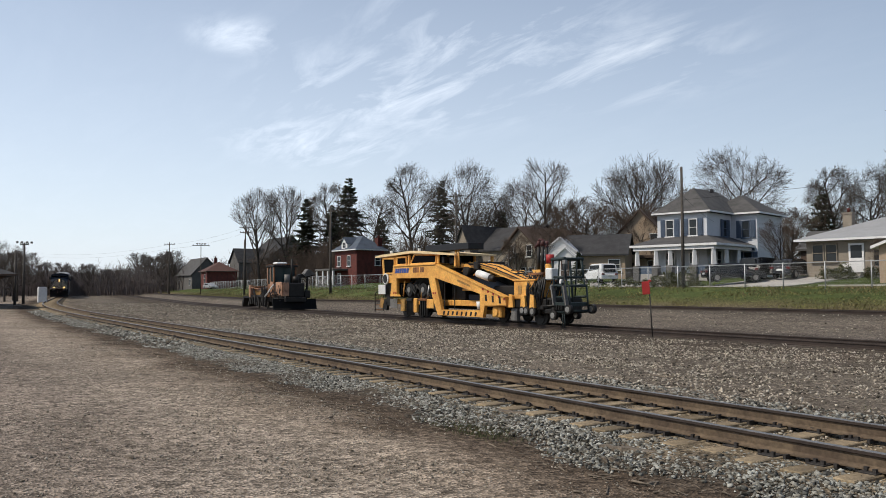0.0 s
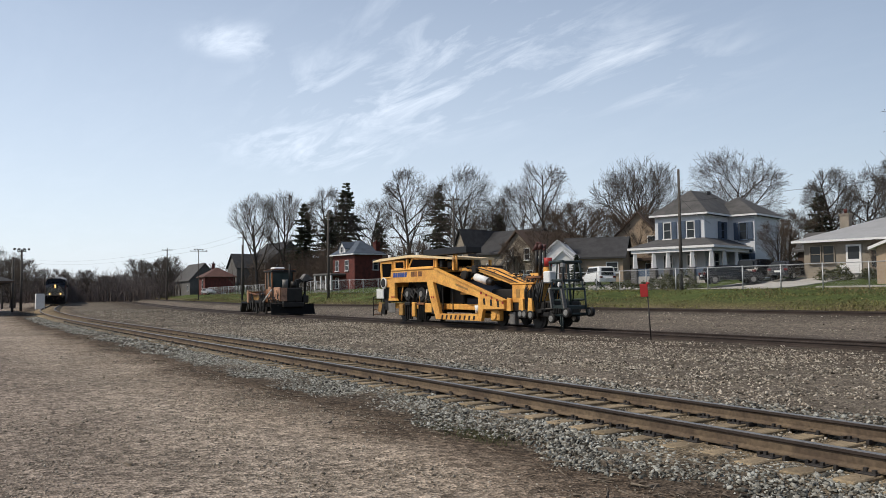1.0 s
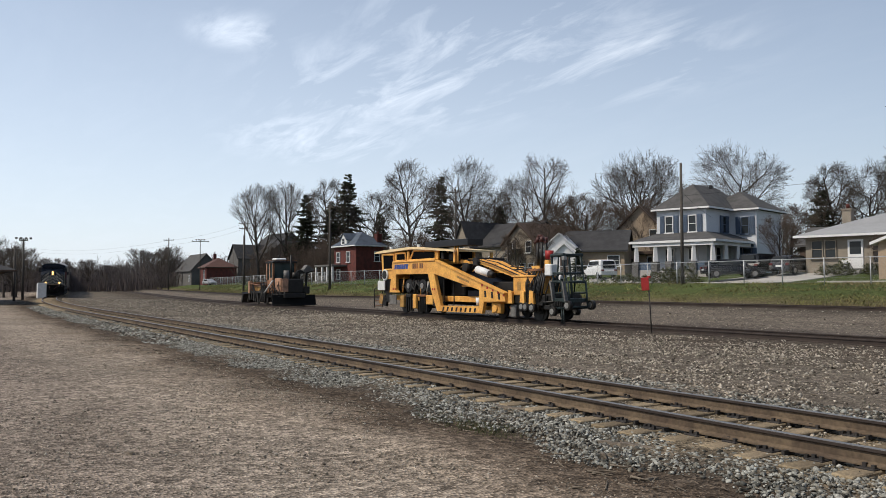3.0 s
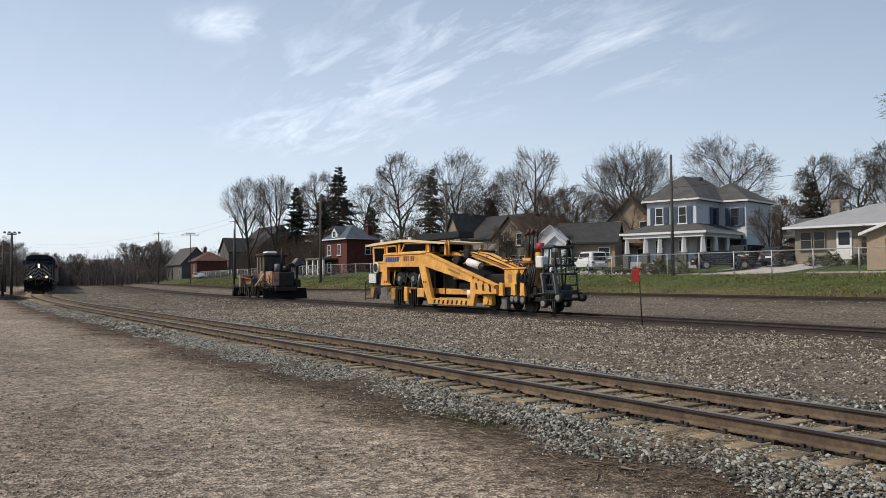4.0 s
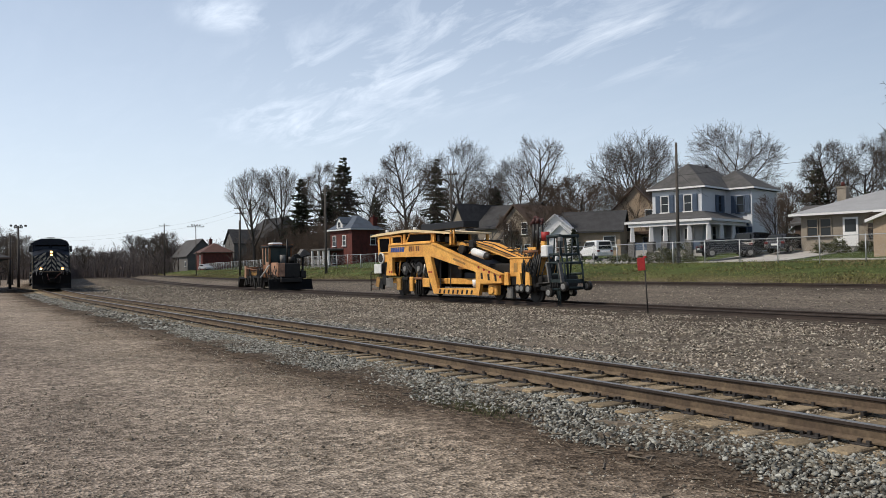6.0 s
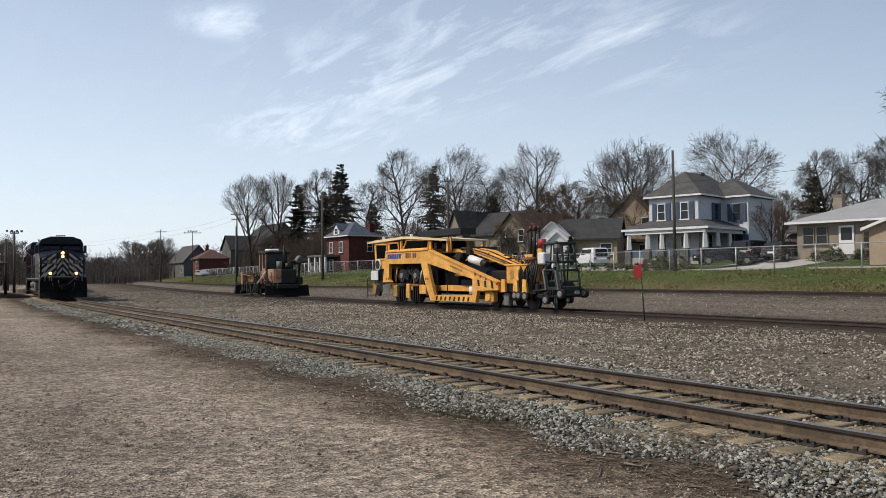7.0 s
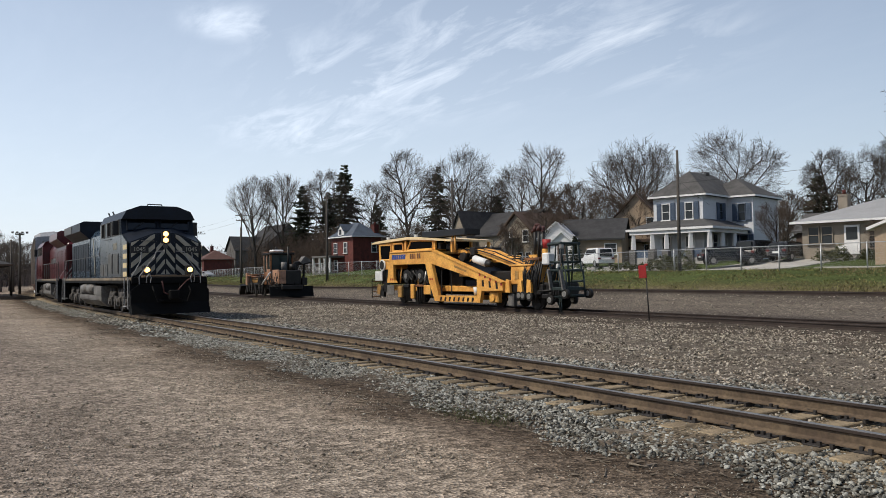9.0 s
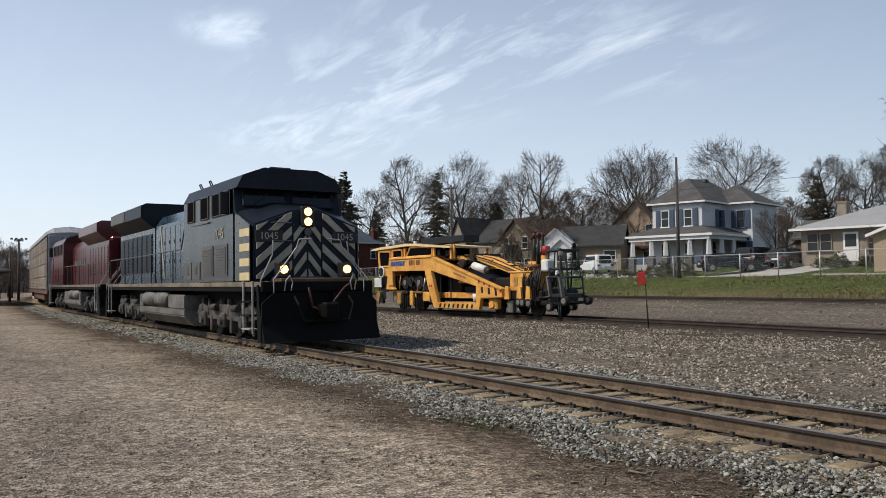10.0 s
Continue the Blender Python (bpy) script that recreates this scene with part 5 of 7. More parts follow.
rx, ry, ra = along(59.50, 15.35)
build_regulator(pose(rx, ry, Z2, 0, 0, -math.degrees(ra)))


def build_stop_sign():
    top = empty("stop_board", pose(-20.8, 22.25, 0.0), "faded red metal board on a thin leaning rod", "track sign")
    part("rod", tube((0, 0, -0.15), (-0.12, 0, 1.62), 0.025, seg=8), M_IRON, top)
    bm = box(-0.23, 0.05, -0.02, 0.02, 1.52, 2.0, bevel=0.012, turn=pose(0, 0, 0, 0, -4, 35))
    part("board", bm, M_SIGNRED, top)
    part("clip", box(-0.16, -0.04, -0.04, 0.04, 1.97, 2.05, bevel=0.01), M_SIGNRED, top)


build_stop_sign()

# ---- houses beyond the fence ----
M_WSIDE = material("white_painted_brick", (0.56, 0.58, 0.61), 0.7, 0, 0.06, 0.5, 0.1, 8)
M_TRIM = material("white_trim_paint", (0.70, 0.70, 0.70), 0.6, 0, 0.08, 1.0)
M_SHINGLE = material("grey_asphalt_shingle", (0.085, 0.082, 0.080), 0.9, 0, 0.22, 1.2, 0.3, 20, (0.055, 0.054, 0.053))
M_DARKROOF = material("dark_asphalt_shingle", (0.045, 0.045, 0.047), 0.9, 0, 0.3, 1.2, 0.3, 20)
M_BLUEROOF = material("blue_grey_slate", (0.075, 0.095, 0.125), 0.7, 0, 0.25, 1.0)
M_LIGHTROOF = material("pale_grey_shingle", (0.28, 0.285, 0.29), 0.85, 0, 0.1, 0.8, 0.2, 20)
M_SHUTTER = material("slate_blue_shutter", (0.07, 0.10, 0.15), 0.6, 0, 0.15, 2.0)
M_TAN = material("tan_stucco", (0.38, 0.29, 0.205), 0.85, 0, 0.15, 0.6, 0.2, 15)
M_BEIGE = material("beige_siding", (0.25, 0.215, 0.17), 0.85, 0, 0.15, 0.6, 0.2, 15)
M_BRICK = material("red_brick_wall", (0.135, 0.036, 0.028), 0.85, 0, 0.25, 1.5, 0.3, 30, (0.08, 0.025, 0.021))
M_GREYWALL = material("grey_board_siding", (0.13, 0.125, 0.12), 0.85, 0, 0.2, 0.6)
M_BUFF = material("buff_brick_wall", (0.26, 0.225, 0.18), 0.85, 0, 0.15, 1.5, 0.3, 30)
M_BROWNWOOD = material("dark_brown_wood", (0.09, 0.06, 0.045), 0.8, 0, 0.25, 1.0)
M_PANE = glass_mat("house_window_glass", (0.025, 0.03, 0.035), 0.08)
M_CONCRETE = material("pale_concrete", (0.42, 0.40, 0.37), 0.9, 0, 0.2, 0.5, 0.2, 15)
M_GALV = material("galvanised_fence_steel", (0.42, 0.43, 0.44), 0.5, 0.5, 0.12, 2.0)
M_POLE = material("grey_weathered_pole", (0.085, 0.075, 0.066), 0.9, 0, 0.3, 1.0, 0.3, 20)
M_TYRE = material("tyre_rubber", (0.02, 0.02, 0.02), 0.85, 0, 0.2, 3.0)


def add_window(house, x, z, w, h, y, face="y", trim=M_TRIM, shutters=None, sgn=-1):
    """A sash window on a wall: frame, panes, sill, shutters. face y: wall faces local -y; x: wall faces local +x."""
    m = Matrix.Translation((x, y, z)) if face == "y" else Matrix.Translation((y, x, z)) @ pose(0, 0, 0, 0, 0, 90)
    fr = bmesh.new()
    for a, b, c, d in ((-w / 2 - 0.07, w / 2 + 0.07, h, h + 0.08), (-w / 2 - 0.07, -w / 2, 0, h), (w / 2, w / 2 + 0.07, 0, h), (-w / 2, w / 2, h * 0.49, h * 0.52)):
        add_box(fr, a, b, -0.09, 0.05, c, d)
    win = part("window", fr, trim, house, at=m)
    part("pane", box(-w / 2, w / 2, -0.03, 0.02, 0, h), M_PANE, win)
    part("sill", box(-w / 2 - 0.16, w / 2 + 0.16, -0.16, 0.05, -0.12, 0), trim, win)
    if shutters:
        for s in (-1, 1):
            bm = box(s * (w / 2 + 0.36) - 0.22, s * (w / 2 + 0.36) + 0.22, -0.1, -0.02, -0.05, h + 0.1)
            for k in range(9):
                zz = 0.05 + k * h / 9
                add_box(bm, s * (w / 2 + 0.36) - 0.17, s * (w / 2 + 0.36) + 0.17, -0.125, -0.09, zz, zz + h / 16)
            part("shutter", bm, shutters, win)
    return win


def add_door(house, x, z, w, h, y, mat):
    d = part("door", box(x - w / 2, x + w / 2, y - 0.06, y + 0.03, z, z + h, bevel=0.01), mat, house)
    part("door_pane", box(x - w / 2 + 0.15, x + w / 2 - 0.15, y - 0.075, y - 0.05, z + h * 0.5, z + h - 0.15), M_PANE, d)
    return d


def hip_roof(x0, x1, y0, y1, z, rise, over=0.45, thick=0.16):
    """A hipped roof slab with its eaves board."""
    x0, x1, y0, y1 = x0 - over, x1 + over, y0 - over, y1 + over
    w, d = x1 - x0, y1 - y0
    k = min(w, d) / 2 * 0.98
    bm = bmesh.new()
    lo = [bm.verts.new(p) for p in ((x0, y0, z), (x1, y0, z), (x1, y1, z), (x0, y1, z))]
    mid = [bm.verts.new((v.co.x, v.co.y, z + thick)) for v in lo]
    r = [bm.verts.new((x0 + k, y0 + (k if w >= d else k), z + rise)), bm.verts.new((x1 - k, y1 - k, z + rise))]
    bm.faces.new(lo[::-1])
    for i in range(4):
        f = bm.faces.new((lo[i], lo[(i + 1) % 4], mid[(i + 1) % 4], mid[i])); f.material_index = 1
    if w >= d:
        quads = ((mid[0], mid[1], r[1], r[0]), (mid[1], mid[2], r[1]), (mid[2], mid[3], r[0], r[1]), (mid[3], mid[0], r[0]))
    else:
        quads = ((mid[0], mid[1], r[0]), (mid[1], mid[2], r[1], r[0]), (mid[2], mid[3], r[1]), (mid[3], mid[0], r[0], r[1]))
    for q in quads:
        bm.faces.new(q)
    bmesh.ops.recalc_face_normals(bm, faces=bm.faces[:])
    return bm


def gable_roof(x0, x1, y0, y1, z, rise, axis, over=0.4, thick=0.2):
    """Two sloping slabs meeting at a ridge along axis."""
    bm = bmesh.new()
    if axis == "x":
        ym, s = (y0 + y1) / 2, rise / ((y1 - y0) / 2)
        pr = [(y0 - over, z - over * s), (ym, z + rise), (y1 + over, z - over * s), (y1 + over, z - over * s + thick), (ym, z + rise + thick), (y0 - over, z - over * s + thick)]
        add_prism(bm, pr, x0 - over, x1 + over, "x")
    else:
        xm, s = (x0 + x1) / 2, rise / ((x1 - x0) / 2)
        pr = [(x0 - over, z - over * s), (xm, z + rise), (x1 + over, z - over * s), (x1 + over, z - over * s + thick), (xm, z + rise + thick), (x0 - over, z - over * s + thick)]
        add_prism(bm, pr, y0 - over, y1 + over, "y")
    return bm


def gable_walls(x0, x1, y0, y1, z0, z, rise, axis):
    bm = bmesh.new()
    if axis == "x":
        add_prism(bm, [(y0, z0), (y1, z0), (y1, z), ((y0 + y1) / 2, z + rise), (y0, z)], x0, x1, "x")
    else:
        add_prism(bm, [(x0, z0), (x1, z0), (x1, z), ((x0 + x1) / 2, z + rise), (x0, z)], y0, y1, "y")
    return bm


def chimney(house, x, y, z0, z1, mat=None, w=0.35):
    bm = box(x - w, x + w, y - w, y + w, z0, z1, bevel=0.02)
    add_box(bm, x - w - 0.06, x + w + 0.06, y - w - 0.06, y + w + 0.06, z1, z1 + 0.14)
    c = part("chimney", bm, mat or M_BRICK, house)
    part("chimney_pot", tube((x, y, z1 + 0.14), (x, y, z1 + 0.5), 0.13, seg=10), M_BRICK, c)


def build_white_house():
    h = empty("white_house", pose(-48.0, 58.5, 2.6, 0, 0, 14), "two-storey white house with slate shutters and wraparound porch", "house")
    bm = box(-4.9, 0, 0, 9.5, -0.6, 5.9)
    add_box(bm, 0, 2.5, 5.0, 11, -0.6, 5.9)
    part("wall", bm, M_WSIDE, h)
    part("roof", hip_roof(-4.9, 0.1, 0, 9.5, 5.9, 2.6, 0.4), [M_SHINGLE, M_TRIM], h)
    part("wing_roof", hip_roof(-2.6, 2.5, 5.0, 11, 5.92, 2.1, 0.4), [M_SHINGLE, M_TRIM], h)
    part("roof_vent", box(-1.2, -0.9, 3.2, 3.5, 8.0, 8.35, bevel=0.03), M_BLACK, h)
    for x in (-3.6, -1.3):
        add_window(h, x, 3.85, 0.68, 1.45, -0.02, "y", M_TRIM, M_SHUTTER)
    add_window(h, 3.6, 3.85, 0.62, 1.45, 0.02, "x", M_SHUTTER, M_SHUTTER)
    add_window(h, 1.45, 3.75, 0.62, 1.5, 4.98, "y", M_SHUTTER, M_SHUTTER)
    w = add_window(h, 1.6, 0.3, 0.65, 2.0, 4.98, "y", M_SHUTTER, M_SHUTTER)
    part("window_hood", prism([(-0.65, 2.2), (0.65, 2.2), (0.5, 2.6), (0.2, 2.75), (-0.2, 2.75), (-0.5, 2.6)], -0.12, 0.0, "y"), M_SHUTTER, w)
    # porch
    part("porch_floor", box(-5.7, 1.9, -2.8, 0, -0.3, 0.25), M_CONCRETE, h)
    part("porch_floor", box(0, 1.9, 0, 5.0, -0.3, 0.25), M_CONCRETE, h)
    bm = bmesh.new()
    a = [(-6.1, -3.1, 2.75), (2.3, -3.1, 2.75), (2.3, 5.0, 2.75), (0, 5.0, 3.6), (0, 0, 3.6), (-4.9, 0, 3.6), (-6.1, 0, 2.75)]
    lo = [bm.verts.new(p) for p in a]
    hi = [bm.verts.new((p[0], p[1], p[2] + 0.2)) for p in a]
    for q in ((0, 1, 4, 5), (1, 2, 3, 4), (0, 5, 6)):
        bm.faces.new([hi[i] for i in q]); bm.faces.new([lo[i] for i in q[::-1]])
    for i, j in ((0, 1), (1, 2), (2, 3), (5, 6), (6, 0)):
        f = bm.faces.new((lo[i], lo[j], hi[j], hi[i])); f.material_index = 1
    bmesh.ops.recalc_face_normals(bm, faces=bm.faces[:])
    part("porch_roof", bm, [M_SHINGLE, M_TRIM], h)
    part("porch_beam", box(-5.8, 2.0, -2.95, -2.7, 2.45, 2.75), M_TRIM, h)
    part("porch_beam", box(1.75, 2.0, -2.7, 5.0, 2.45, 2.75), M_TRIM, h)
    for x, y in ((-5.5, -2.75), (-3.6, -2.75), (-2.2, -2.75), (0.1, -2.75), (1.85, -2.75), (1.85, -0.2), (1.85, 2.3)):
        bm = bmesh.new()
        add_tube(bm, (x, y, 1.1), (x, y, 2.5), 0.26, 0.18, seg=4)
        col = part("column", bm, M_TRIM, h)
        part("pedestal", box(x - 0.3, x + 0.3, y - 0.3, y + 0.3, -0.5, 1.1, bevel=0.02), M_GREYWALL, col)
    for x0, x1 in ((-5.2, -3.9), (0.4, 1.55)):
        part("railing", box(x0, x1, -2.8, -2.7, 0.3, 1.05), M_SHUTTER, h)
    part("knee_wall", box(-5.7, -3.4, -2.85, -2.65, -0.6, 0.35), M_CONCRETE, h)
    add_window(h, -3.6, 0.9, 0.8, 1.4, -0.02)
    add_door(h, -1.3, 0.25, 1.0, 2.15, -0.02, M_TRIM)
    add_window(h, 2.2, 0.9, 0.8, 1.5, 0.02, "x")
    for k in range(6):
        part("porch_step", box(-3.3 + 0.0, -1.6, -3.2 - k * 0.4, -2.8 - k * 0.4, -1.0, 0.1 - k * 0.2), M_CONCRETE, h)
    return h


def build_simple_house(name, label, m, dims, rise, axis, wall, roof, windows=(), door=None, extras=None, trim=M_TRIM):
    """A gabled house: dims x0, x1, y0, y1, eave height."""
    x0, x1, y0, y1, z = dims
    h = empty(name, m, label, "house")
    part("wall", gable_walls(x0, x1, y0, y1, -1.5, z, rise, axis), wall, h)
    part("roof", gable_roof(x0, x1, y0, y1, z, rise, axis), roof, h)
    for face, x, zz, w, hh in windows:
        add_window(h, x, zz, w, hh, (y0 - 0.02) if face == "y" else (x1 + 0.02), face, trim)
    if door:
        add_door(h, door[0], door[1], 0.95, 2.05, y0 - 0.02, door[2])
    return h


build_white_house()
tan = build_simple_house("tan_house", "tan stucco house with steep brown gable", pose(-67.4, 70.3, 2.4, 0, 0, 30), (-3.4, 3.4, 0, 11, 4.9), 3.5, "y", M_TAN, M_BROWNWOOD, [("y", -1.5, 3.7, 0.8, 1.9), ("y", 1.6, 3.7, 0.8, 1.9), ("y", 1.3, 0.5, 0.8, 1.9)], (-1.3, 0.2, M_BROWNWOOD))
part("bay_roof", box(-0.4, 3.2, -0.8, 0.0, 2.7, 3.1, bevel=0.05), M_BROWNWOOD, tan)
small = build_simple_house("small_white_house", "small white gabled cottage with dark roof and tan side", pose(-66.9, 62.2, 2.5, 0, 0, 38), (-3.2, 3.6, 0, 7, 3.0), 2.2, "x", M_TAN, M_DARKROOF, [("y", 2.4, 1.2, 1.2, 1.1)])
part("front_gable", gable_walls(-5.4, -1.4, -1.5, 3, -1.5, 3.1, 1.7, "y"), M_TRIM, small)
part("front_gable_roof", gable_roof(-5.4, -1.4, -1.5, 3, 3.1, 1.7, "y", 0.3, 0.12), M_TRIM, small)
part("porch_gable", gable_walls(-3.8, -1.4, -2.6, -1.5, -1.5, 2.5, 1.1, "y"), M_TRIM, small)
part("porch_gable_roof", gable_roof(-3.8, -1.4, -2.6, -1.5, 2.5, 1.1, "y", 0.25, 0.12), M_TRIM, small)
add_window(small, -4.6, 1.0, 1.1, 1.3, -1.52)
add_door(small, -2.6, 0.2, 0.9, 2.0, -2.62, M_BROWNWOOD)
beige = build_simple_house("beige_house", "beige sided house with dark roof and outside stair", pose(-79.5, 60.0, 2.4, 0, 0, 8), (-6.5, 2.0, 0, 9, 4.2), 2.9, "x", M_BEIGE, M_DARKROOF, [("y", 0.6, 1.4, 0.9, 1.5), ("y", -3.0, 1.3, 0.9, 1.5)])
part("cross_gable", gable_walls(1.6, 6.6, -2.2, 8, -1.5, 4.2, 2.2, "y"), M_BEIGE, beige)
part("cross_gable_roof", gable_roof(1.6, 6.6, -2.2, 8, 4.2, 2.2, "y"), M_BROWNWOOD, beige)
part("end_gable", gable_walls(-8.6, -5.2, -1.5, 6, -1.5, 4.0, 3.3, "y"), M_BEIGE, beige)
part("end_gable_roof", gable_roof(-8.6, -5.2, -1.5, 6, 4.0, 3.3, "y", 0.3), M_DARKROOF, beige)
add_window(beige, -6.9, 3.6, 0.8, 1.3, -1.52)
for x, z in ((2.6, 3.0), (5.6, 3.0), (4.6, 0.4), (6.0, 0.4)):
    add_window(beige, x, z, 0.8, 1.3, -2.22)
for y in (-3.4, -2.4):
    part("stair_string", prism([(-0.6, 0.0), (-0.2, 0.0), (3.4, 3.2), (3.4, 3.6)], y, y + 0.1, "y"), M_GREYWALL, beige)
    part("stair_rail", path_tube([(-0.5, y, 1.0), (3.3, y, 4.4)], 0.05), M_GREYWALL, beige)
for k in range(14):
    part("stair_tread", box(-0.3 + k * 0.26, 0.05 + k * 0.26, -3.4, -2.3, 0.2 + k * 0.235, 0.25 + k * 0.235), M_GREYWALL, beige)
part("stair_landing", box(3.3, 4.6, -3.5, -2.2, 3.3, 3.45), M_GREYWALL, beige)
for x in (3.4, 4.5):
    part("landing_post", box(x - 0.08, x + 0.08, -3.5, -3.34, -0.5, 4.5), M_GREYWALL, beige)


def build_red_house():
    h = empty("red_brick_house", pose(-106.8, 52.5, 2.2, 0, 0, 4), "two-storey red brick house with blue-grey hip roof", "house")
    part("wall", box(-6.6, 0, 0, 4.8, -1.5, 5.2), M_BRICK, h)
    part("roof", hip_roof(-6.6, 0, 0, 4.8, 5.2, 2.3), [M_BLUEROOF, M_TRIM], h)
    part("dormer", gable_walls(-4.4, -2.6, -0.1, 2.5, 5.2, 6.3, 0.9, "y"), M_TRIM, h)
    part("dormer_roof", gable_roof(-4.4, -2.6, -0.1, 2.5, 6.3, 0.9, "y", 0.15, 0.1), M_BLUEROOF, h)
    add_window(h, -3.5, 5.65, 0.7, 0.8, -0.12)
    for x, z in ((-5.2, 2.9), (-2.2, 2.9), (-5.2, 0.3)):
        add_window(h, x, z, 0.9, 1.5, -0.02)
    for y, z in ((3.6, 3.0),):
        add_window(h, y, z, 0.8, 1.4, 0.02, "x")
    chimney(h, -0.6, 4.2, 5.0, 7.0, w=0.4)
    part("porch_roof", box(-8.2, -2.6, -2.6, 0.0, 2.2, 2.5, bevel=0.05), M_GREYWALL, h)
    part("porch_floor", box(-8.2, -2.6, -2.5, 0.0, -1.2, 0.0), M_GREYWALL, h)
    for x in (-8.0, -6.0, -4.4, -2.8):
        part("porch_post", box(x - 0.12, x + 0.12, -2.5, -2.26, 0.0, 2.25), M_TRIM, h)
    part("porch_rail", box(-8.0, -2.8, -2.46, -2.38, 0.2, 0.9), M_GREYWALL, h)


build_red_house()
hut = empty("small_brick_building", pose(-204.5, 57.5, 2.0, 0, 0, -4), "small red brick building with brown pyramid roof", "building")
part("wall", box(-4.2, 4.0, 0, 7.5, -1.5, 4.0), M_BRICK, hut)
part("roof", hip_roof(-4.2, 4.0, 0, 7.5, 4.0, 2.6), [material("brown_roof_tile", (0.10, 0.05, 0.04), 0.85, 0, 0.2, 1.0), M_BROWNWOOD], hut)
add_window(hut, 1.4, 1.2, 1.1, 2.2, -0.02)
chimney(hut, -2.6, 3.5, 4.0, 7.6)
for label, m, dims, rise, axis, wall, roof in (
        ("grey gabled house with dark roof among trees", pose(-208.0, 73.0, 1.2, 0, 0, 5), (-6, 8, 0, 12, 9.0), 5.2, "x", M_GREYWALL, M_DARKROOF),
        ("pale grey gabled house behind the brick building", pose(-208.0, 66.5, 1.2, 0, 0, 5), (-3.0, 3.0, 0, 9, 7.6), 3.4, "y", M_GREYWALL, M_DARKROOF),
        ("low grey shed with long pale roof", pose(-229.0, 59.0, 1.6, 0, 0, 0), (-8, 8, 0, 8, 4.2), 4.4, "x", M_GREYWALL, M_SHINGLE),
        ("brown roofed house behind the brick house", pose(-100.0, 72.0, 2.4, 0, 0, 5), (-6, 8, 0, 9, 4.8), 2.2, "x", M_BROWNWOOD, M_BROWNWOOD),
        ("low brown garage beside the bungalow", pose(-46.0, 76.0, 2.6, 0, 0, 12), (-4, 4, 0, 7, 3.0), 1.8, "x", M_BROWNWOOD, M_SHINGLE)):
    build_simple_house("house", label, m, dims, rise, axis, wall, roof, [("y", dims[0] + 2.0, 1.2, 0.9, 1.4), ("y", dims[1] - 2.0, 1.2, 0.9, 1.4)])


def build_bungalow():
    h = empty("bungalow", pose(-38.4, 57.6, 2.5, 0, 0, 11), "buff brick bungalow with pale grey hip roof", "house")
    part("wall", box(0.6, 15, 0, 9, -1.2, 2.75), M_BUFF, h)
    part("roof", hip_roof(0.6, 15, 0, 9, 2.75, 1.95, 0.7), [M_LIGHTROOF, M_TRIM], h)
    chimney(h, 2.6, 3.4, 3.0, 5.0, M_BUFF)
    for x, w, z, hh in ((1.5, 0.75, 1.2, 1.25), (2.5, 0.75, 1.2, 1.25), (5.9, 0.7, 0.75, 1.75), (7.3, 1.7, 0.75, 1.75), (8.8, 0.7, 0.75, 1.75), (12.6, 0.9, 0.75, 1.8)):
        add_window(h, x, z, w, hh, -0.02, "y", M_BUFF)
    add_door(h, 4.3, 0.3, 1.1, 2.2, -0.02, M_TRIM)
    part("porch_rail", box(3.7, 5.1, -1.3, -1.24, 0.3, 0.95), M_TRIM, h)
    for k in range(4):
        part("step", box(2.8 - k * 0.1, 5.0, -1.2 - k * 0.35, -0.1, -1.0, 0.3 - k * 0.22), M_CONCRETE, h)
    return h


build_bungalow()
garage = build_simple_house("garage", "small tan garage with white gable roof", pose(-28.4, 54.2, 2.1, 0, 0, 11), (-1.6, 4.0, 0, 6, 2.35), 1.1, "y", M_TAN, M_TRIM)
part("garage_door", box(-0.4, 2.8, -0.08, -0.02, -0.3, 2.0), M_BROWNWOOD, garage)


def build_station():
    h = empty("station_building", pose(-84.0, 0.3, 0.0, 0, 0, 0), "dark station building with deep overhanging roof beside the track", "building")
    part("wall", box(-30, 0, -6, 4.0, -0.3, 3.1), M_BROWNWOOD, h)
    part("roof", hip_roof(-30, 0.4, -6.4, 5.0, 3.05, 2.6, 1.0), [M_DARKROOF, M_BROWNWOOD], h)
    for x in (-27, -21, -15, -9, -3):
        add_window(h, x, 1.0, 1.2, 1.5, 4.02, "y")
    for y in (-4, -1, 2):
        add_window(h, y, 1.0, 1.1, 1.4, 0.02, "x")
    for x in (-24, -16, -8, -0.2):
        part("bracket", prism([(4.0, 2.4), (4.0, 3.0), (5.2, 3.0)], x - 0.08, x + 0.08, "x"), M_BROWNWOOD, h)


build_station()
booth = empty("portable_booth", pose(-121.5, 12.3, 0.0, 0, 0, 0), "pale grey portable booth standing beside the track", "booth")
part("cabin", box(-0.55, 0.55, -0.55, 0.55, 0, 1.95, bevel=0.04), M_CHIPWHITE, booth)
part("roof", prism([(-0.58, 1.95), (0.58, 1.95), (0.4, 2.12), (-0.4, 2.12)], -0.6, 0.6, "x"), M_TRIM, booth)
part("door", box(0.55, 0.58, -0.38, 0.38, 0.1, 1.85), M_CHIPWHITE, booth)

# ---- fence ----
FENCE = 40.4


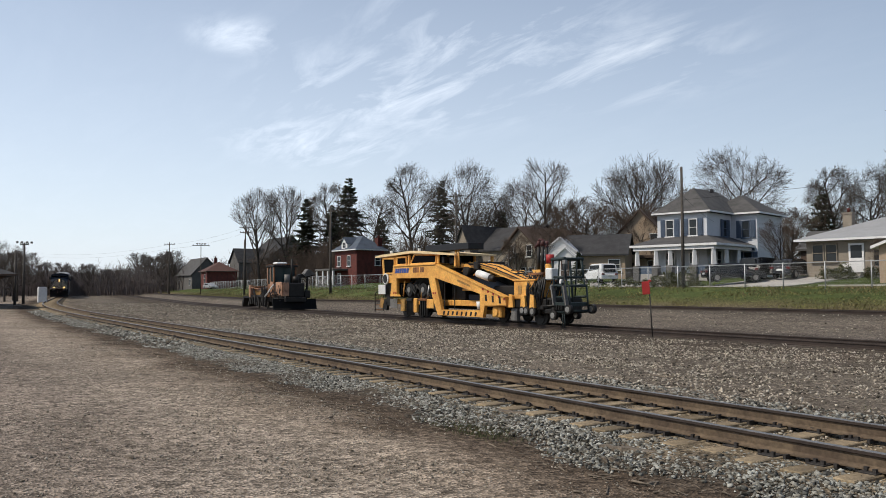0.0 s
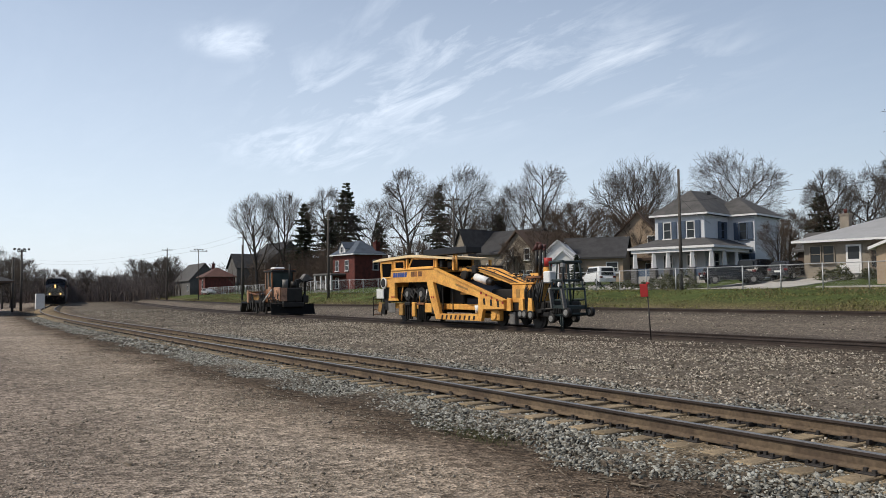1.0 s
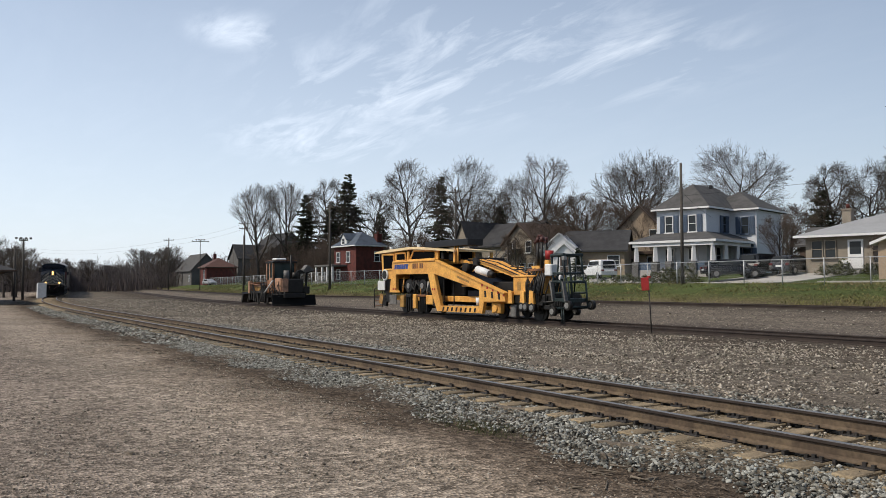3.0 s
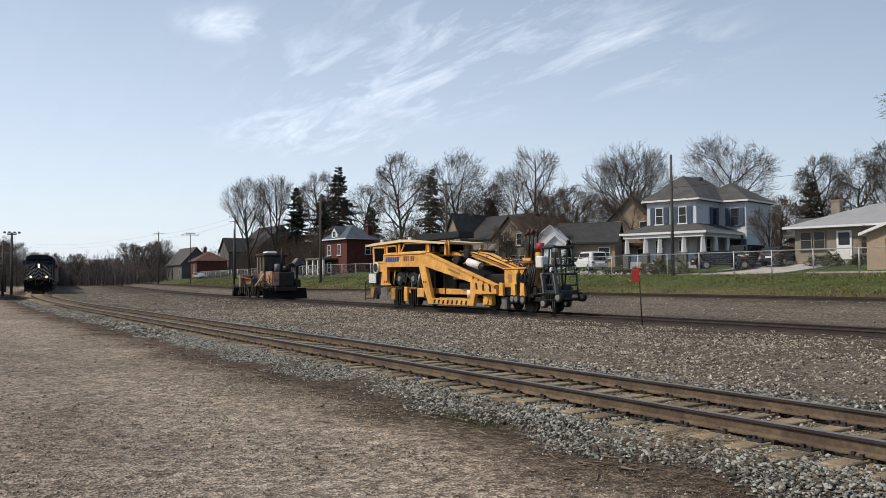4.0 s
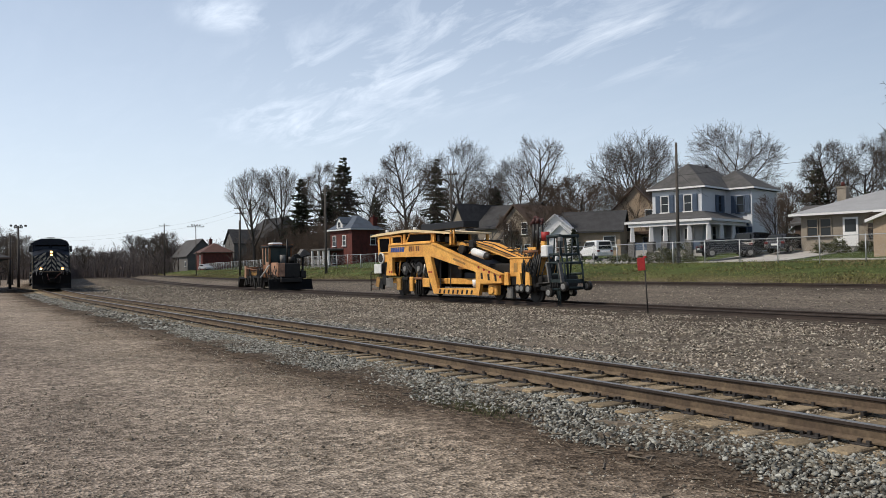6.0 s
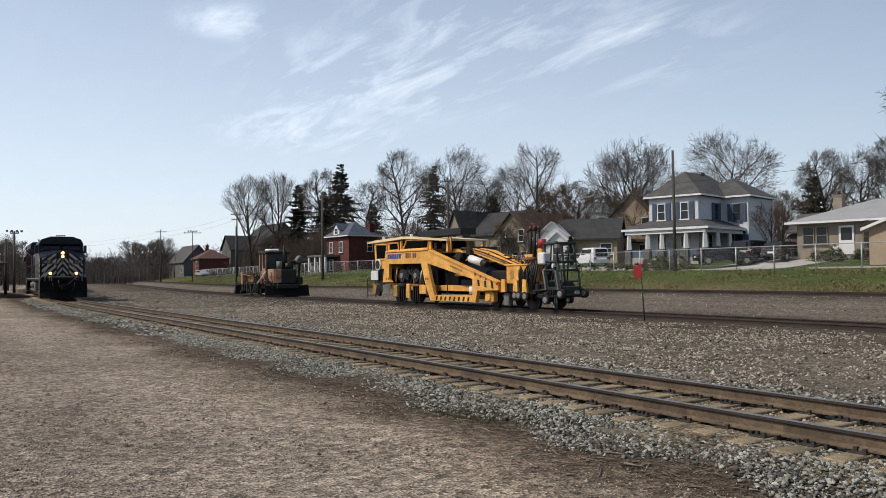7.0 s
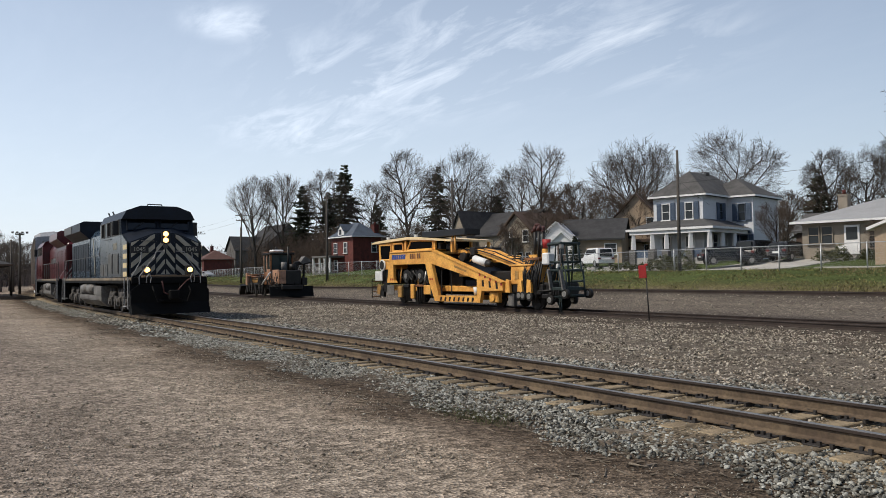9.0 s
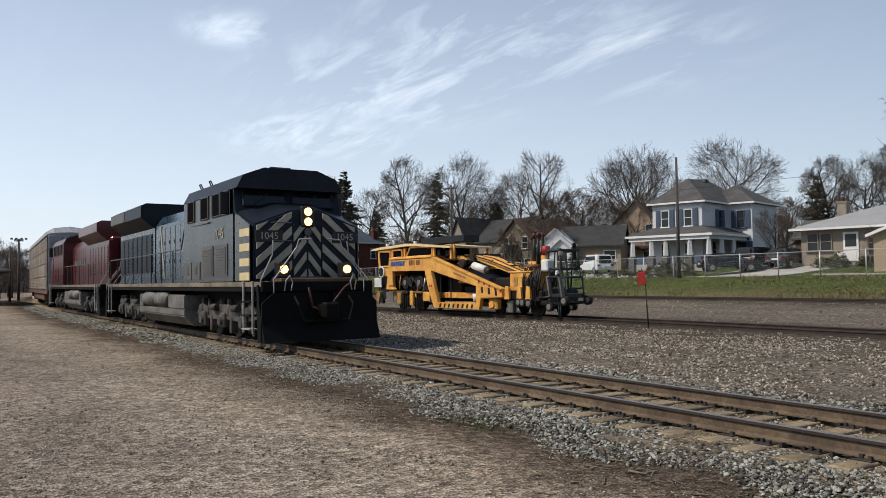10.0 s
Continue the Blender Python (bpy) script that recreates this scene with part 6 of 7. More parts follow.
def build_fence():
    top = empty("chain_link_fence", Matrix.Identity(4), "galvanised chain-link fence along the grassy bank", "fence")
    post = mesh_of("fence_post", tube((0, 0, -0.3), (0, 0, 1.72), 0.04, seg=8), M_GALV)
    wires = []
    ss = list(np.arange(-6, 200, 3.05))
    for i, s in enumerate(ss):
        x, y, a = along(s, FENCE - narrowing(s))
        z = height(FENCE)
        part("fence_post", post, None, top, at=pose(x, y, z))
        if i:
            px, py, pz = last
            part("top_rail", tube((px, py, pz + 1.66), (x, y, z + 1.66), 0.028, seg=6), M_GALV, top)
            for k in range(11):
                zz = 0.1 + k * 0.15
                wires.append(((px, py, pz + zz), (x, y, z + zz)))
            for k in range(20):
                f, g = k / 20, min(1, (k + 1) / 20 + 0.3)
                for u, v in ((0.05, 1.6), (1.6, 0.05)):
                    wires.append(((px + (x - px) * f, py + (y - py) * f, pz + u), (px + (x - px) * g, py + (y - py) * g, z + v)))
        last = (x, y, z)
    tagged(part("wire_mesh", sticks("wire_mesh", [w[0] for w in wires], [w[1] for w in wires], 0.002, 0.002, 3, M_GALV), None, top), kind="stuff")


build_fence()

# ---- poles and wires ----


def build_pole(name, label, x, y, z0, z1, r=0.14, arms=(), lamp=False, base=0.0):
    top = empty(name, pose(x, y, z0), label, "pole", "utility poles")
    hgt = z1 - z0
    part("shaft", tube((0, 0, -0.5), (0, 0, hgt), r, r * 0.62, seg=10), M_POLE, top)
    for z, w, turn in arms:
        arm = part("crossarm", box(-w / 2, w / 2, -0.06, 0.06, hgt - z, hgt - z + 0.12, turn=pose(0, 0, 0, 0, 0, turn)), M_POLE, top)
        for k in (-0.45, -0.2, 0.2, 0.45):
            q = pose(0, 0, 0, 0, 0, turn) @ Vector((k * w, 0, 0))
            part("insulator", tube((q.x, q.y, hgt - z + 0.12), (q.x, q.y, hgt - z + 0.3), 0.05, seg=6), M_TANK, arm)
    if lamp:
        for k in (-1, -0.35, 0.35, 1):
            part("floodlight", box(-0.14, 0.14, k * 0.8 - 0.13, k * 0.8 + 0.13, hgt - 0.1, hgt + 0.14, bevel=0.03), M_TANK, top)
    return top


P = [build_pole("utility_pole", "tall weathered wooden utility pole by the fence", -42.9, 49.4, 1.9, 11.2, 0.15),
     build_pole("utility_pole", "wooden utility pole beside the bank", -88.0, 39.8, 0.9, 11.6, 0.17, ((0.7, 1.6, 20),)),
     build_pole("utility_pole", "wooden utility pole near beige house", -83.0, 54.5, 2.3, 13.6, 0.16, ((0.5, 1.8, 20),)),
     build_pole("utility_pole", "wooden utility pole with crossarms beyond the yard", -145.0, 48.4, 1.2, 13.5, 0.17, ((0.5, 2.2, 60), (1.4, 2.0, 60))),
     build_pole("utility_pole", "short wooden utility pole by the bank", -122.0, 40.6, 0.6, 9.4, 0.17),
     build_pole("utility_pole", "distant wooden utility pole with crossarm", -190.0, 45.5, 0.8, 12.6, 0.17, ((0.6, 2.4, 60), (3.6, 2.6, 60))),
     build_pole("light_mast", "slim mast with four yard floodlights", -164.0, 45.5, 0.6, 10.9, 0.11, ((0.4, 3.4, 80),), True),
     build_pole("utility_pole", "wooden pole beside the station", -102.7, 7.6, 0.0, 6.3, 0.15),
     build_pole("utility_pole", "dark wooden pole behind the station", -135.0, 10.3, 0.0, 7.5, 0.15),
     build_pole("light_mast", "mast with clustered floodlights near the station", -111.6, 9.2, 0.0, 7.6, 0.17, ((0.3, 1.0, 80),), True)]


def build_wire(a, b, sag, label):
    pts = [Vector(a).lerp(Vector(b), k / 14) - Vector((0, 0, sag * 4 * (k / 14) * (1 - k / 14))) for k in range(15)]
    tagged(part("overhead_wire", path_tube(pts, 0.011, 4), M_BLACK), label, "wire", "overhead wires")


for dz in (0.2, 1.2):
    build_wire((-145.0, 48.4, 13.3 - dz), (-190.0, 45.5, 12.2 - dz), 0.5, "thin black overhead wire between the poles")
    build_wire((-190.0, 45.5, 12.2 - dz), (-300.0, 30.0, 14.0 - dz), 1.2, "thin black overhead wire between the poles")
    build_wire((-82.0, 54.5, 13.6 - dz), (-145.0, 48.4, 13.2 - dz), 0.8, "thin black overhead wire between the poles")
build_wire((-42.9, 49.4, 8.6), (10.0, 62.0, 11.0), 0.5, "thin black overhead wire to the houses")
build_wire((-42.9, 49.4, 9.0), (-50.0, 63.0, 7.6), 0.3, "thin black service wire to the white house")

# ---- parked cars ----


def build_car(m, label, body_mat, long=4.5, tall=1.45, boxy=0.0):
    c = empty("parked_car", m, label, "car", "parked cars")
    L2 = long / 2
    prof = [(-L2, 0.35), (-L2 + 0.02, 0.8), (-L2 + 0.15, 0.95 + boxy * 0.1), (-L2 + 0.75 - boxy * 0.5, tall - 0.08), (-L2 + 1.1 - boxy * 0.4, tall), (L2 - 2.0, tall), (L2 - 1.2, 0.98), (L2 - 0.2, 0.82), (L2, 0.6), (L2, 0.35)]
    bm = prism(prof, -0.86, 0.86, "y")
    for v in bm.verts:
        if v.co.z > 1.05:
            v.co.y *= 0.86
    bmesh.ops.bevel(bm, geom=bm.edges[:], offset=0.05, segments=2, affect="EDGES")
    part("body", bm, body_mat, c)
    side = [(-L2 + 0.85 - boxy * 0.4, 1.0), (-L2 + 1.15 - boxy * 0.4, tall - 0.14), (L2 - 2.1, tall - 0.14), (L2 - 1.5, 1.0)]
    for y in (-1, 1):
        part("side_window", prism(side, y * 0.80 - 0.03, y * 0.80 + 0.03, "y"), M_PANE, c)
        for x in (-L2 + 0.8, L2 - 0.85):
            w = part("wheel", tube((x, y * 0.7, 0.33), (x, y * 0.9, 0.33), 0.33, seg=20), M_TYRE, c)
            part("rim", tube((x, y * 0.86, 0.33), (x, y * 0.91, 0.33), 0.2, seg=14), M_BARE, w)
        part("tail_light", box(-L2 - 0.02, -L2 + 0.1, y * 0.68 - 0.14, y * 0.68 + 0.14, 0.72, 0.9, bevel=0.02), M_TAIL, c)
    part("rear_window", prism([(-0.62, 1.02), (0.62, 1.02), (0.55, tall - 0.14), (-0.55, tall - 0.14)], -L2 + 0.3 - boxy * 0.25, -L2 + 0.5 - boxy * 0.25, "x"), M_PANE, c)
    part("plate", box(-L2 - 0.03, -L2 + 0.02, -0.25, 0.25, 0.6, 0.74), M_CHIPWHITE, c)
    return c


M_TAIL = material("dark_red_lens", (0.10, 0.008, 0.008), 0.3, 0, 0.1, 2.0)
M_CARBLACK = material("black_car_paint", (0.012, 0.013, 0.016), 0.25, 0, 0.1, 1.0, spec=0.6)
M_CARWHITE = material("white_car_paint", (0.72, 0.73, 0.74), 0.3, 0, 0.06, 1.0, spec=0.6)
build_car(pose(-41.2, 53.2, 2.15, 0, 0, 55), "black saloon parked on the concrete driveway", M_CARBLACK, 4.6, 1.45)
build_car(pose(-41.2, 57.0, 2.35, 0, 0, 100), "black crew pickup parked by the white house", M_CARBLACK, 5.2, 1.75, 1.0)
build_car(pose(-38.8, 57.6, 2.4, 0, 0, 95), "black hatchback parked beside the bungalow", M_CARBLACK, 4.4, 1.5, 0.6)
build_car(pose(-41.5, 67.0, 2.75, 0, 0, 100), "white saloon parked at the drive's end", M_CARWHITE, 4.5, 1.45)
build_car(pose(-58.6, 55.4, 2.2, 0, 0, 160), "white sport utility vehicle on the grass edge", M_CARWHITE, 4.9, 1.85, 1.0)
build_car(pose(-190.0, 55.0, height(lane_of(-190.0, 55.0)), 0, 0, 10), "silver-blue car beyond the fence", M_GALV, 4.5, 1.45)


def build_drive():
    bm = bmesh.new()
    rows = []
    for i in range(12):
        y = 50.2 + i * 1.6
        x = -40.5 + i * 0.35
        rows.append([bm.verts.new((x - 2.6, y, height(y - TRACK_Y) + 0.06)), bm.verts.new((x + 5.0, y, height(y - TRACK_Y) + 0.06))])
    for p, q in zip(rows[:-1], rows[1:]):
        bm.faces.new((p[0], p[1], q[1], q[0]))
    g = bmesh.ops.extrude_face_region(bm, geom=bm.faces[:])
    bmesh.ops.translate(bm, vec=(0, 0, -0.25), verts=[v for v in g["geom"] if isinstance(v, bmesh.types.BMVert)])
    bmesh.ops.recalc_face_normals(bm, faces=bm.faces[:])
    tagged(part("driveway", bm, M_CONCRETE), "pale concrete driveway between the houses", "driveway", kind="structure")
    bm = box(-33, -8, 51.6, 52.6, 1.6, height(43.5) + 0.1)
    tagged(part("path", bm, M_CONCRETE), "pale concrete path before the bungalow lawn", "path", kind="structure")


build_drive()

# ---- trees and undergrowth ----
M_BARK = material("grey_brown_bark", (0.07, 0.058, 0.049), 0.9, 0, 0.3, 1.5, 0.3, 20)
M_TWIG = material("bare_twigs", (0.092, 0.076, 0.063), 0.9, 0, 0.25, 1.0)
M_TWIGRED = material("reddish_budding_twigs", (0.105, 0.076, 0.057), 0.9, 0, 0.25, 1.0)
# distance haze is painted into the pale colours of these two
M_FARTWIG = material("haze_painted_twigs", (0.20, 0.172, 0.162), 0.95, 0, 0.25, 0.5, spec=0.05)
M_FARWOOD = material("haze_painted_woods", (0.175, 0.152, 0.146), 0.95, 0, 0.35, 0.35, 0.6, 1.5, (0.12, 0.103, 0.098), spec=0.05)
M_NEEDLE = material("dark_conifer_needles", (0.085, 0.098, 0.062), 0.85, 0, 0.4, 0.8, island=0.45)
M_GRASS = material("spring_grass_blades", (0.16, 0.175, 0.05), 0.8, 0, 0.35, 0.4, island=0.5, tint=(0.16, 0.125, 0.06))
M_SHRUB = material("dull_green_shrub_leaves", (0.07, 0.075, 0.028), 0.8, 0, 0.35, 0.8, island=0.4)


def grow(rng, tall, trunk, limbs, spread, levels, fan=(9, 8, 7, 5), lean=0.0, thin=0.011, env=(0.36, 0.6, 0.4)):
    """Branch segments of a bare tree: start and end points, radii and level, from trunk to twigs."""
    out = []
    stack = [(Vector((0, 0, 0)), Vector((lean, 0, 1)).normalized(), tall * trunk, tall * 0.019, 0)]
    while stack:
        p, w, length, r, lev = stack.pop()
        n = (6, 5, 3, 2, 1)[lev]
        pts, rad = [p.copy()], [r]
        side = Vector((rng.uniform(-1, 1), rng.uniform(-1, 1), 0))
        for k in range(n):
            w = (w + Vector((rng.gauss(0, 0.1), rng.gauss(0, 0.1), rng.gauss(0.02, 0.06))) * (0.5 if lev == 0 else 0.6) + Vector((0, 0, 0.06 if lev in (1, 2) else 0.02))).normalized()
            p = p + w * (length / n)
            pts.append(p.copy()); rad.append(max(thin, r * (1 - 0.72 * (k + 1) / n)))
        for a, b, ra, rb in zip(pts[:-1], pts[1:], rad[:-1], rad[1:]):
            out.append((a, b, ra, rb, lev))
        if lev >= levels:
            continue
        kids = fan[min(lev, 3)] + rng.randrange(-1, 2)
        start = limbs if lev == 0 else 0.28
        for c in range(kids):
            f = start + (1 - start) * (c + rng.random()) / kids
            i = min(n - 1, int(f * n))
            q = pts[i].lerp(pts[i + 1], f * n - i)
            turn = rng.uniform(0, 6.283) if lev else c * 2.4 + rng.uniform(-0.4, 0.4)
            along_w = (pts[i + 1] - pts[i]).normalized()
            sidew = along_w.orthogonal().normalized()
            sidew.rotate(Matrix.Rotation(turn, 3, along_w))
            open_ = spread * rng.uniform(0.65, 1.1) * (1.0, 0.8, 0.72, 0.7)[min(lev, 3)]
            d = (along_w * math.cos(open_) + sidew * math.sin(open_)).normalized()
            ln = tall * (0.50, 0.25, 0.13, 0.085)[min(lev, 3)] * rng.uniform(0.65, 1.15) * ((1.15 - 0.55 * f) if lev == 0 else (1.1 - 0.4 * f))
            # the crown keeps within a rounded outline
            cap = rng.uniform(0.78, 1.12)
            for _ in range(12):
                e = q + d * ln
                if (e.x * e.x + e.y * e.y) / (env[0] * tall) ** 2 + ((e.z - env[1] * tall) / (env[2] * tall)) ** 2 < cap * cap:
                    break
                ln *= 0.88
            stack.append((q, d, ln, max(thin, rad[i] * (0.62 if lev == 0 else 0.55)), lev + 1))
    return out


def bare_tree_meshes(name, seed, tall, twig_mat, levels=4, **k):
    rng = random.Random(seed)
    segs = grow(rng, tall, levels=levels, **k)
    res = []
    for nm, keep, sides, mat in (("trunk", lambda l: l <= 1, 7, M_BARK), ("crown", lambda l: l > 1, 3, twig_mat)):
        s = [x for x in segs if keep(x[4])]
        res.append(sticks(nm, [x[0] for x in s], [x[1] for x in s], [x[2] for x in s], [x[3] for x in s], sides, mat))
    return res


KINDS = {
    "vase": (bare_tree_meshes("vase", 1, 20, M_TWIG, trunk=0.7, limbs=0.28, spread=0.72, fan=(12, 9, 7, 4), env=(0.36, 0.66, 0.34)), 20),
    "tall": (bare_tree_meshes("tall", 2, 19, M_TWIG, trunk=0.9, limbs=0.2, spread=1.05, fan=(18, 8, 7, 4), env=(0.3, 0.6, 0.4)), 19),
    "broad": (bare_tree_meshes("broad", 3, 17, M_TWIG, trunk=0.68, limbs=0.26, spread=1.1, fan=(13, 9, 7, 4), env=(0.44, 0.6, 0.4)), 17),
    "dome": (bare_tree_meshes("dome", 14, 17, M_TWIG, trunk=0.66, limbs=0.24, spread=0.95, fan=(14, 10, 7, 4), env=(0.42, 0.6, 0.4)), 17),
    "sparse": (bare_tree_meshes("sparse", 4, 18, M_TWIGRED, trunk=0.9, limbs=0.3, spread=1.0, fan=(12, 7, 6, 4), env=(0.32, 0.62, 0.38)), 18),
    "small": (bare_tree_meshes("small", 5, 9, M_TWIGRED, trunk=0.75, limbs=0.12, spread=0.8, fan=(11, 8, 7, 4), thin=0.009, env=(0.42, 0.55, 0.45)), 9),
    "far": (bare_tree_meshes("far", 6, 13, M_TWIG, levels=3, trunk=0.8, limbs=0.15, spread=0.75, fan=(12, 9, 8, 3), thin=0.022, env=(0.34, 0.56, 0.44)), 13),
}


def plant(kind, x, y, top, turn, label, wide=1.0):
    (tr, cr), h0 = KINDS[kind]
    z = height(lane_of(x, y)) - 0.1
    k = (top - z) / (h0 * 1.01)
    t = empty("tree", pose(x, y, z, 0, 0, turn), label, "tree")
    t.scale = (k * wide, k * wide, k)
    part("trunk", tr, None, t)
    part("crown", cr, None, t)
    return t


BARE = "leafless deciduous tree with fine grey-brown twigs"
for kind, x, y, top, turn, wide in (
        ("vase", -144.5, 51.0, 20.4, 10, 0.9), ("vase", -142.0, 54.8, 20.8, 130, 0.95), ("tall", -135.5, 61.5, 21.0, 60, 0.9), ("tall", -133.0, 68.5, 19.0, 200, 1.0),
        ("tall", -103.5, 60.0, 20.2, 20, 0.85), ("broad", -91.0, 62.0, 19.6, 80, 0.9), ("broad", -88.0, 68.0, 17.2, 300, 0.9), ("sparse", -81.5, 67.5, 19.0, 40, 0.85),
        ("small", -79.0, 70.5, 13.5, 10, 1.2), ("dome", -74.8, 77.5, 19.6, 150, 1.0), ("broad", -61.8, 79.5, 18.8, 245, 1.0), ("small", -56.5, 83.0, 11.0, 100, 1.2),
        ("tall", -54.0, 88.5, 15.6, 15, 1.0), ("broad", -51.5, 91.0, 16.2, 190, 1.0), ("tall", -48.0, 93.0, 16.8, 280, 1.0), ("broad", -44.5, 96.0, 16.8, 20, 1.1),
        ("small", -74.0, 57.0, 8.0, 15, 1.0), ("small", -70.5, 58.5, 9.5, 200, 1.2), ("small", -95.0, 56.0, 9.0, 120, 1.1), ("small", -40.0, 57.5, 7.4, 60, 1.0), ("small", -31.0, 56.0, 5.2, 160, 0.9), ("tall", -96.0, 70.0, 15.5, 95, 1.0), ("small", -72.5, 66.0, 12.5, 220, 1.3),
        ("small", -69.5, 72.0, 12.0, 20, 1.3), ("tall", -110.0, 74.0, 16.0, 33, 1.0), ("broad", -18.1, 46.4, 15.1, 60, 1.0), ("broad", -131.0, 8.4, 8.9, 70, 1.0),
        ("tall", -137.0, 6.0, 8.0, 160, 1.2), ("broad", -145.0, 10.5, 8.2, 240, 1.3)):
    plant(kind, x, y, top, turn, BARE, wide)


def conifer_meshes(seed, tall, wide, gap):
    """Trunk and whorls of drooping boughs carrying many needle sprays."""
    rng = random.Random(seed)
    trunk = mesh_of("trunk", tube((0, 0, 0), (0, 0, tall), tall * 0.014, 0.02, seg=8), M_BARK)
    verts, faces = [], []
    z = tall * 0.1
    while z < tall * 0.985:
        f = z / tall
        reach = wide * (1 - f) ** 0.85 + 0.18
        n = rng.randrange(5, 9)
        a0 = rng.uniform(0, 6.3)
        for k in range(n):
            if rng.random() < gap:
                continue
            a = a0 + k * 6.283 / n + rng.uniform(-0.25, 0.25)
            ln = reach * rng.uniform(0.45, 1.15)
            d = Vector((math.cos(a), math.sin(a), 0))
            s = Vector((-d.y, d.x, 0))
            droop = rng.uniform(0.05, 0.5) * (1 - f * 0.8)
            m = max(4, int(ln * 6))
            for j in range(m):
                u = (j + rng.random()) / m
                c = d * (ln * u) + Vector((0, 0, z - droop * ln * u * u + 0.12 * ln * u ** 3))
                w = (0.26 + 0.5 * (1 - u)) * rng.uniform(0.5, 1.15) * (0.5 + 0.5 * min(1, ln))
                for sg in (-1, 1):
                    t = (s * sg + d * rng.uniform(0.3, 0.9) + Vector((0, 0, rng.uniform(-0.95, 0.15)))).normalized() * w * 1.5
                    e = d * rng.uniform(0.12, 0.26) + Vector((0, 0, rng.uniform(0.04, 0.2)))
                    i = len(verts)
                    verts += [c - e * 0.5, c + e, c + t + e * 0.3, c + t * 0.8 - e * 0.6]
                    faces.append((i, i + 1, i + 2, i + 3))
        z += tall * rng.uniform(0.015, 0.03)
    crown = fast_mesh("crown", np.array([tuple(v) for v in verts]), np.array(faces), M_NEEDLE)
    return trunk, crown


CONIFERS = [conifer_meshes(1, 18, 6.2, 0.34), conifer_meshes(2, 20, 7.0, 0.42), conifer_meshes(3, 14, 4.4, 0.25)]
for i, x, y, top, turn, wide in ((0, -140.0, 58.5, 18.8, 0, 1.0), (1, -135.6, 65.0, 22.6, 80, 1.05), (0, -137.5, 62.5, 17.5, 140, 1.0), (1, -101.0, 63.8, 18.0, 30, 0.85), (2, -92.5, 68.5, 13.0, 60, 1.0),
                                 (2, -63.2, 56.8, 5.6, 10, 1.2), (1, -55.5, 88.0, 13.6, 200, 1.1), (2, -49.5, 88.0, 9.5, 20, 1.1), (0, -132.0, 70.0, 15.0, 250, 1.1)):
    z = height(lane_of(x, y)) - 0.1
    k = (top - z) / (18, 20, 14)[i]
    t = empty("conifer", pose(x, y, z, 0, 0, turn), "dark green spruce with drooping uneven boughs", "tree")
    t.scale = (k * wide, k * wide, k)
    part("trunk", CONIFERS[i][0], None, t)
    part("crown", CONIFERS[i][1], None, t)

# far tree line beyond the bend
rng = random.Random(21)
for k in range(44):
    f = k / 43
    az = 2.4 + 18.5 * f + rng.uniform(-0.3, 0.3)
    dist = rng.uniform(235, 300)
    x, y = -dist * math.cos(radians(az)), dist * math.sin(radians(az))
    top = 6.5 + 3.0 * rng.random() + (4.5 if 11.2 < az < 14.2 else 0) + (2.5 if az < 5 else 0)
    plant("far", x, y, top, rng.uniform(0, 360), "distant leafless tree in the tree line", 1.25)


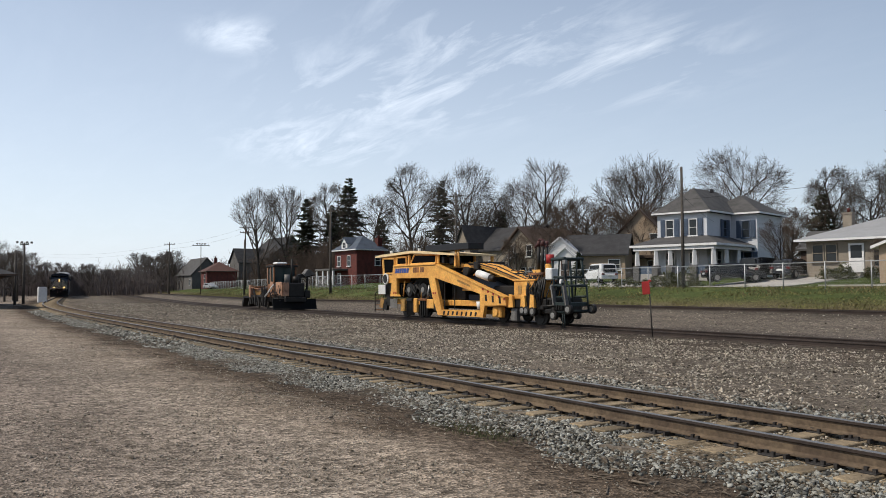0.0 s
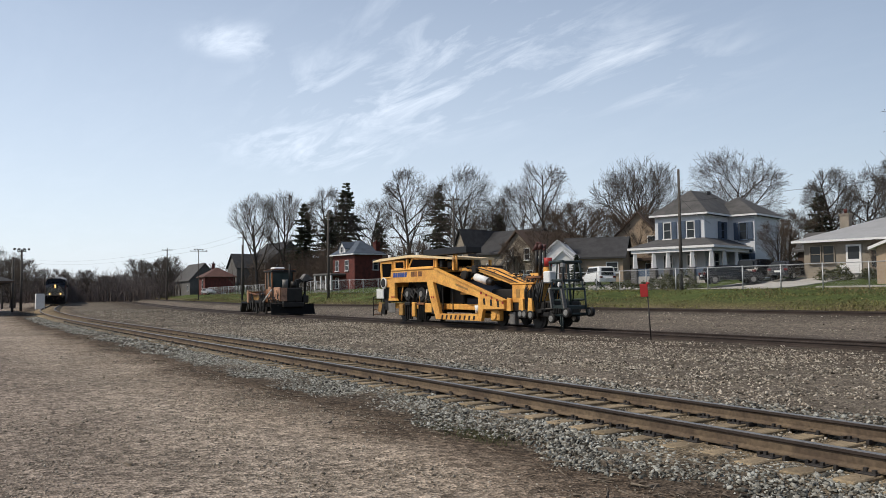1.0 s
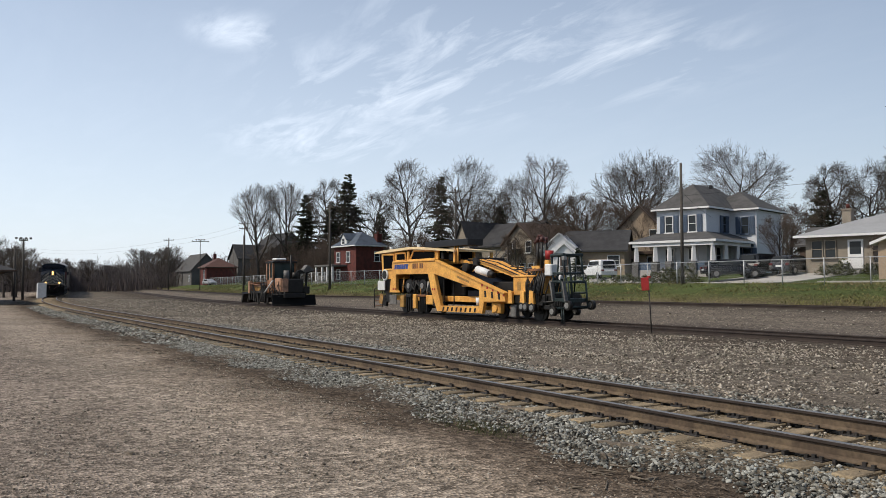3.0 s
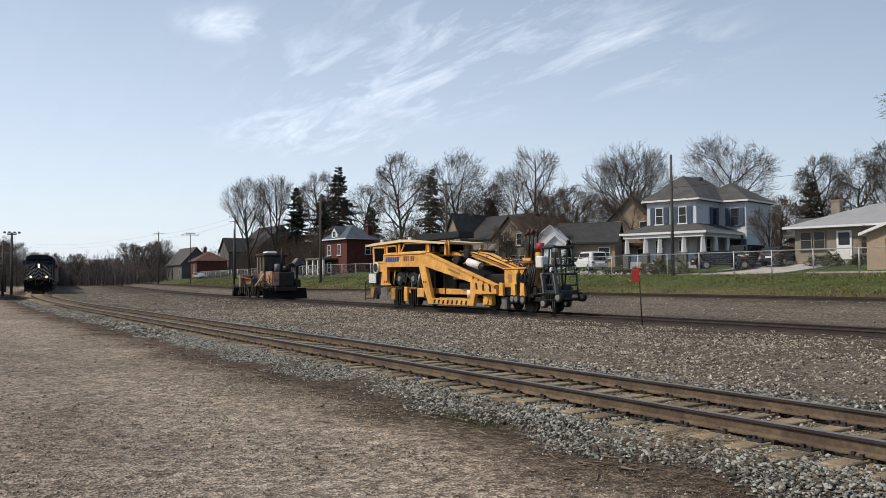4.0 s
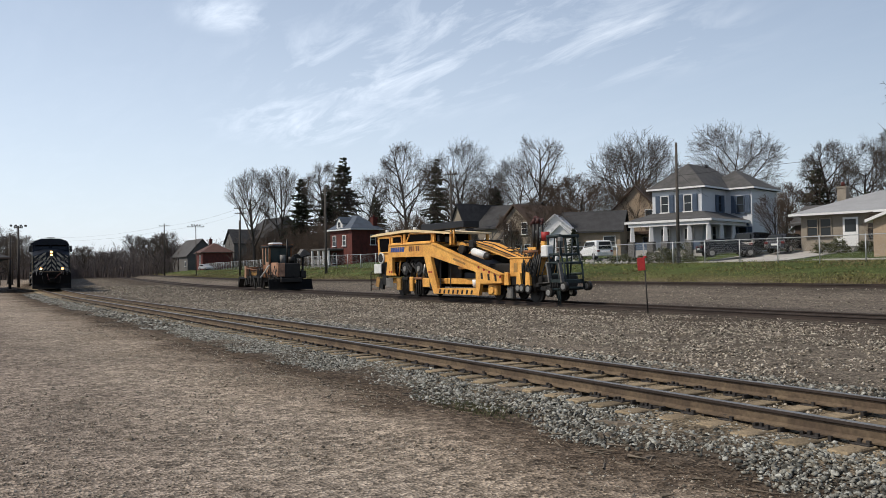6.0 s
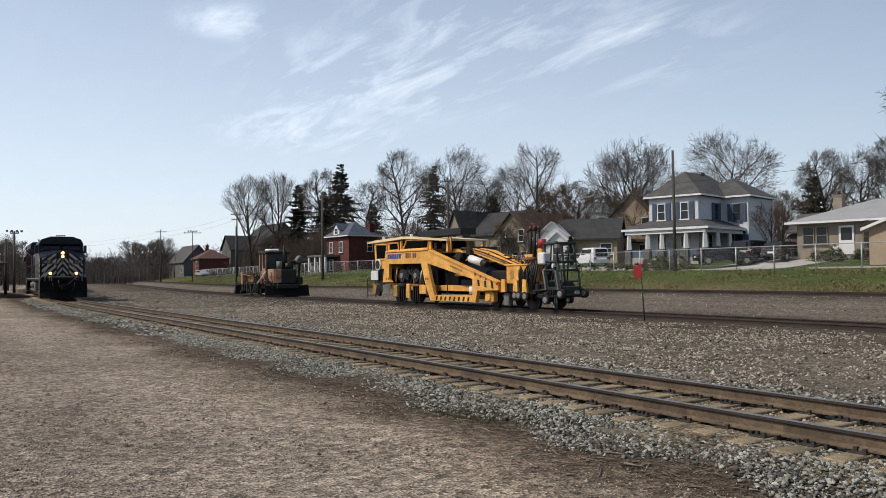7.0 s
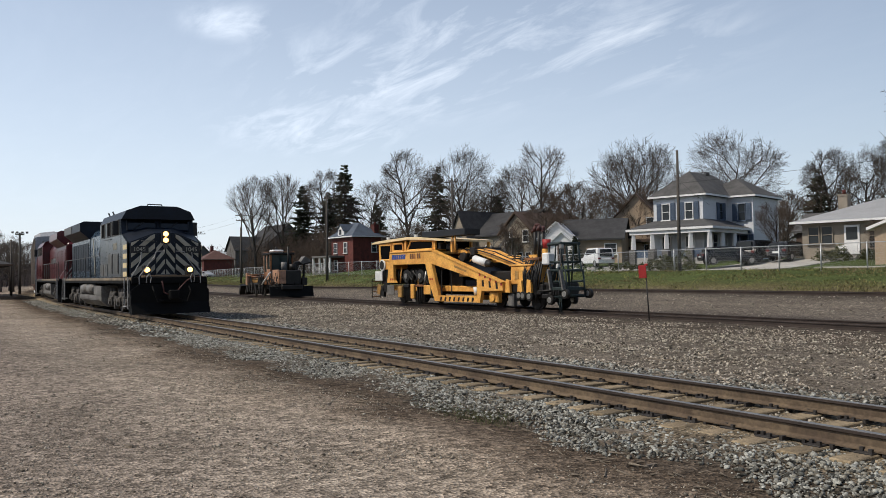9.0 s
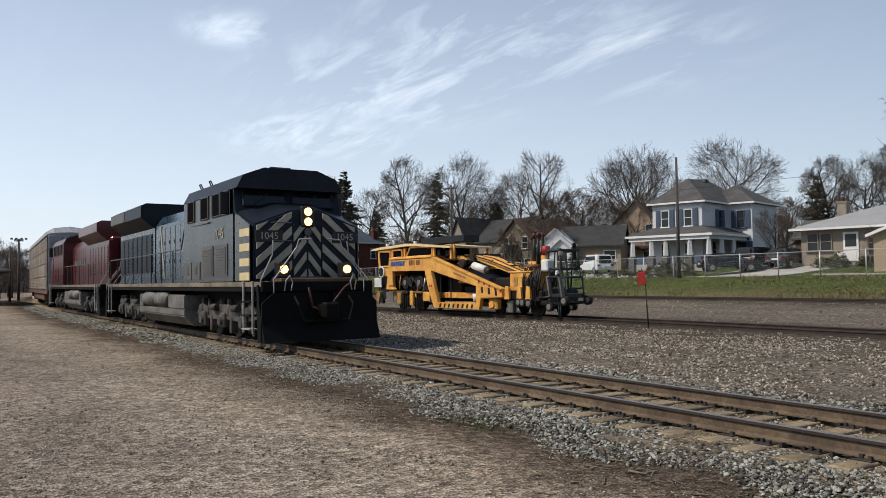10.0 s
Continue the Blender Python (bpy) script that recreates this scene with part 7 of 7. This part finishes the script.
def build_woods():
    """Tangled undergrowth and far woods behind the yard and the houses."""
    rng = np.random.default_rng(4)
    p, q, r0, r1 = [], [], [], []

    def stems(n, place, lo, hi, kids, thick=1.0):
        nonlocal p, q, r0, r1
        for k in range(n):
            x, y = place(rng.random(), rng.random())
            z = height(lane_of(x, y)) - 0.2
            h = lo + (hi - lo) * rng.random() ** 1.6
            a = np.array((x, y, z)); b = a + np.array((rng.normal(0, 0.12), rng.normal(0, 0.12), 1)) * h
            r = 0.015 + 0.008 * h
            p.append(a); q.append(b); r0.append(r * thick); r1.append(0.012 * thick)
            for j in range(kids):
                f = 0.15 + 0.8 * rng.random()
                c = a + (b - a) * f
                d = np.array((rng.normal(0, 1), rng.normal(0, 1), 0.9 + rng.random()))
                d = d / np.linalg.norm(d) * h * (0.42 - 0.22 * f)
                p.append(c); q.append(c + d); r0.append((0.014 + 0.003 * h * (1 - f)) * thick); r1.append(0.008 * thick)
                for i in range(3):
                    g = c + d * (0.3 + 0.6 * rng.random())
                    e = d * 0.35 + rng.normal(0, 0.12, 3) * h * 0.35
                    p.append(g); q.append(g + e); r0.append(0.011 * thick); r1.append(0.006 * thick)

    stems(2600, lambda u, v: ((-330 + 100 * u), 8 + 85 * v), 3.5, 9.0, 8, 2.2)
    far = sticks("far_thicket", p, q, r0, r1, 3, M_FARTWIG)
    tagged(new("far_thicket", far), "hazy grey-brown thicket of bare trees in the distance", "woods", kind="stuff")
    p, q, r0, r1 = [], [], [], []
    stems(260, lambda u, v: ((-190 + 50 * u), 66 + 25 * v), 3, 9, 8)
    stems(1300, lambda u, v: ((-175 + 85 * u), 60 + 28 * v), 2, 9, 9)
    stems(500, lambda u, v: ((-168 + 45 * u), 54 + 12 * v), 2, 8, 9)
    stems(1100, lambda u, v: ((-92 + 30 * u), 70 + 26 * v), 2, 8, 9)
    stems(900, lambda u, v: ((-66 + 55 * u), 84 + 26 * v), 2, 8, 9)
    stems(650, lambda u, v: ((-152 + 40 * u), 52 + 9 * v), 2, 8, 9)
    stems(50, lambda u, v: ((-92 + 24 * u), 54 + 5 * v), 1.5, 4, 9)
    stems(70, lambda u, v: ((-98 + 12 * u), 52 + 6 * v), 1, 3.5, 8)
    stems(260, lambda u, v: ((-190 + 60 * u), 2 - 20 * v), 2, 6, 8)
    return tagged(new("undergrowth", sticks("undergrowth", p, q, r0, r1, 3, M_TWIGRED)), "tangle of bare brown undergrowth and distant woods", "undergrowth", kind="stuff")


build_woods()


def build_ridge():
    """Low wooded rise that closes the distance, its top uneven like crowns."""
    rng = np.random.default_rng(31)
    co, faces = [], []
    n = 900
    for k in range(n):
        az = radians(-12 + 100 * k / (n - 1))
        d = 345 + 25 * noise.noise((k * 0.02, 3, 0))
        h = 8.0 + 3.2 * noise.noise((k * 0.045, 0, 1)) + 1.4 * noise.noise((k * 0.3, 0, 5)) + rng.normal(0, 0.5)
        x, y = -d * math.cos(az), d * math.sin(az)
        g = height(lane_of(x, y)) - 0.5
        co += [(x, y, g), (x * 1.01, y * 1.01, g + h * 0.6), (x * 1.03, y * 1.03, g + h), (x * 1.12, y * 1.12, g + h * 0.9), (x * 1.14, y * 1.14, g)]
        if k:
            i = (k - 1) * 5
            faces += [(i + j, i + j + 1, i + j + 6, i + j + 5) for j in range(4)]
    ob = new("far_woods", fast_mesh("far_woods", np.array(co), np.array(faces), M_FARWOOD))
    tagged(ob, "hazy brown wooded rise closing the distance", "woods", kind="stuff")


build_ridge()


def build_grass():
    """Blades and dead tufts over the bank and lawn."""
    rng = np.random.default_rng(9)
    n = 64000
    s = -4 + 190 * rng.random(n) ** 1.7
    d = 32.6 + 10.5 * rng.random(n) ** 1.25
    keep = np.array([noise.noise((a * 0.35, b * 0.5, 2)) > -0.22 for a, b in zip(s, d)])
    s, d = s[keep], d[keep]
    base = np.array([(*along(a, b - narrowing(a))[:2], height(b) - 0.02) for a, b in zip(s, d)])
    k = len(base)
    h = (0.05 + 0.12 * rng.random(k)) * np.where(d < 34, 1.4, 1.0)
    tip = base + np.stack([rng.normal(0, 0.07, k), rng.normal(0, 0.07, k), h], 1)
    w = np.stack([np.cos(rng.random(k) * 6), np.sin(rng.random(k) * 6), np.zeros(k)], 1) * (0.025 + 0.03 * rng.random((k, 1)))
    co = np.stack([base - w, base + w, tip], 1).reshape(-1, 3)
    faces = np.arange(3 * k).reshape(-1, 3)
    tagged(new("grass", fast_mesh("grass", co, faces, M_GRASS)), "patchy spring grass with dead straw on the bank", "grass", kind="stuff")


build_grass()


def build_shrub(x, y, size, label, mat=M_SHRUB):
    rng = np.random.default_rng(int(abs(x * 31 + y * 7)))
    n = 1500
    u = rng.normal(0, 1, (n, 3)); u /= np.linalg.norm(u, axis=1, keepdims=True)
    rad = (0.45 + 0.55 * rng.random((n, 1)) ** 0.4)
    c = u * rad * np.array(size) * (1 + 0.25 * np.sin(u[:, :1] * 5 + u[:, 1:2] * 4))
    c[:, 2] = np.abs(c[:, 2])
    a = rng.normal(0, 0.09, (n, 3)); b = rng.normal(0, 0.09, (n, 3))
    co = np.stack([c, c + a, c + b], 1).reshape(-1, 3)
    top = empty("shrub", pose(x, y, height(lane_of(x, y)) - 0.05), label, "shrub")
    part("leaves", fast_mesh("leaves", co, np.arange(3 * n).reshape(-1, 3), mat), None, top)
    st = [(0, 0, 0)] * 14
    part("stems", sticks("stems", st, c[:14] * 0.8, 0.02, 0.01, 4, M_BARK), None, top)


build_shrub(-44.8, 51.5, (2.2, 1.2, 1.5), "rounded olive-green shrub before the white house")
build_shrub(-47.0, 52.0, (1.5, 1.0, 1.1), "rounded olive-green shrub before the white house")
build_shrub(-34.5, 56.6, (1.5, 0.8, 1.0), "low dark evergreen shrub beside the bungalow steps")
build_shrub(-31.6, 57.2, (1.2, 0.8, 0.9), "low dark evergreen shrub beside the bungalow steps")
build_shrub(-50.5, 53.0, (1.2, 0.8, 0.5), "low garden plants among rocks before the porch")
build_shrub(-53.0, 53.4, (1.4, 0.8, 0.6), "low garden plants among rocks before the porch")

# ---- ballast, gravel and litter ----
ICO = np.array([(0, 0, 1), (0.894, 0, 0.447), (0.276, 0.851, 0.447), (-0.724, 0.526, 0.447), (-0.724, -0.526, 0.447), (0.276, -0.851, 0.447),
                (0.724, 0.526, -0.447), (-0.276, 0.851, -0.447), (-0.894, 0, -0.447), (-0.276, -0.851, -0.447), (0.724, -0.526, -0.447)])
ICO_F = np.array([(0, 1, 2), (0, 2, 3), (0, 3, 4), (0, 4, 5), (0, 5, 1), (1, 6, 2), (2, 7, 3), (3, 8, 4), (4, 9, 5), (5, 10, 1), (6, 7, 2), (7, 8, 3), (8, 9, 4), (9, 10, 5), (10, 6, 1)])


OCT = np.array([(1, 0, 0.1), (0, 1, 0), (-1, 0, -0.1), (0, -1, 0), (0.1, 0.1, 1), (0, 0, -0.8)])
OCT_F = np.array([(0, 1, 4), (1, 2, 4), (2, 3, 4), (3, 0, 4), (1, 0, 5), (2, 1, 5), (3, 2, 5), (0, 3, 5)])


def build_stones(name, label, n, s0, s1, d0, d1, lo, hi, lift, mat, seed, crowd=1.0, skip=None):
    """Scattered angular stones lying on the ground along the line."""
    rng = np.random.default_rng(seed)
    form, form_f = (ICO, ICO_F) if name == "ballast" else (OCT, OCT_F)
    m = len(form)
    s = s0 + (s1 - s0) * rng.random(n) ** crowd
    d = d0 + (d1 - d0) * rng.random(n)
    if skip is not None:
        ok = skip(s, d, rng)
        s, d = s[ok], d[ok]
    k = len(s)
    size = lo + (hi - lo) * rng.random(k) ** 2.2
    base = np.array([(*along(a, b)[:2], height(b)) for a, b in zip(s, d)])
    base[:, 2] += size * 0.25 + lift
    a = rng.random(k) * 6.283
    shape = form[None] * (1 + rng.normal(0, 0.36, (k, m, 1))) * np.stack([0.7 + 0.6 * rng.random(k), 0.6 + 0.5 * rng.random(k), 0.45 + 0.4 * rng.random(k)], 1)[:, None, :] * size[:, None, None]
    tilt = rng.normal(0, 0.5, k)
    y, z = shape[..., 1] * np.cos(tilt)[:, None] - shape[..., 2] * np.sin(tilt)[:, None], shape[..., 1] * np.sin(tilt)[:, None] + shape[..., 2] * np.cos(tilt)[:, None]
    x = shape[..., 0]
    co = np.stack([x * np.cos(a)[:, None] - y * np.sin(a)[:, None], x * np.sin(a)[:, None] + y * np.cos(a)[:, None], z], -1) + base[:, None, :]
    faces = (np.arange(k)[:, None, None] * m + form_f[None]).reshape(-1, 3)
    return tagged(new(name, fast_mesh(name, co.reshape(-1, 3), faces, mat)), label, "stones", kind="stuff")


def thin_out(s, d, rng):
    """Patches: more stones where slow noise is high."""
    v = np.array([noise.noise((a * 0.5, b * 0.6, 5)) for a, b in zip(s, d)])
    return rng.random(len(s)) < np.clip(0.65 + 1.1 * v, 0.12, 1)


def edge_fade(s, d, rng):
    w = np.array([noise.noise((a * 0.7, 1.0, 9)) for a in s])
    return d > -2.75 + 0.55 * (w + 0.4) + 0.35 * rng.random(len(s))


build_stones("ballast", "grey crushed stone ballast beside the rails", 48000, 0, 26, -2.75, -0.86, 0.010, 0.031, -0.002, M_ROCK, 1, 0.85, edge_fade)
build_stones("ballast", "grey crushed stone ballast beside the rails", 11000, 26, 75, -2.7, -0.86, 0.025, 0.06, -0.01, M_ROCK, 2, 1.0, edge_fade)
build_stones("ballast", "dusty ballast between the rails", 6000, 0, 26, -0.66, 0.66, 0.008, 0.024, 0.0, M_PEBBLE, 3, 0.9)
build_stones("ballast", "grey crushed stone ballast beyond the rails", 14000, 2, 36, 0.86, 3.0, 0.015, 0.045, 0.0, M_ROCK, 4, 0.9)
build_stones("gravel", "loose grey-brown yard gravel between the tracks", 95000, 3, 46, 2.4, 13.6, 0.010, 0.045, 0.0, M_YARDSTONE, 5, 1.0, thin_out)
build_stones("gravel", "loose grey-brown yard gravel between the tracks", 12000, 40, 110, 2.6, 13.6, 0.03, 0.075, 0.0, M_PEBBLE, 6, 1.2, thin_out)
build_stones("gravel", "fine gravel scattered over the dirt road", 34000, 0, 30, -11.5, -2.8, 0.005, 0.022, 0.0, M_PEBBLE, 7, 1.1, thin_out)
build_stones("gravel", "sparse pale stones by the yard track", 6000, 10, 90, 13.2, 29.5, 0.02, 0.06, 0.0, M_PEBBLE, 8, 1.2, thin_out)
build_stones("gravel", "fine pale grit on the dirt road", 34000, -1, 15, -8.5, -2.6, 0.003, 0.012, 0.0, M_PEBBLE, 12, 1.0, thin_out)
build_stones("garden_rocks", "pale rocks of a garden bed before the porch", 260, 46, 62, 42.6, 47.0, 0.08, 0.28, 0.0, M_CONCRETE, 9)

M_SPLINTER = material("split_grey_timber", (0.20, 0.165, 0.125), 0.9, 0, 0.35, 5.0, 0.5, 70, (0.10, 0.08, 0.06))


def build_timber(x, y, z, length, width, thick, turn, label):
    """A splintered board lying on the ground."""
    rng = random.Random(int(x * 100))
    bm = bmesh.new()
    n = 7
    rings = []
    for k in range(n + 1):
        u = -length / 2 + length * k / n
        w = width * (0.55 + 0.5 * rng.random()) * (0.5 if k in (0, n) else 1)
        t = thick * (0.6 + 0.5 * rng.random())
        c = rng.uniform(-0.2, 0.2) * width
        rings.append([bm.verts.new((u + rng.uniform(-0.03, 0.03), c + a * w / 2, b)) for a, b in ((-1, 0), (1, 0), (0.8, t), (-0.7, t * 0.9))])
    for p, q in zip(rings[:-1], rings[1:]):
        for i in range(4):
            bm.faces.new((p[i], p[(i + 1) % 4], q[(i + 1) % 4], q[i]))
    bm.faces.new(rings[0]); bm.faces.new(rings[-1][::-1])
    bmesh.ops.recalc_face_normals(bm, faces=bm.faces[:])
    ob = part("timber_scrap", bm, M_SPLINTER, at=pose(x, y, z, 0, 0, turn))
    tagged(ob, label, "timber scrap")


build_timber(-6.44, 6.46, height(6.46 - TRACK_Y) - 0.01, 0.62, 0.12, 0.05, 20, "splintered grey tie fragment lying on the dirt")
build_timber(-6.22, 6.0, height(6.0 - TRACK_Y) - 0.01, 0.16, 0.1, 0.06, 60, "small dark timber chunk on the dirt")
build_timber(-9.16, 6.93, height(6.93 - TRACK_Y) - 0.01, 0.5, 0.1, 0.05, 15, "short dark board against the ballast")
build_timber(-7.06, 5.19, height(5.19 - TRACK_Y) - 0.01, 0.3, 0.03, 0.02, 5, "thin dry stick on the dirt road")
build_timber(-13.4, 10.08, height(10.08 - TRACK_Y) - 0.01, 0.8, 0.1, 0.04, 8, "dark weathered board on the gravel")
build_timber(-11.73, 12.69, height(12.69 - TRACK_Y) - 0.01, 0.75, 0.08, 0.04, 12, "pale weathered board on the gravel")
build_timber(-16.43, 6.07, height(6.07 - TRACK_Y) - 0.01, 0.5, 0.08, 0.04, 0, "dark timber scrap at the ballast edge")
build_timber(-12.87, 4.95, height(4.95 - TRACK_Y) - 0.01, 0.9, 0.06, 0.03, 25, "thin weathered lath on the dirt")
build_timber(-5.34, 5.64, height(5.64 - TRACK_Y) - 0.01, 0.2, 0.05, 0.03, 80, "small timber splinter on the dirt")
build_timber(-9.07, 1.79, height(1.79 - TRACK_Y) - 0.01, 0.15, 0.06, 0.03, 10, "small clod of bark on the road")
build_timber(-19.77, 5.85, height(5.85 - TRACK_Y) - 0.01, 0.25, 0.15, 0.07, 10, "dark timber scrap at the ballast edge")


def build_weeds(x0, y0, spread, n, seed, label):
    """A low patch of green weeds on the dirt."""
    rng = np.random.default_rng(seed)
    base = np.stack([x0 + rng.normal(0, spread, n), y0 + rng.normal(0, spread * 0.35, n), np.zeros(n)], 1)
    base[:, 2] = [height(y - TRACK_Y) - 0.01 for y in base[:, 1]]
    tip = base + np.stack([rng.normal(0, 0.025, n), rng.normal(0, 0.025, n), 0.02 + 0.05 * rng.random(n)], 1)
    w = np.stack([np.cos(rng.random(n) * 6), np.sin(rng.random(n) * 6), np.zeros(n)], 1) * 0.007
    co = np.stack([base - w, base + w, tip], 1).reshape(-1, 3)
    tagged(new("weeds", fast_mesh("weeds", co, np.arange(3 * n).reshape(-1, 3), M_SHRUB)), label, "weeds", kind="stuff")


build_weeds(-8.5, 5.85, 0.5, 1300, 3, "low green weeds at the edge of the dirt")
build_weeds(-5.9, 12.0, 0.5, 300, 4, "sparse green weeds among yard gravel")


def build_litter(n, seed):
    """Splinters and dry stalks lying along the ballast edge and in the yard."""
    rng = np.random.default_rng(seed)
    s = 2 + 38 * rng.random(n)
    d = np.where(rng.random(n) < 0.55, -2.9 + rng.normal(0, 0.35, n), 3 + 9 * rng.random(n))
    p = np.array([(*along(a, b)[:2], height(b) + 0.012) for a, b in zip(s, d)])
    a = rng.normal(0.2, 0.7, n)
    ln = 0.05 + 0.28 * rng.random(n) ** 2
    q = p + np.stack([np.cos(a) * ln, np.sin(a) * ln, rng.normal(0, 0.01, n)], 1)
    tagged(new("litter", sticks("litter", p, q, 0.006 + 0.012 * rng.random(n), 0.004, 4, M_SPLINTER)), "splinters and dry stalks strewn on dirt and gravel", "litter", kind="stuff")


build_litter(900, 6)

motions()
